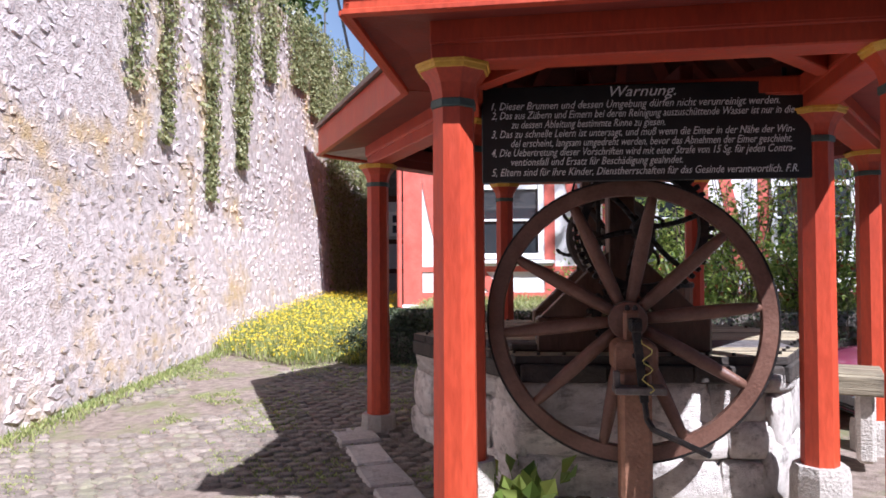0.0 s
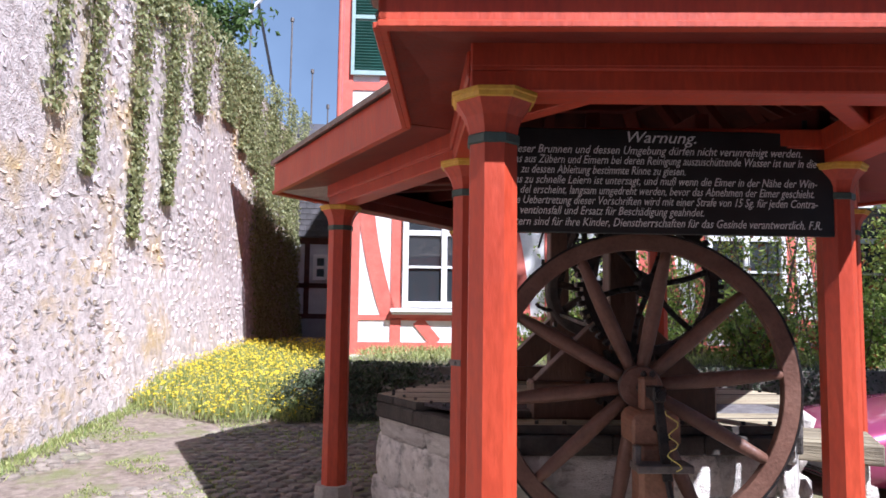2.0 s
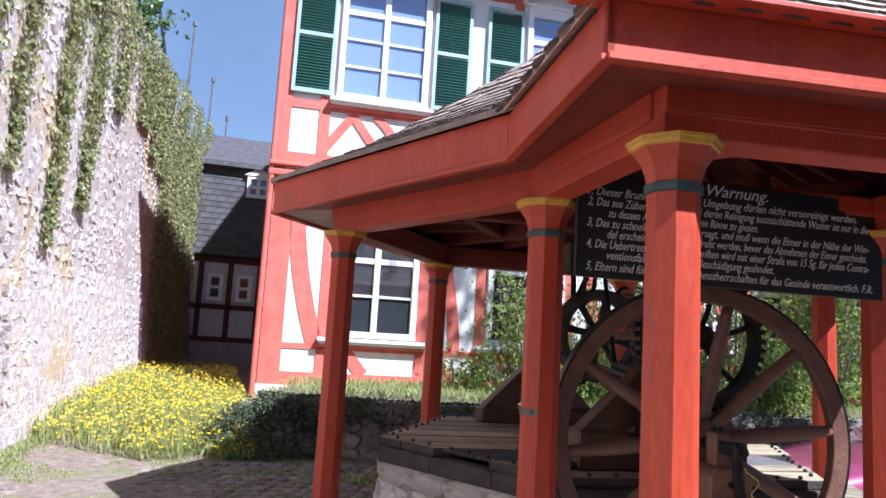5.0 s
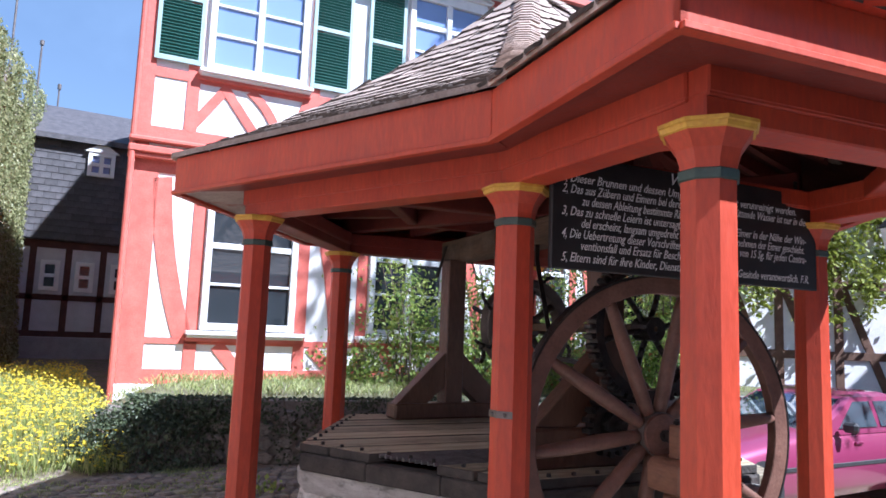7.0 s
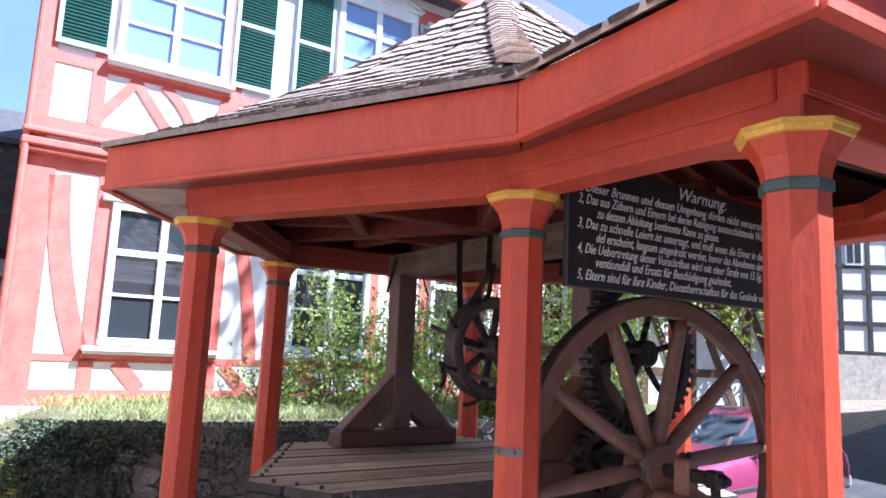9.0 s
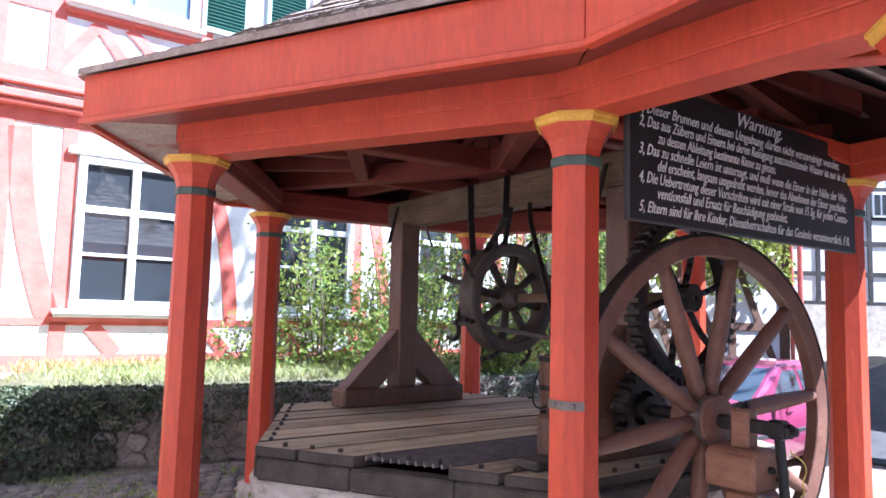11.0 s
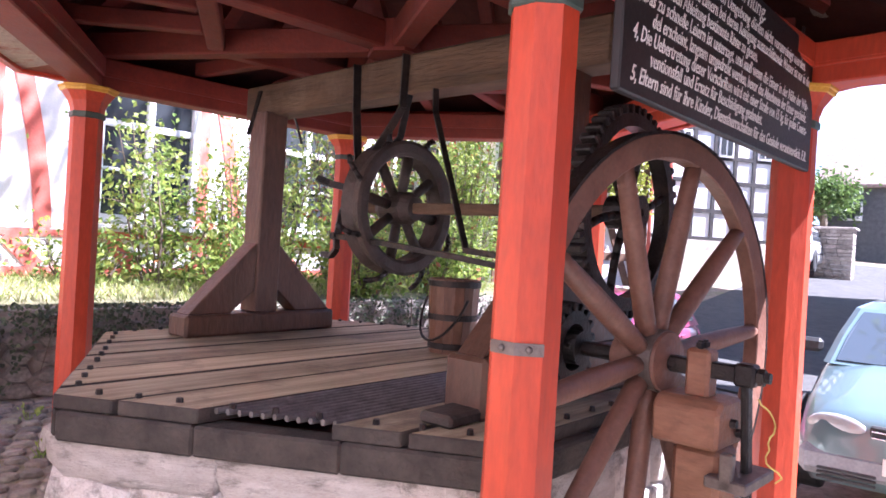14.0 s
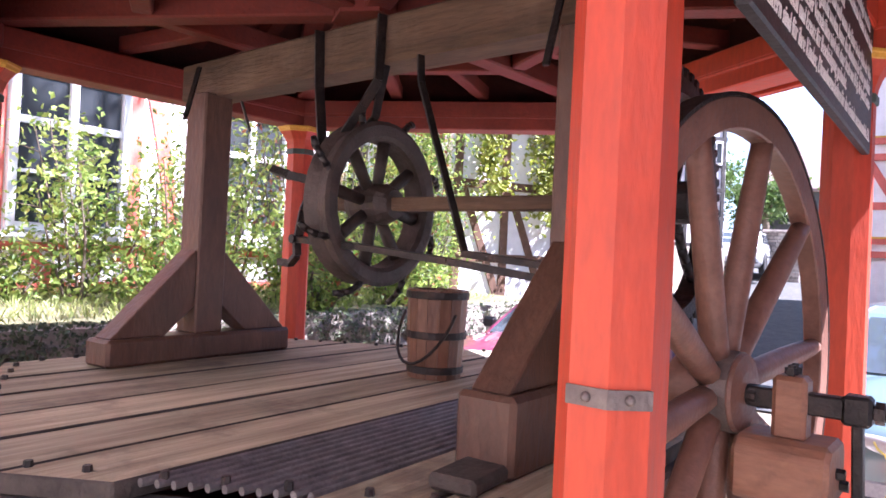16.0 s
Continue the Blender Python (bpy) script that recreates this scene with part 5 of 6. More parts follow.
grass_patch("wall_grass", "strip of green weeds along the foot of the wall", reg_strip, 4200, 0.03, 0.13, 22, lean=0.9)


def reg_yard(rr):
    while True:
        x, y = rr.uniform(-4.0, 0.3), rr.uniform(2.2, 10.3)
        if noise.noise(Vector((x * 1.3, y * 1.3, 5))) + 0.5 * noise.noise(Vector((x * 4, y * 4, 1))) > 0.18:
            return x, y, ground_z(x, y)


grass_patch("yard_grass", "sparse short grass between the yard cobbles", reg_yard, 15000, 0.012, 0.045, 23, lean=0.9)


# ---- garden bank and its low wall ----
LOW_WALL = [(-1.35, 11.15), (-0.75, 10.8), (0.3, 10.35), (3.0, 9.85), (6.5, 9.75), (11.0, 9.6)]
GARDEN_Z = 0.78


def build_garden():
    bm = B()
    top = [(x, y, GARDEN_Z - (0.25 if i == 0 else 0.0)) for i, (x, y) in enumerate(LOW_WALL)]
    back = [(-0.85, 14.1, 0.45), (-0.3, 14.0, 0.72), (0.6, 13.95, 0.8), (3.0, 13.8, 0.82), (6.5, 13.55, 0.84), (11.0, 13.3, 0.85)]
    mid = [((a[0] + b[0]) / 2, (a[1] + b[1]) / 2, (a[2] + b[2]) / 2 + 0.05) for a, b in zip(top, back)]
    left = [(-1.5, 11.3, 0.1), (-1.3, 12.7, 0.15), (-1.0, 14.1, 0.2)]
    v = [[bm.verts.new(p) for p in [l] + r] for l, r in zip(left, (top, mid, back))]
    for a, b in zip(v, v[1:]):
        for i in range(len(a) - 1):
            bm.faces.new((a[i], a[i + 1], b[i + 1], b[i]))
    m = material("garden_soil", (0.09, 0.08, 0.045), (0.17, 0.17, 0.08), 0.95, 4, 0.8, 30)
    ob = part("garden_ground", bm, m)
    tagged(ob, "raised garden bank of soil and grass before the house", "garden bed", kind="structure")
    low = new("wall_garden")
    tagged(low, "low rubble retaining wall overgrown with dark creeper", "wall", kind="structure")
    bm = B()
    lo = [(x, y - 0.06, ground_z(x, y) - 0.3) for x, y in LOW_WALL]
    hi = [(x, y, GARDEN_Z + 0.03 - (0.25 if i == 0 else 0)) for i, (x, y) in enumerate(LOW_WALL)]
    hb = [(x, y + 0.3, z) for x, y, z in hi]
    lb = [(x, y + 0.3, z) for x, y, z in lo]
    rows = [[bm.verts.new(p) for p in r] for r in (lo, hi, hb, lb)]
    for a, b in zip(rows, rows[1:]):
        for i in range(len(a) - 1):
            bm.faces.new((a[i], a[i + 1], b[i + 1], b[i]))
    core = part("core", bm, material("dark_rubble", (0.19, 0.16, 0.13), (0.33, 0.29, 0.25), 0.95, 5, 0.9, 30), low)
    rr = random.Random(5)
    ms = []
    for k in range(6):
        ve, fa = blob_stone(rr)
        me = bpy.data.meshes.new("stone")
        me.from_pydata(ve, [], fa)
        me.materials.append(material("grey_rubble_stone", (0.17, 0.145, 0.125), (0.34, 0.30, 0.26), 0.95, 6, 0.8, 40, random_tint=0.25) if k == 0 else ms[0].materials[0])
        ms.append(me)
    for (x0, y0), (x1, y1) in zip(LOW_WALL[:4], LOW_WALL[1:5]):
        L = math.hypot(x1 - x0, y1 - y0)
        n = int(L / 0.24)
        for k in range(n):
            u = (k + 0.5) / n
            x, y = x0 + (x1 - x0) * u, y0 + (y1 - y0) * u
            z = ground_z(x, y)
            while z < GARDEN_Z - 0.1 and len(low.children) < 290:
                h = rr.uniform(0.13, 0.2)
                ang = math.degrees(math.atan2(y1 - y0, x1 - x0)) - 90
                piece("stone", rr.choice(ms), low, Matrix.Translation((x, y - 0.05, z + h / 2)) @ pose(0, 0, 0, 0, 0, ang) @ Matrix.Diagonal((0.1, 0.27, h * 1.1, 1)))
                z += h
    # creeper over the low wall
    th = thing("creeper", Matrix.Translation((-1.3, 11.1, 0.1)), "dark small-leaved creeper hanging over the low garden wall", "creeper")
    quads = []
    for _ in range(5800):
        seg = rr.choices(range(5), (2.2, 3, 3.5, 3, 2))[0]
        (x0, y0), (x1, y1) = LOW_WALL[seg], LOW_WALL[seg + 1]
        u = rr.random()
        x, y = x0 + (x1 - x0) * u, y0 + (y1 - y0) * u
        d = rr.random() ** 1.6
        dens = 0.55 + 0.9 * noise.noise(Vector((x * 2.2, 0.0, 4)))
        z = GARDEN_Z + 0.07 - d * 0.8 * dens - (0.2 if seg == 0 and u < 0.5 else 0)
        n = (Vector((0, -1, 0.5)) + rand_dir(rr)).normalized()
        a = n.cross(rand_dir(rr)).normalized()
        s = rr.uniform(0.03, 0.06)
        yy = y - 0.08 - rr.random() * 0.13 + (0.3 * rr.random() if d < 0.1 else 0)
        quads.append((Vector((x + 1.3, yy - 11.1, z - 0.1)), a * s, n.cross(a) * s * 0.8, 0))
    ob = new("leaves", scatter_mesh("leaves", [HEDGE], quads))
    ob.parent = th
    ob["kind"] = "stuff"
    # rounded clump at the end of the wall
    cl = thing("cotoneaster_bush", Matrix.Translation((-0.75, 10.75, 0.05)), "low rounded dark green bush at the end of the garden wall", "bush")
    quads = []
    for _ in range(6500):
        d = rand_dir(rr)
        d.z = abs(d.z)
        r = rr.uniform(0.82, 1.05) * (1 + 0.15 * noise.noise(d * 2.5))
        p = Vector((d.x * 1.05, d.y * 0.5, d.z * 0.72)) * r
        n = (d + rand_dir(rr) * 0.8).normalized()
        a = n.cross(rand_dir(rr)).normalized()
        s = rr.uniform(0.03, 0.055)
        quads.append((p, a * s, n.cross(a) * s * 0.8, 0))
    ob = new("leaves", scatter_mesh("leaves", [HEDGE], quads))
    ob.parent = cl
    ob["kind"] = "stuff"
    for k in range(7):
        a = k * 0.9
        bm = B()
        rod(bm, (0, 0, -0.05), (0.75 * math.cos(a), 0.35 * math.sin(a), 0.5), 0.015, 5, 0.006)
        part("stem", bm, BARK, cl)
    for k in range(14):
        bm = B()
        x = 0.6 + k * 0.6
        y = 10.35 - 0.12 * (x - 0.3) if x > 0.3 else 10.8
        rod(bm, (x + 1.3, y - 0.14 - 11.1, 0.75), (x + 1.3 + rr.uniform(-0.2, 0.2), y - 0.16 - 11.1, 0.2), 0.008, 5, 0.004)
        part("stem", bm, BARK, th)


build_garden()


def reg_garden(rr):
    while True:
        x, y = rr.uniform(-1.3, 10.0), rr.uniform(10.3, 13.9)
        yl = 11.15 - 0.5 * (x + 1.35) if x < 0.3 else 10.35 - 0.12 * (x - 0.3)
        if y > yl + 0.2:
            z = 0.78 if x > -0.3 else 0.3 + 0.48 * (x + 1.3)
            return x, y, z + 0.04


grass_patch("garden_grass", "pale tall grass on the garden bank before the house", reg_garden, 11000, 0.05, 0.2, 24, lean=1.1)


def build_shrub(x, y, z, r, h, leaves, seed, red=0.04, cane=False, mat=None, size=(0.055, 0.115)):
    rr = random.Random(seed)
    th = thing("shrub", Matrix.Translation((x, y, z)), "tall light green garden shrub with many thin canes" if cane else "light green leafy garden shrub before the house", "shrub", "shrubs before the house")
    tips = []
    for k in range(16 if cane else 11):
        bm = B()
        a = rr.uniform(0, 2 * math.pi)
        rad = r * math.sqrt(rr.random())
        top = Vector((rad * math.cos(a), rad * math.sin(a), h * rr.uniform(0.55, 1.0)))
        base = Vector((top.x * 0.3, top.y * 0.3, -0.1))
        mid = base.lerp(top, 0.5) + Vector((rr.uniform(-0.1, 0.1), rr.uniform(-0.1, 0.1), 0))
        rod(bm, base, mid, 0.02, 5, 0.014)
        rod(bm, mid, top, 0.014, 5, 0.006)
        for u in (0.15, 0.35, 0.5, 0.7, 0.85, 1.0):
            q = base.lerp(mid, u * 2) if u < 0.5 else mid.lerp(top, u * 2 - 1)
            side = q + Vector((rr.uniform(-1, 1), rr.uniform(-1, 1), rr.uniform(0, 0.6))) * 0.35 * r
            rod(bm, q, side, 0.007, 4, 0.003)
            tips.append((side, 0.16 + 0.12 * rr.random()))
            tips.append((q.lerp(side, 0.5), 0.14))
        part("cane", bm, BARK, th)
    quads = []
    for _ in range(int(leaves * 1.7)):
        c, s0 = rr.choice(tips)
        p = c + Vector((rr.gauss(0, s0), rr.gauss(0, s0), rr.gauss(0, s0 * 0.8)))
        n = (Vector((0, 0, 0.6)) + rand_dir(rr)).normalized()
        a = n.cross(rand_dir(rr)).normalized()
        s = rr.uniform(*size)
        quads.append((p, a * s, n.cross(a) * s * 0.55, 1 if rr.random() < red else 0))
    ob = new("leaves", scatter_mesh("leaves", [mat or LEAF, LEAF_RED], quads))
    ob.parent = th
    ob["kind"] = "stuff"


for args in ((2.6, 12.6, 0.8, 0.55, 0.7, 500, 31, 0.0), (3.3, 12.0, 0.8, 0.75, 2.1, 1200, 32, 0.0), (4.1, 11.5, 0.8, 0.7, 1.7, 1000, 33, 0.0), (5.0, 11.9, 0.8, 0.8, 2.4, 1000, 34, 0.06, True), (6.1, 11.5, 0.8, 0.9, 2.7, 1100, 35, 0.1, True), (7.4, 11.8, 0.8, 1.0, 3.0, 1300, 36, 0.06, True), (8.8, 11.4, 0.8, 1.0, 3.1, 1500, 37, 0.02, True), (5.4, 10.5, 0.8, 0.6, 1.0, 1300, 38), (7.0, 10.6, 0.8, 0.7, 1.1, 1400, 39), (3.6, 10.8, 0.8, 0.5, 0.8, 1000, 40), (9.2, 11.4, 0.8, 1.1, 3.4, 2600, 41), (10.2, 12.8, 0.6, 1.1, 3.9, 2600, 42)):
    build_shrub(*args)


# ---- trees ----
def build_tree(x, y, z, trunk, height, crown, leaves, seed, size=(0.18, 0.32)):
    rr = random.Random(seed)
    th = thing("tree", Matrix.Translation((x, y, z)), "green broad-leaved tree with an open spring crown", "tree", "trees beyond the yard")
    bm = B()
    rod(bm, (0, 0, -0.5), (0.1, 0, height * 0.5), trunk, 10, trunk * 0.7)
    rod(bm, (0.1, 0, height * 0.5), (0.15, 0.1, height * 0.9), trunk * 0.7, 8, trunk * 0.2)
    tips = []
    for k in range(16):
        b = Vector((0.12, 0.05, height * rr.uniform(0.4, 0.8)))
        d = rand_dir(rr)
        e = b + Vector((d.x * crown * rr.uniform(0.5, 1), d.y * crown * rr.uniform(0.5, 1), abs(d.z) * height * 0.3 + 0.3))
        rod(bm, b, e, trunk * 0.25, 6, 0.03)
        tips += [e, b.lerp(e, 0.7), e + rand_dir(rr) * 0.5]
    part("trunk", bm, BARK, th)
    quads = []
    for _ in range(leaves):
        c = rr.choice(tips)
        p = c + Vector((rr.gauss(0, 0.5), rr.gauss(0, 0.5), rr.gauss(0, 0.4))) * (crown / 2.5)
        n = (Vector((0, 0, 0.5)) + rand_dir(rr)).normalized()
        a = n.cross(rand_dir(rr)).normalized()
        s = rr.uniform(*size)
        quads.append((p, a * s, n.cross(a) * s * 0.6, 0))
    ob = new("crown", scatter_mesh("crown", [TREE_LEAF], quads))
    ob.parent = th


build_tree(-6.6, 23.0, 5.0, 0.2, 6.5, 2.4, 4200, 51)
build_tree(-8.5, 17.0, 5.0, 0.2, 6.0, 2.5, 3000, 52)
# unseen tall tree, added to cast dappled shade on the house front
build_tree(10.2, 3.7, 0.0, 0.32, 19.5, 2.6, 2800, 56)
build_tree(36.0, 12.5, 2.2, 0.25, 5.0, 2.2, 3200, 53)
build_tree(37.5, 9.6, 2.2, 0.25, 3.4, 1.9, 2600, 54)
build_tree(30.0, 15.5, 2.0, 0.3, 7.0, 3.0, 3600, 55)


# ---- the dark building at the end of the lane ----
def build_slate_house():
    g = ground_z(-1, 24)
    sh = thing("slate_house", Matrix.Translation((-2.7, 24.0, 0)), "narrow dark slate-clad house with half-timbered ground floor", "house")
    W = 6.0
    bm = B()
    box(bm, (W, 5.0, 3.4), (W / 2, 2.5, 2.2))
    part("wall", bm, material("grey_white_plaster", (0.5, 0.5, 0.52), (0.62, 0.62, 0.64), 0.9, 3, 0.2), sh, "white plaster panels")
    bm = B()
    box(bm, (W + 0.04, 5.0, 1.0), (W / 2, 2.46, 0.7), bevel=0.02)
    part("base_wall", bm, material("grey_base", (0.28, 0.27, 0.27), (0.36, 0.35, 0.35), 0.9, 3, 0.3), sh)
    bm = B()
    box(bm, (W + 0.1, 5.2, 2.9), (W / 2, 2.45, 5.3))
    up = part("upper_wall", bm, SLATE, sh, "dark slate-hung upper wall")
    bm = B()
    box(bm, (0.29, 0.02, 0.2), (0, 0, 0), Matrix.Rotation(radians(-4), 3, "X"), 0.004)
    me = mesh_of("slate", bm, SLATE)
    n = 0
    for r in range(15):
        for c in range(19):
            if n < 285:
                piece("slate", me, up, Matrix.Translation((0.1 + c * 0.295 + (0.14 if r % 2 else 0), -0.17, 3.98 + r * 0.185)))
                n += 1
    bm = B()
    pr = [(-0.4, 6.65), (-0.4, 6.8), (2.4, 8.3), (5.4, 6.8), (5.4, 6.65)]
    loft(bm, [[(-0.2, y, z) for y, z in pr], [(W + 0.2, y, z) for y, z in pr]])
    part("roof", bm, SLATE, sh, "dark slate roof")
    td = lambda x0, z0, x1, z1, w: timber(x0, z0, x1, z1, w, 0.0, 0, TIMBER_DARK, sh)
    td(0, 3.75, W, 3.75, 0.22)
    td(0, 2.28, W, 2.28, 0.16)
    td(0, 1.27, W, 1.27, 0.18)
    for x in (0.45, 1.32, 2.2, 3.1, 4.0):
        td(x, 1.36, x, 3.64, 0.17)
    for x in (0.89, 1.75, 2.65):
        frame_window(x - 0.24, x + 0.24, 2.46, 3.3, 2, sh, 0.0, None, 1)
    frame_window(1.55, 2.25, 5.75, 6.45, 2, sh, -0.2, PANE_LIGHT)
    bm = B()
    pr = [(1.45, 6.45), (2.35, 6.45), (1.9, 6.75)]
    loft(bm, [[(x, -0.32, z) for x, z in pr], [(x, -0.1, z) for x, z in pr]])
    part("pediment", bm, WINDOW_WHITE, sh, "white pediment above the window")


build_slate_house()

# thin masts on the roofs against the sky
for x, y, z0, z1, r in ((-3.6, 30.0, 5.0, 13.6, 0.05), (-2.7, 30.0, 5.0, 11.4, 0.045), (-2.02, 30.0, 5.0, 9.9, 0.04), (-5.3, 30.0, 5.0, 15.0, 0.05)):
    bm = B()
    rod(bm, (0, 0, 0), (0, 0, z1 - z0), r, 8, r * 0.7)
    rod(bm, (0, 0, z1 - z0), (0, 0, z1 - z0 + 0.1), r * 1.6, 8)
    ob = part("mast", bm, IRON_GREY, m=Matrix.Translation((x, y, z0 - 4.0)) @ Matrix.Diagonal((1, 1, (z1 - z0 + 4.0) / (z1 - z0), 1)))
    tagged(ob, "thin grey metal mast rising above the roofs", "mast", "masts")
bm = B()
rod(bm, (-5.6, 30.0, 17.0), (-4.1, 30.0, 9.9), 0.06, 6)
tagged(part("stay_cable", bm, IRON), "dark slanting stay cable behind the wall", "cable")
bm = B()
rod(bm, (-7.5, 30.0, 11.2), (-4.6, 30.0, 14.9), 0.09, 6)
tagged(part("white_boom", bm, WINDOW_WHITE), "thin white slanting boom above the wall", "boom")


# ---- buildings to the east ----
def build_barn():
    W = 3.7
    b = thing("timber_barn", pose(13.4, 9.55, 0, 0, 0, 146), "white half-timbered outbuilding with dark brown braces", "outbuilding")
    # local x runs north along the facade, local y away from it (east is -y)
    bm = B()
    box(bm, (W, 0.4, 5.4), (W / 2, -0.2, 2.5))
    part("wall", bm, PLASTER, b, "white plaster infill")
    brown = material("brown_barn_timber", (0.10, 0.05, 0.03), (0.17, 0.09, 0.055), 0.75, 5, 0.3)
    def tb(x0, z0, x1, z1, w, k=0):
        bm = B()
        a, c = Vector((x0, 0.012 - 0.001 * k, z0)), Vector((x1, 0.012 - 0.001 * k, z1))
        beam_box(bm, a, c, 0.05, w, 0.004, up=(0, 0, 1) if abs(x1 - x0) > 1e-3 else (1, 0, 0))
        part("timber", bm, brown, b)
    tb(0.1, 0.0, 0.1, 5.2, 0.22)
    for z in (0.3, 1.55, 3.0, 4.4):
        tb(0.2, z, W, z, 0.17, 1)
    for i, x in enumerate((1.3, 2.5, 3.55)):
        tb(x, 0.3, x, 5.2, 0.17)
        tb(x - 1.1, 0.4, x - 0.12, 2.9, 0.16, 3)
    bm = B()
    pr = [(0.5, 5.1), (0.5, 5.25), (-3.0, 8.2), (-6.5, 5.25), (-6.5, 5.1)]
    loft(bm, [[(-0.2, y, z) for y, z in pr], [(W, y, z) for y, z in pr]])
    part("roof", bm, SLATE, b)
    bm = B()
    rod(bm, (-0.04, 0.08, 0.2), (-0.04, 0.08, 5.2), 0.045, 10)
    part("downpipe", bm, HOUSE_RED, b, "red painted downpipe")


def build_lattice_house():
    W = 5.8
    b = thing("lattice_house", pose(22.0, 8.75, 0, 0, 0, 138), "tall black and white half-timbered house on a stone base", "house")
    bm = B()
    box(bm, (W, 6, 8.0), (W / 2, -3.0, 6.0))
    part("wall", bm, PLASTER, b, "white plaster infill")
    bm = B()
    box(bm, (W + 0.1, 6, 2.0), (W / 2, -2.95, 1.2))
    part("base_wall", bm, MORTAR, b, "coursed grey stone base")
    blk = material("black_timber", (0.02, 0.018, 0.018), (0.05, 0.042, 0.04), 0.7, 5, 0.3)
    for k, x in enumerate((0.1, 0.75, 1.4, 2.1, 2.8, 3.6, 4.4, 5.1, 5.7)):
        bm = B()
        beam_box(bm, (x, 0.015, 2.2), (x, 0.015, 9.6), 0.05, 0.13, 0.004, up=(1, 0, 0))
        part("timber", bm, blk, b)
    for z in (2.25, 3.1, 4.0, 4.75, 5.6, 6.6, 7.6):
        bm = B()
        beam_box(bm, (0, 0.013, z), (W, 0.013, z), 0.05, 0.13, 0.004)
        part("timber", bm, blk, b)
    for x in (0.42, 1.75, 3.2):
        bm = B()
        box(bm, (0.5, 0.06, 0.75), (x, 0.03, 5.15), bevel=0.01)
        w = part("window", bm, WINDOW_WHITE, b)
        bm = B()
        box(bm, (0.17, 0.02, 0.6), (x - 0.11, 0.06, 5.15))
        part("pane", bm, PANE, w)
        bm = B()
        box(bm, (0.17, 0.02, 0.6), (x + 0.11, 0.06, 5.15))
        part("pane", bm, PANE, w)
    bm = B()
    pr = [(0.5, 9.6), (0.5, 9.8), (-3.0, 12.5), (-6.5, 9.8), (-6.5, 9.6)]
    loft(bm, [[(-0.3, y, z) for y, z in pr], [(W + 0.3, y, z) for y, z in pr]])
    part("roof", bm, SLATE, b)


def build_red_house():
    W = 7.0
    b = thing("red_timber_house", pose(14.0, 5.02 - W, 0, 0, 0, 90), "white house with red half-timbering and yellow lines", "house")
    bm = B()
    box(bm, (W, 7, 6.9), (W / 2, -3.5, 3.4))
    part("wall", bm, PLASTER, b, "white plaster infill")
    def tb(x0, z0, x1, z1, w, mat=HOUSE_RED, d=0.015, h=0.05):
        bm = B()
        beam_box(bm, (x0, d, z0), (x1, d, z1), h, w, 0.004, up=(0, 0, 1) if abs(x1 - x0) > 1e-3 else (1, 0, 0))
        part("timber", bm, mat, b)
    for z in (1.95, 2.2, 3.75, 4.05):
        tb(0, z, W, z, 0.12, d=0.05, h=0.12)
    for z in (2.26, 4.12):
        tb(0, z, W, z, 0.035, YELLOW, 0.06, 0.12)
    tb(W - 0.14, 2.3, W - 0.14, 6.75, 0.24)
    tb(0, 2.85, W, 2.85, 0.14, d=0.012)
    for x in (W - 1.25, W - 2.6, W - 4.0, W - 5.4):
        tb(x, 2.3, x, 6.75, 0.18, d=0.013)
        tb(x + 0.2, 2.3, x + 1.0, 3.7, 0.14, d=0.011)
    bm = B()
    pr = [(0.5, 6.7), (0.5, 6.85), (-3.5, 8.6), (-7.5, 6.85), (-7.5, 6.7)]
    loft(bm, [[(-0.3, y, z) for y, z in pr], [(W + 0.3, y, z) for y, z in pr]])
    part("roof", bm, SLATE, b)


def build_vine():
    """Climber hanging over the outbuilding's upper wall."""
    rr = random.Random(77)
    v = thing("climbing_vine", pose(13.4, 9.55, 0, 0, 0, 146), "yellow-green climber hanging over the outbuilding wall", "climbing plant")
    stems = []
    for k in range(9):
        x = 0.25 + 0.38 * k
        bm = B()
        p = Vector((x, 0.08, 4.9))
        low = 2.35 + rr.uniform(0, 0.7)
        while p.z > low:
            q = p + Vector((rr.uniform(-0.12, 0.12), rr.uniform(-0.02, 0.05), -0.22))
            q.y = max(0.07, q.y)
            rod(bm, p, q, 0.008, 5)
            stems.append(q)
            p = q
        part("stem", bm, BARK, v)
    quads = []
    for _ in range(3600):
        c = rr.choice(stems)
        p = c + Vector((rr.gauss(0, 0.16), abs(rr.gauss(0.05, 0.12)), rr.gauss(0, 0.12)))
        n = (Vector((0, 0.6, 0.5)) + rand_dir(rr)).normalized()
        a = n.cross(rand_dir(rr)).normalized()
        s = rr.uniform(0.07, 0.15)
        quads.append((p, a * s, n.cross(a) * s * 0.7, 0))
    ob = new("leaves", scatter_mesh("leaves", [leaf_material("vine_leaf", (0.20, 0.24, 0.03), (0.34, 0.36, 0.06))], quads))
    ob.parent = v
    ob["kind"] = "stuff"


build_barn()
build_vine()
build_lattice_house()
build_red_house()


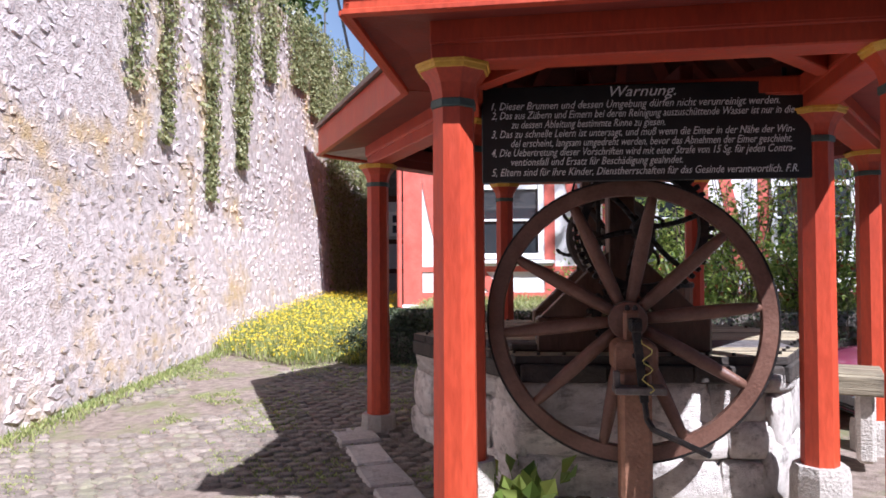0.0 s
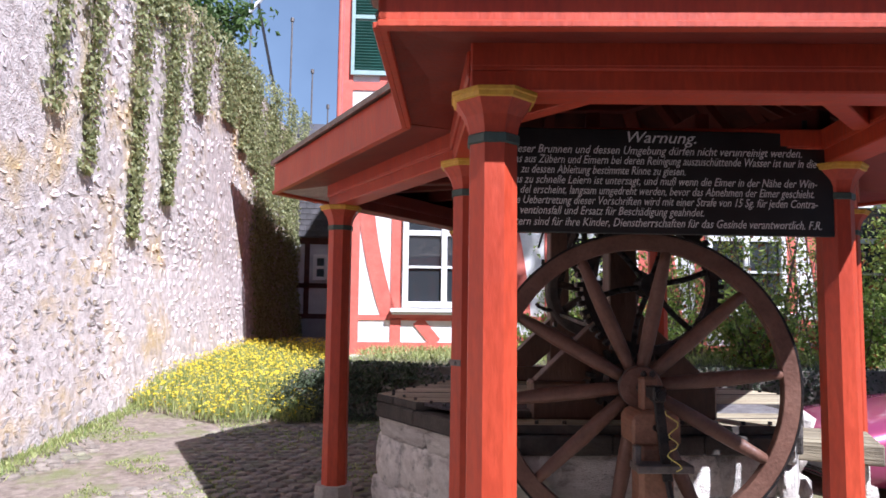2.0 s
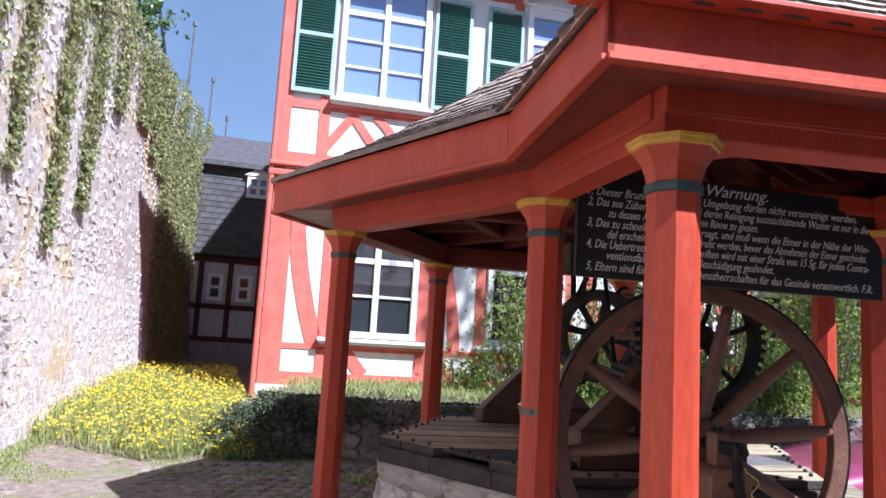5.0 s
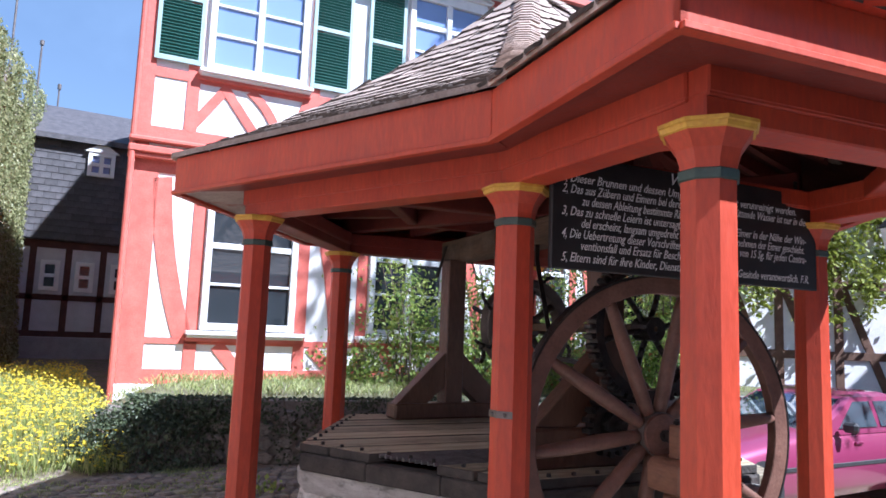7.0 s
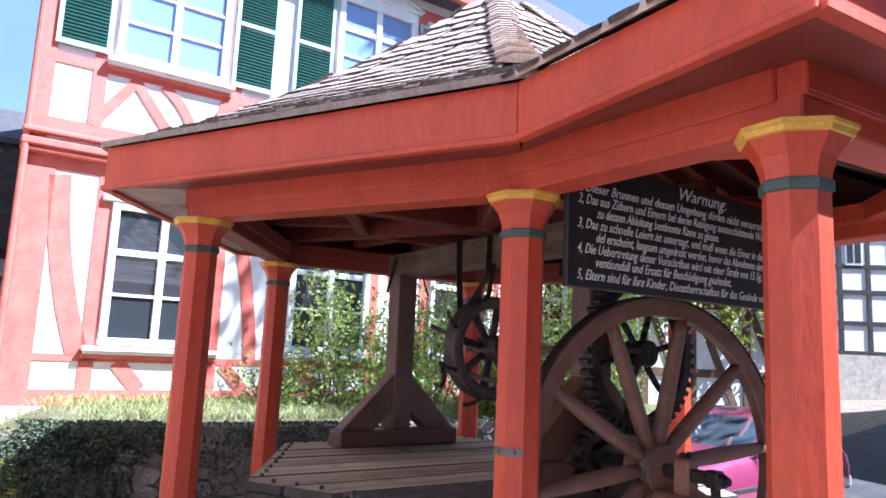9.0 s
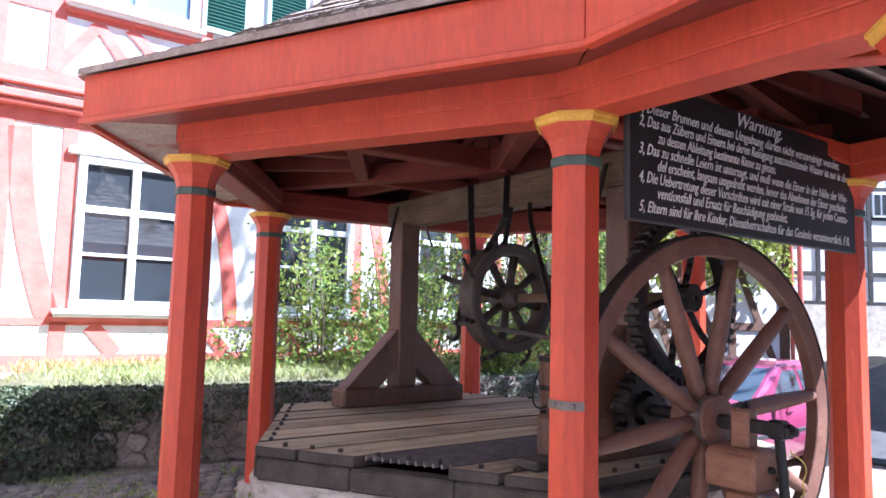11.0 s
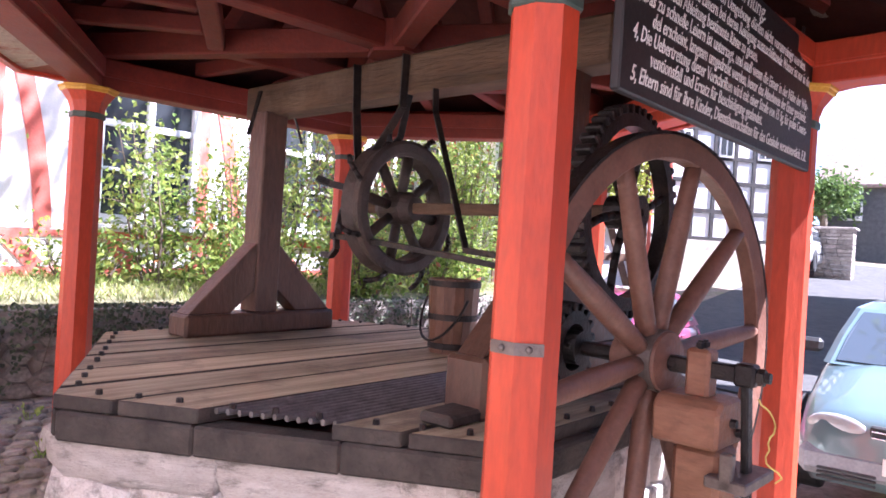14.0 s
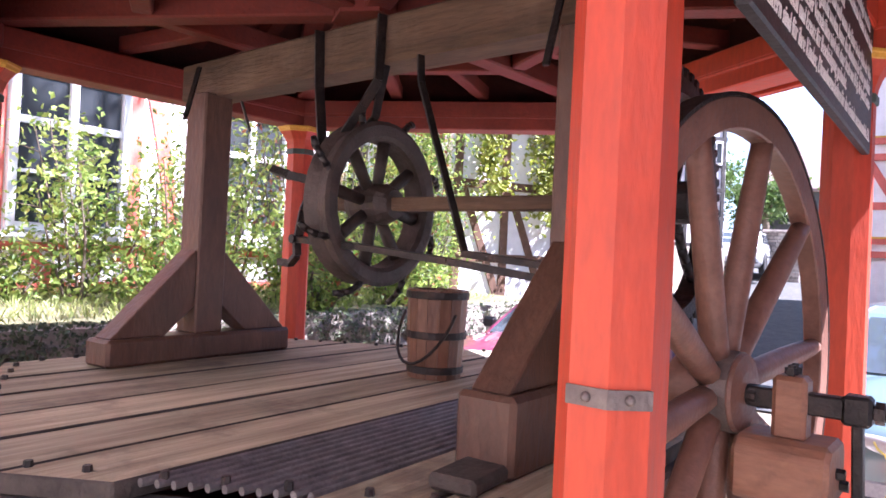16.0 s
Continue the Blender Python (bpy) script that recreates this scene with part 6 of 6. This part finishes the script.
def build_far_house():
    b = thing("far_house", pose(40.0, 4.0, 0, 0, 0, 90), "distant house with a pale tiled roof and dark walls", "house")
    bm = B()
    box(bm, (6.0, 6, 6), (3.0, -3, 3.0))
    part("wall", bm, material("dark_cladding", (0.06, 0.06, 0.065), (0.1, 0.1, 0.105), 0.7), b)
    bm = B()
    pr = [(0.4, 5.8), (0.4, 5.95), (-3.0, 9.0), (-6.4, 5.95), (-6.4, 5.8)]
    loft(bm, [[(-0.3, y, z) for y, z in pr], [(6.3, y, z) for y, z in pr]])
    part("roof", bm, material("pale_tile", (0.24, 0.155, 0.14), (0.36, 0.26, 0.235), 0.9, 8, 0.4), b)
    bm = B()
    box(bm, (1.0, 0.08, 1.0), (4.7, 0.02, 4.6), bevel=0.02)
    w = part("window", bm, WINDOW_WHITE, b)
    bm = B()
    box(bm, (0.8, 0.03, 0.8), (4.7, 0.06, 4.6))
    part("pane", bm, PANE, w)


build_far_house()


PILLAR_STONE = material("grey_coursed_stone", (0.17, 0.145, 0.125), (0.34, 0.295, 0.26), 0.95, 6, 0.7, 40, random_tint=0.25)


def build_pillar():
    p = thing("stone_pillar", Matrix.Translation((25.0, 7.35, 1.2)), "coursed grey stone gate pillar with a cap", "pillar")
    rr = random.Random(7)
    z = 0.0
    while z < 1.65:
        h = rr.uniform(0.09, 0.16)
        x = -0.55
        while x < 0.5:
            w = min(rr.uniform(0.2, 0.5), 0.55 - x)
            bm = B()
            box(bm, (0.8 + rr.uniform(-0.03, 0.03), w - 0.012, h - 0.012), (0, x + w / 2, z + h / 2), bevel=0.012)
            part("stone", bm, PILLAR_STONE, p)
            x += w
        z += h
    bm = B()
    box(bm, (1.0, 1.25, 0.09), (0, 0, z + 0.04), bevel=0.02)
    part("cap_stone", bm, PILLAR_STONE, p)


build_pillar()


# street lantern on a red bracket post
def build_lantern():
    l = thing("street_lantern", Matrix.Translation((9.6, 7.76, ground_z(9.6, 7.76))), "old street lantern with glass panes on a red post", "street lamp")
    bm = B()
    rod(bm, (0, 0, 0), (0, 0, 3.3), 0.05, 10, 0.04)
    part("pole", bm, HOUSE_RED, l)
    bm = B()
    loft(bm, [ngon(0.09, 6, 3.36), ngon(0.16, 6, 3.75)])
    part("glass", bm, glass_material("lantern_glass", (0.6, 0.62, 0.62), 0.1), l)
    bm = B()
    loft(bm, [ngon(0.19, 6, 3.76), ngon(0.12, 6, 3.86), ngon(0.03, 6, 3.95)])
    part("lantern_roof", bm, IRON, l)
    bm = B()
    loft(bm, [ngon(0.04, 6, 3.28), ngon(0.1, 6, 3.36)])
    part("lantern_base", bm, IRON, l)


build_lantern()


# ---- cars ----
def car_paint(name, c):
    m = bpy.data.materials.new(name)
    m.use_nodes = True
    n, l = m.node_tree.nodes, m.node_tree.links
    bs = n["Principled BSDF"]
    nz = n.new("ShaderNodeTexNoise")
    nz.inputs["Scale"].default_value, nz.inputs["Detail"].default_value = 3, 6
    mx = n.new("ShaderNodeMix")
    mx.data_type = "RGBA"
    mx.inputs["A"].default_value = (*c, 1)
    mx.inputs["B"].default_value = (*[0.8 * k + 0.04 for k in c], 1)
    l.new(nz.outputs["Fac"], mx.inputs["Factor"])
    l.new(mx.outputs["Result"], bs.inputs["Base Color"])
    bs.inputs["Metallic"].default_value = 0.35
    bs.inputs["Roughness"].default_value = 0.35
    bs.inputs["Coat Weight"].default_value = 0.9
    bs.inputs["Coat Roughness"].default_value = 0.05
    return m


TYRE = material("tyre_rubber", (0.015, 0.015, 0.016), (0.03, 0.03, 0.03), 0.8, 10, 0.2)
ALLOY = material("alloy_rim", (0.55, 0.55, 0.56), (0.66, 0.66, 0.67), 0.35, 10, 0.05, metal=0.8)
BLACK_TRIM = material("black_trim", (0.02, 0.02, 0.022), (0.04, 0.04, 0.042), 0.6, 10, 0.05)
CAR_GLASS = glass_material("car_glass", (0.06, 0.075, 0.09))
CHROME = material("bright_trim", (0.6, 0.6, 0.62), (0.7, 0.7, 0.72), 0.25, 10, 0.0, metal=1.0)
LIGHT_GLASS = glass_material("headlight_glass", (0.36, 0.37, 0.37), 0.12)
GREY_BUMPER = material("grey_bumper", (0.22, 0.23, 0.25), (0.3, 0.31, 0.33), 0.6, 6, 0.05)


def build_car(x, y, yaw, paint, label, bumper, L=4.1, z0=None, cab=0.0):
    """A family car, its nose at the origin looking along -x."""
    if z0 is None:
        z0 = ground_z(x, y)
    c = thing("car", pose(x, y, z0, 0, 0, yaw), label, "car", "parked cars")
    k = L / 4.1
    bm = B()
    rings = []
    for sx, w, lo, hi in ((0.0, 0.60, 0.34, 0.56), (0.05, 0.70, 0.24, 0.66), (0.2, 0.77, 0.2, 0.71), (0.5, 0.81, 0.19, 0.78), (1.0, 0.83, 0.18, 0.86), (1.35, 0.84, 0.18, 0.93), (2.2, 0.845, 0.18, 0.95), (3.1, 0.84, 0.19, 0.96), (3.7, 0.81, 0.21, 0.96), (4.02, 0.76, 0.26, 0.88), (4.1, 0.66, 0.36, 0.74)):
        ring = []
        for yy, z in ((-0.88, lo), (-1.0, lo + 0.14), (-1.0, (lo + hi) / 2 + 0.06), (-0.96, hi - 0.1), (-0.88, hi - 0.02), (-0.5, hi + 0.02), (0, hi + 0.03), (0.5, hi + 0.02), (0.88, hi - 0.02), (0.96, hi - 0.1), (1.0, (lo + hi) / 2 + 0.06), (1.0, lo + 0.14), (0.88, lo)):
            ring.append((sx * k, yy * w, z))
        rings.append(ring)
    loft(bm, rings)
    part("body", bm, paint, c, smooth=True)
    # cabin
    lev = [(z, a + cab, e, w) for z, a, e, w in ((0.90, 1.2, 3.85, 0.79), (1.12, 1.58, 3.66, 0.735), (1.33, 1.97, 3.4, 0.655), (1.385, 2.2, 3.2, 0.56), (1.40, 2.5, 2.95, 0.4))]
    bm = B()
    loft(bm, [[(a * k, -w * 0.93, z), (a * k + 0.08, -w, z), (b * k - 0.08, -w, z), (b * k, -w * 0.9, z), (b * k, w * 0.9, z), (b * k - 0.08, w, z), (a * k + 0.08, w, z), (a * k, w * 0.93, z)] for z, a, b, w in lev])
    part("cabin", bm, paint, c, smooth=False)
    def at(u, t):
        """Front x, rear x and half width of the cabin at level height u from 0 to 2."""
        i = min(1, int(u))
        f = u - i
        p, q = lev[i], lev[i + 1]
        return [p[j] + (q[j] - p[j]) * f for j in range(4)]
    def pane(name, pts, mat=CAR_GLASS, thick=Vector((0, 0, 0.004)), parent=None):
        bm = B()
        loft(bm, [[Vector(p) for p in pts], [Vector(p) + thick for p in pts]])
        return part(name, bm, mat, parent or c)
    l0, l1 = at(0.12, 0), at(1.85, 0)
    lm = at(1.0, 0)
    pane("windscreen", [((l0[1]) * k - 0.006, -l0[3] * 0.88, l0[0]), ((l0[1]) * k - 0.006, l0[3] * 0.88, l0[0]), (lm[1] * k - 0.008, lm[3] * 0.88, lm[0]), (l1[1] * k - 0.006, l1[3] * 0.87, l1[0]), (l1[1] * k - 0.006, -l1[3] * 0.87, l1[0]), (lm[1] * k - 0.008, -lm[3] * 0.88, lm[0])], thick=Vector((-0.006, 0, 0.006)))
    pane("rear_window", [((l0[2]) * k + 0.006, -l0[3] * 0.8, l0[0] + 0.03), ((l0[2]) * k + 0.006, l0[3] * 0.8, l0[0] + 0.03), (l1[2] * k + 0.006, l1[3] * 0.78, l1[0]), (l1[2] * k + 0.006, -l1[3] * 0.78, l1[0])], thick=Vector((0.006, 0, 0.004)))
    for s in (-1, 1):
        for xa, xb in ((1.72 + cab, 2.5 + cab * 0.6), (2.58 + cab * 0.6, 3.2), (3.27, 3.6)):
            b0, b1 = at(0.2, 0), at(1.75, 0)
            fa = xa if xa > 2.3 else 1.62 + cab
            ta = max(xa, 2.02 + cab)
            tb = min(xb, 3.3) if xb > 3.3 else xb
            pane("side_window", [(fa * k, s * (b0[3] + 0.004), b0[0] + 0.03), (xb * k, s * (b0[3] + 0.004), b0[0] + 0.03), (tb * k, s * (b1[3] + 0.004), b1[0]), (ta * k, s * (b1[3] + 0.004), b1[0])], thick=Vector((0, s * 0.006, 0.001)))
        bm = B()
        box(bm, (0.1, 0.18, 0.12), ((1.62 + cab) * k, s * 0.93, 1.0), bevel=0.03)
        part("mirror", bm, BLACK_TRIM, c)
        bm = B()
        box(bm, (2.6 * k, 0.02, 0.05), (2.1 * k, s * 0.845, 0.56), bevel=0.006)
        part("side_strip", bm, BLACK_TRIM, c)
        for hx in (2.35, 3.1):
            bm = B()
            box(bm, (0.16, 0.03, 0.035), (hx * k, s * 0.835, 0.8), bevel=0.008)
            part("door_handle", bm, paint, c)
    bm = B()
    box(bm, (0.16, 1.5, 0.2), (0.07, 0, 0.38), bevel=0.05)
    fb = part("front_bumper", bm, bumper, c)
    for dy in (-0.45, 0.0, 0.45):
        for dz in (-0.03, 0.0, 0.03):
            bm = B()
            box(bm, (0.02, 0.34, 0.016), (-0.012, dy, 0.31 + dz), bevel=0.003)
            part("vent_bar", bm, BLACK_TRIM, fb)
    bm = B()
    box(bm, (0.02, 0.5, 0.11), (-0.018, 0, 0.42), bevel=0.004)
    part("number_plate", bm, WINDOW_WHITE, c, "white number plate")
    bm = B()
    box(bm, (0.012, 0.4, 0.05), (-0.026, 0, 0.42))
    part("plate_bar", bm, BLACK_TRIM, c)
    bm = B()
    box(bm, (0.04, 0.66, 0.11), (0.025, 0, 0.61), bevel=0.01)
    part("grille", bm, BLACK_TRIM, c)
    for z in (0.59, 0.63):
        bm = B()
        box(bm, (0.02, 0.64, 0.012), (0.002, 0, z), bevel=0.003)
        part("grille_bar", bm, CHROME, c)
    for s in (-1, 1):
        bm = B()
        bmesh.ops.create_uvsphere(bm, u_segments=20, v_segments=12, radius=1.0)
        bmesh.ops.transform(bm, matrix=Matrix.Translation((0.075, s * 0.53, 0.615)) @ Matrix.Rotation(radians(-14 * s), 4, "Z") @ Matrix.Diagonal((0.045, 0.19, 0.08, 1)), verts=bm.verts)
        part("headlight", bm, LIGHT_GLASS, c, "clear oval headlight", smooth=True)
        bm = B()
        box(bm, (0.05, 0.26, 0.14), (4.08 * k, s * 0.56, 0.72), bevel=0.02)
        part("tail_light", bm, material("tail_red", (0.35, 0.02, 0.02), (0.45, 0.03, 0.03), 0.3), c)
    bm = B()
    box(bm, (0.16, 1.5, 0.22), (4.06 * k, 0, 0.42), bevel=0.05)
    part("rear_bumper", bm, bumper, c)
    for wx in (0.78, 3.3):
        for s in (-1, 1):
            bm = B()
            lathe_y(bm, [(0.2, -0.09), (0.29, -0.095), (0.305, -0.07), (0.305, 0.07), (0.29, 0.095), (0.2, 0.09)], 32)
            w = part("wheel", bm, TYRE, c, "black tyre", m=Matrix.Translation((wx * k, s * 0.765, 0.305)))
            bm = B()
            lathe_y(bm, [(0.19, s * 0.06), (0.205, s * 0.075), (0.205, -0.06), (0.19, -0.06)], 28)
            rim = part("rim", bm, ALLOY, w)
            bm = B()
            rod(bm, (0, s * 0.05, 0), (0, s * 0.072, 0), 0.05, 14)
            part("hub_cap", bm, ALLOY, w)
            bm = B()
            box(bm, (0.022, 0.02, 0.16), (0, s * 0.062, 0.12), bevel=0.004)
            me = mesh_of("rim_spoke", bm, ALLOY)
            for i in range(14):
                piece("rim_spoke", me, w, pose(0, 0, 0, 0, 360 * i / 14, 0))
            bm = B()
            lathe_y(bm, [(0.0005, -0.004), (0.36, -0.004), (0.36, 0.004), (0.0005, 0.004)], 28)
            part("wheel_arch", bm, BLACK_TRIM, c, m=Matrix.Translation((wx * k, s * 0.838, 0.33)))
    return c


build_car(3.6, 3.95, 0.0, car_paint("teal_paint", (0.15, 0.235, 0.25)), "teal hatchback parked nose towards the well house", GREY_BUMPER, 3.9, -0.08)
build_car(4.0, 7.62, 0.0, car_paint("magenta_paint", (0.34, 0.035, 0.12)), "magenta saloon parked beside the well house", GREY_BUMPER, 4.85, -0.23, 0.45)
build_car(26.6, 8.5, 180.0, car_paint("white_paint", (0.62, 0.63, 0.65)), "white car parked far off before a gate", GREY_BUMPER, 4.2)
build_car(12.4, 0.8, 90.0, car_paint("bright_red_paint", (0.5, 0.02, 0.03)), "bright red car parked by the red timber house", BLACK_TRIM, 3.8)


# ---- gutter trough, paving and small plants ----
def build_trough():
    t = thing("stone_trough", P @ pose(1.6, -0.4, 0, 0, 0, -20), "weathered plank bench and trough beside the well", "trough")
    bm = B()
    box(bm, (0.9, 0.5, 0.06), (0.1, 0, 0.62), bevel=0.012)
    part("board", bm, WOOD_WEATHERED, t)
    bm = B()
    box(bm, (0.95, 0.06, 0.16), (0.1, -0.26, 0.55), bevel=0.012)
    part("side_board", bm, WOOD_WEATHERED, t)
    for x in (-0.2, 0.42):
        bm = B()
        box(bm, (0.14, 0.4, 0.68), (x, 0, 0.25), bevel=0.03)
        part("support", bm, STONE_PALE, t)


build_trough()


def build_slabs():
    rr = random.Random(12)
    pv = new("pavement")
    tagged(pv, "uneven pale stone slabs round the foot of the well house", "pavement", kind="structure")
    inv = P
    ring = [(POST_A[0] - 0.25, POST_A[1] - 0.3), (POST_C[0] - 0.35, POST_C[1] - 0.2), (POST_B[0] - 0.3, POST_B[1])]
    for a, b in zip(ring, ring[1:]):
        L = math.dist(a, b)
        n = max(2, int(L / 0.6))
        for k in range(n):
            u = (k + 0.5) / n
            x, y = a[0] + (b[0] - a[0]) * u, a[1] + (b[1] - a[1]) * u
            w = inv @ Vector((x, y, 0))
            bm = B()
            box(bm, (L / n - 0.03, rr.uniform(0.32, 0.4), 0.14), bevel=0.02)
            part("slab", bm, STONE_PALE, pv, m=Matrix.Translation((w.x, w.y, ground_z(w.x, w.y) - 0.035)) @ pose(0, 0, 0, rr.uniform(-2, 2), rr.uniform(-2, 2), math.degrees(math.atan2(b[1] - a[1], b[0] - a[0])) - 8))
    for k in range(10):
        x, y = rr.uniform(-1.0, 1.4), rr.uniform(-3.6, -2.5)
        w = inv @ Vector((x, y, 0))
        bm = B()
        ve = [(0.24 * math.cos(a) * rr.uniform(0.8, 1.2), 0.2 * math.sin(a) * rr.uniform(0.8, 1.2)) for a in [2 * math.pi * j / 7 for j in range(7)]]
        loft(bm, [[(p, q, -0.1) for p, q in ve], [(p, q, 0.02) for p, q in ve], [(p * 0.9, q * 0.9, 0.035) for p, q in ve]])
        part("slab", bm, STONE_PALE, pv, m=Matrix.Translation((w.x, w.y, ground_z(w.x, w.y))))
    return pv


build_slabs()


def build_weeds(x, y, seed, n=26, s=0.12, h=0.3):
    rr = random.Random(seed)
    th = thing("weed", Matrix.Translation((x, y, ground_z(x, y))), "broad-leaved green weed at the foot of the post", "weed", "weeds by the posts")
    quads = []
    for _ in range(n):
        d = rand_dir(rr)
        d.z = abs(d.z) * 0.8 + 0.2
        p = d * h * rr.uniform(0.3, 1)
        a = (d + Vector((0, 0, 0.3))).normalized()
        n2 = a.cross(rand_dir(rr)).normalized()
        k = s * rr.uniform(0.5, 1.1)
        quads.append((p, a * k, n2 * k * 0.75, 0))
    ob = new("leaves", scatter_mesh("leaves", [LEAF], quads))
    ob.parent = th
    for _ in range(6):
        bm = B()
        d = rand_dir(rr)
        rod(bm, (0, 0, -0.02), (d.x * h * 0.5, d.y * h * 0.5, h * 0.6), 0.004, 4, 0.002)
        part("stem", bm, LEAF, th)


wa = P @ Vector((POST_A[0] + 0.35, POST_A[1] + 0.15, 0))
build_weeds(wa.x, wa.y, 61, 30, 0.14, 0.34)
build_weeds(0.54, 4.85, 64, 44, 0.19, 0.48)
wd = P @ Vector((POST_D[0] + 0.4, POST_D[1] - 0.2, 0))
build_weeds(wd.x, wd.y, 62, 14, 0.07, 0.2)
we = P @ Vector((POST_E[0] - 0.7, POST_E[1] + 0.1, 0))
build_weeds(we.x, we.y, 63, 18, 0.08, 0.22)
for k, (x, y) in enumerate(((0.75, 9.55), (0.25, 9.15), (0.5, 8.75), (1.2, 9.7))):
    build_weeds(x, y, 70 + k, 12, 0.06, 0.14)


# ---- stones of the tall wall and cobbles of the yard ----
def build_wall_stones():
    rr = random.Random(17)
    shapes = [blob_stone(rr) for _ in range(14)]
    meshes = []
    for ve, fa in shapes:
        me = bpy.data.meshes.new("stone")
        me.from_pydata(ve, [], fa)
        me.materials.append(RUBBLE)
        meshes.append(me)
    verts, faces = [], []
    made = 0
    z = -0.2
    while z < WALL_TOP - 0.05:
        h = rr.uniform(0.07, 0.2)
        y = 1.0 + rr.random() * 0.3
        while y < 26.0:
            w = rr.uniform(0.1, 0.4)
            if rr.random() < 0.9:
                zz = z + h / 2 + rr.uniform(-0.03, 0.03)
                x = wall_x(y) + wall_bat(zz) - 0.004 + rr.uniform(-0.012, 0.008)
                m = Matrix.Translation((x, y + w / 2, zz)) @ Matrix.Rotation(rr.uniform(-0.25, 0.25), 4, "X") @ Matrix.Diagonal((rr.uniform(0.03, 0.055), w * 1.1, h * rr.uniform(0.95, 1.15), 1))
                i = rr.randrange(len(shapes))
                if made < 295 and 7.5 < y < 10.5 and z < 2.6:
                    piece("stone", meshes[i], wall_west, m)
                    made += 1
                else:
                    b = len(verts)
                    verts.extend([tuple(m @ Vector(p)) for p in shapes[i][0]])
                    faces.extend([tuple(b + q for q in f) for f in shapes[i][1]])
            y += w
        z += h
    me = bpy.data.meshes.new("stones")
    me.from_pydata(verts, [], faces)
    me.materials.append(RUBBLE)
    ob = new("stones", me)
    ob.parent = wall_west
    ob["kind"] = "stuff"


build_wall_stones()


def build_cobbles():
    rr = random.Random(19)
    cm = material("yard_cobble", (0.16, 0.13, 0.105), (0.31, 0.26, 0.215), 0.9, 8, 0.6, 50, random_tint=0.22, stain=(0.16, 0.19, 0.07), stain_scale=2.0, stain_amount=0.45)
    shapes, meshes = [], []
    for _ in range(8):
        n = 7
        ang = [2 * math.pi * (i + rr.uniform(-0.2, 0.2)) / n for i in range(n)]
        rad = [rr.uniform(0.44, 0.54) for _ in range(n)]
        ve = [(r * math.cos(a), r * math.sin(a), -0.5) for a, r in zip(ang, rad)] + [(r * 0.94 * math.cos(a), r * 0.94 * math.sin(a), 0.15) for a, r in zip(ang, rad)] + [(r * 0.7 * math.cos(a), r * 0.7 * math.sin(a), 0.42) for a, r in zip(ang, rad)]
        fa = [(lo + i, lo + (i + 1) % n, lo + n + (i + 1) % n, lo + n + i) for lo in (0, n) for i in range(n)] + [tuple(2 * n + i for i in range(n))]
        shapes.append((ve, fa))
        me = bpy.data.meshes.new("cobble")
        me.from_pydata(ve, [], fa)
        me.materials.append(cm)
        meshes.append(me)
    yard = new("cobbled_yard")
    tagged(yard, "worn cobble paving with grass in its joints", "paving", kind="structure")
    verts, faces = [], []
    made = 0
    y = 3.05
    row = 0
    while y < 10.1:
        x = -4.2 + (0.09 if row % 2 else 0)
        while x < 1.5:
            px, py = x + rr.uniform(-0.02, 0.02), y + rr.uniform(-0.015, 0.015)
            keep = (px > -1.0 and py > 7.6) or noise.noise(Vector((px * 0.5, py * 0.5, 2))) + 0.25 * (8.5 - py) / 3 > -0.15 and px > wall_x(py) + 0.5
            if keep:
                s = rr.uniform(0.14, 0.18)
                m = Matrix.Translation((px, py, ground_z(px, py) - 0.004 + rr.uniform(-0.006, 0.006))) @ Matrix.Rotation(rr.uniform(-0.3, 0.3), 4, "Z") @ Matrix.Diagonal((s * 1.1, s * 0.88, 0.06, 1))
                i = rr.randrange(8)
                if made < 295 and -2.2 < px < -0.2 and 4.2 < py < 7.2:
                    piece("cobble", meshes[i], yard, m)
                    made += 1
                else:
                    b = len(verts)
                    verts.extend([tuple(m @ Vector(p)) for p in shapes[i][0]])
                    faces.extend([tuple(b + q for q in f) for f in shapes[i][1]])
            x += 0.165
        y += 0.14
        row += 1
    me = bpy.data.meshes.new("cobbles")
    me.from_pydata(verts, [], faces)
    me.materials.append(cm)
    ob = new("cobbles", me)
    ob.parent = yard
    ob["kind"] = "stuff"


build_cobbles()
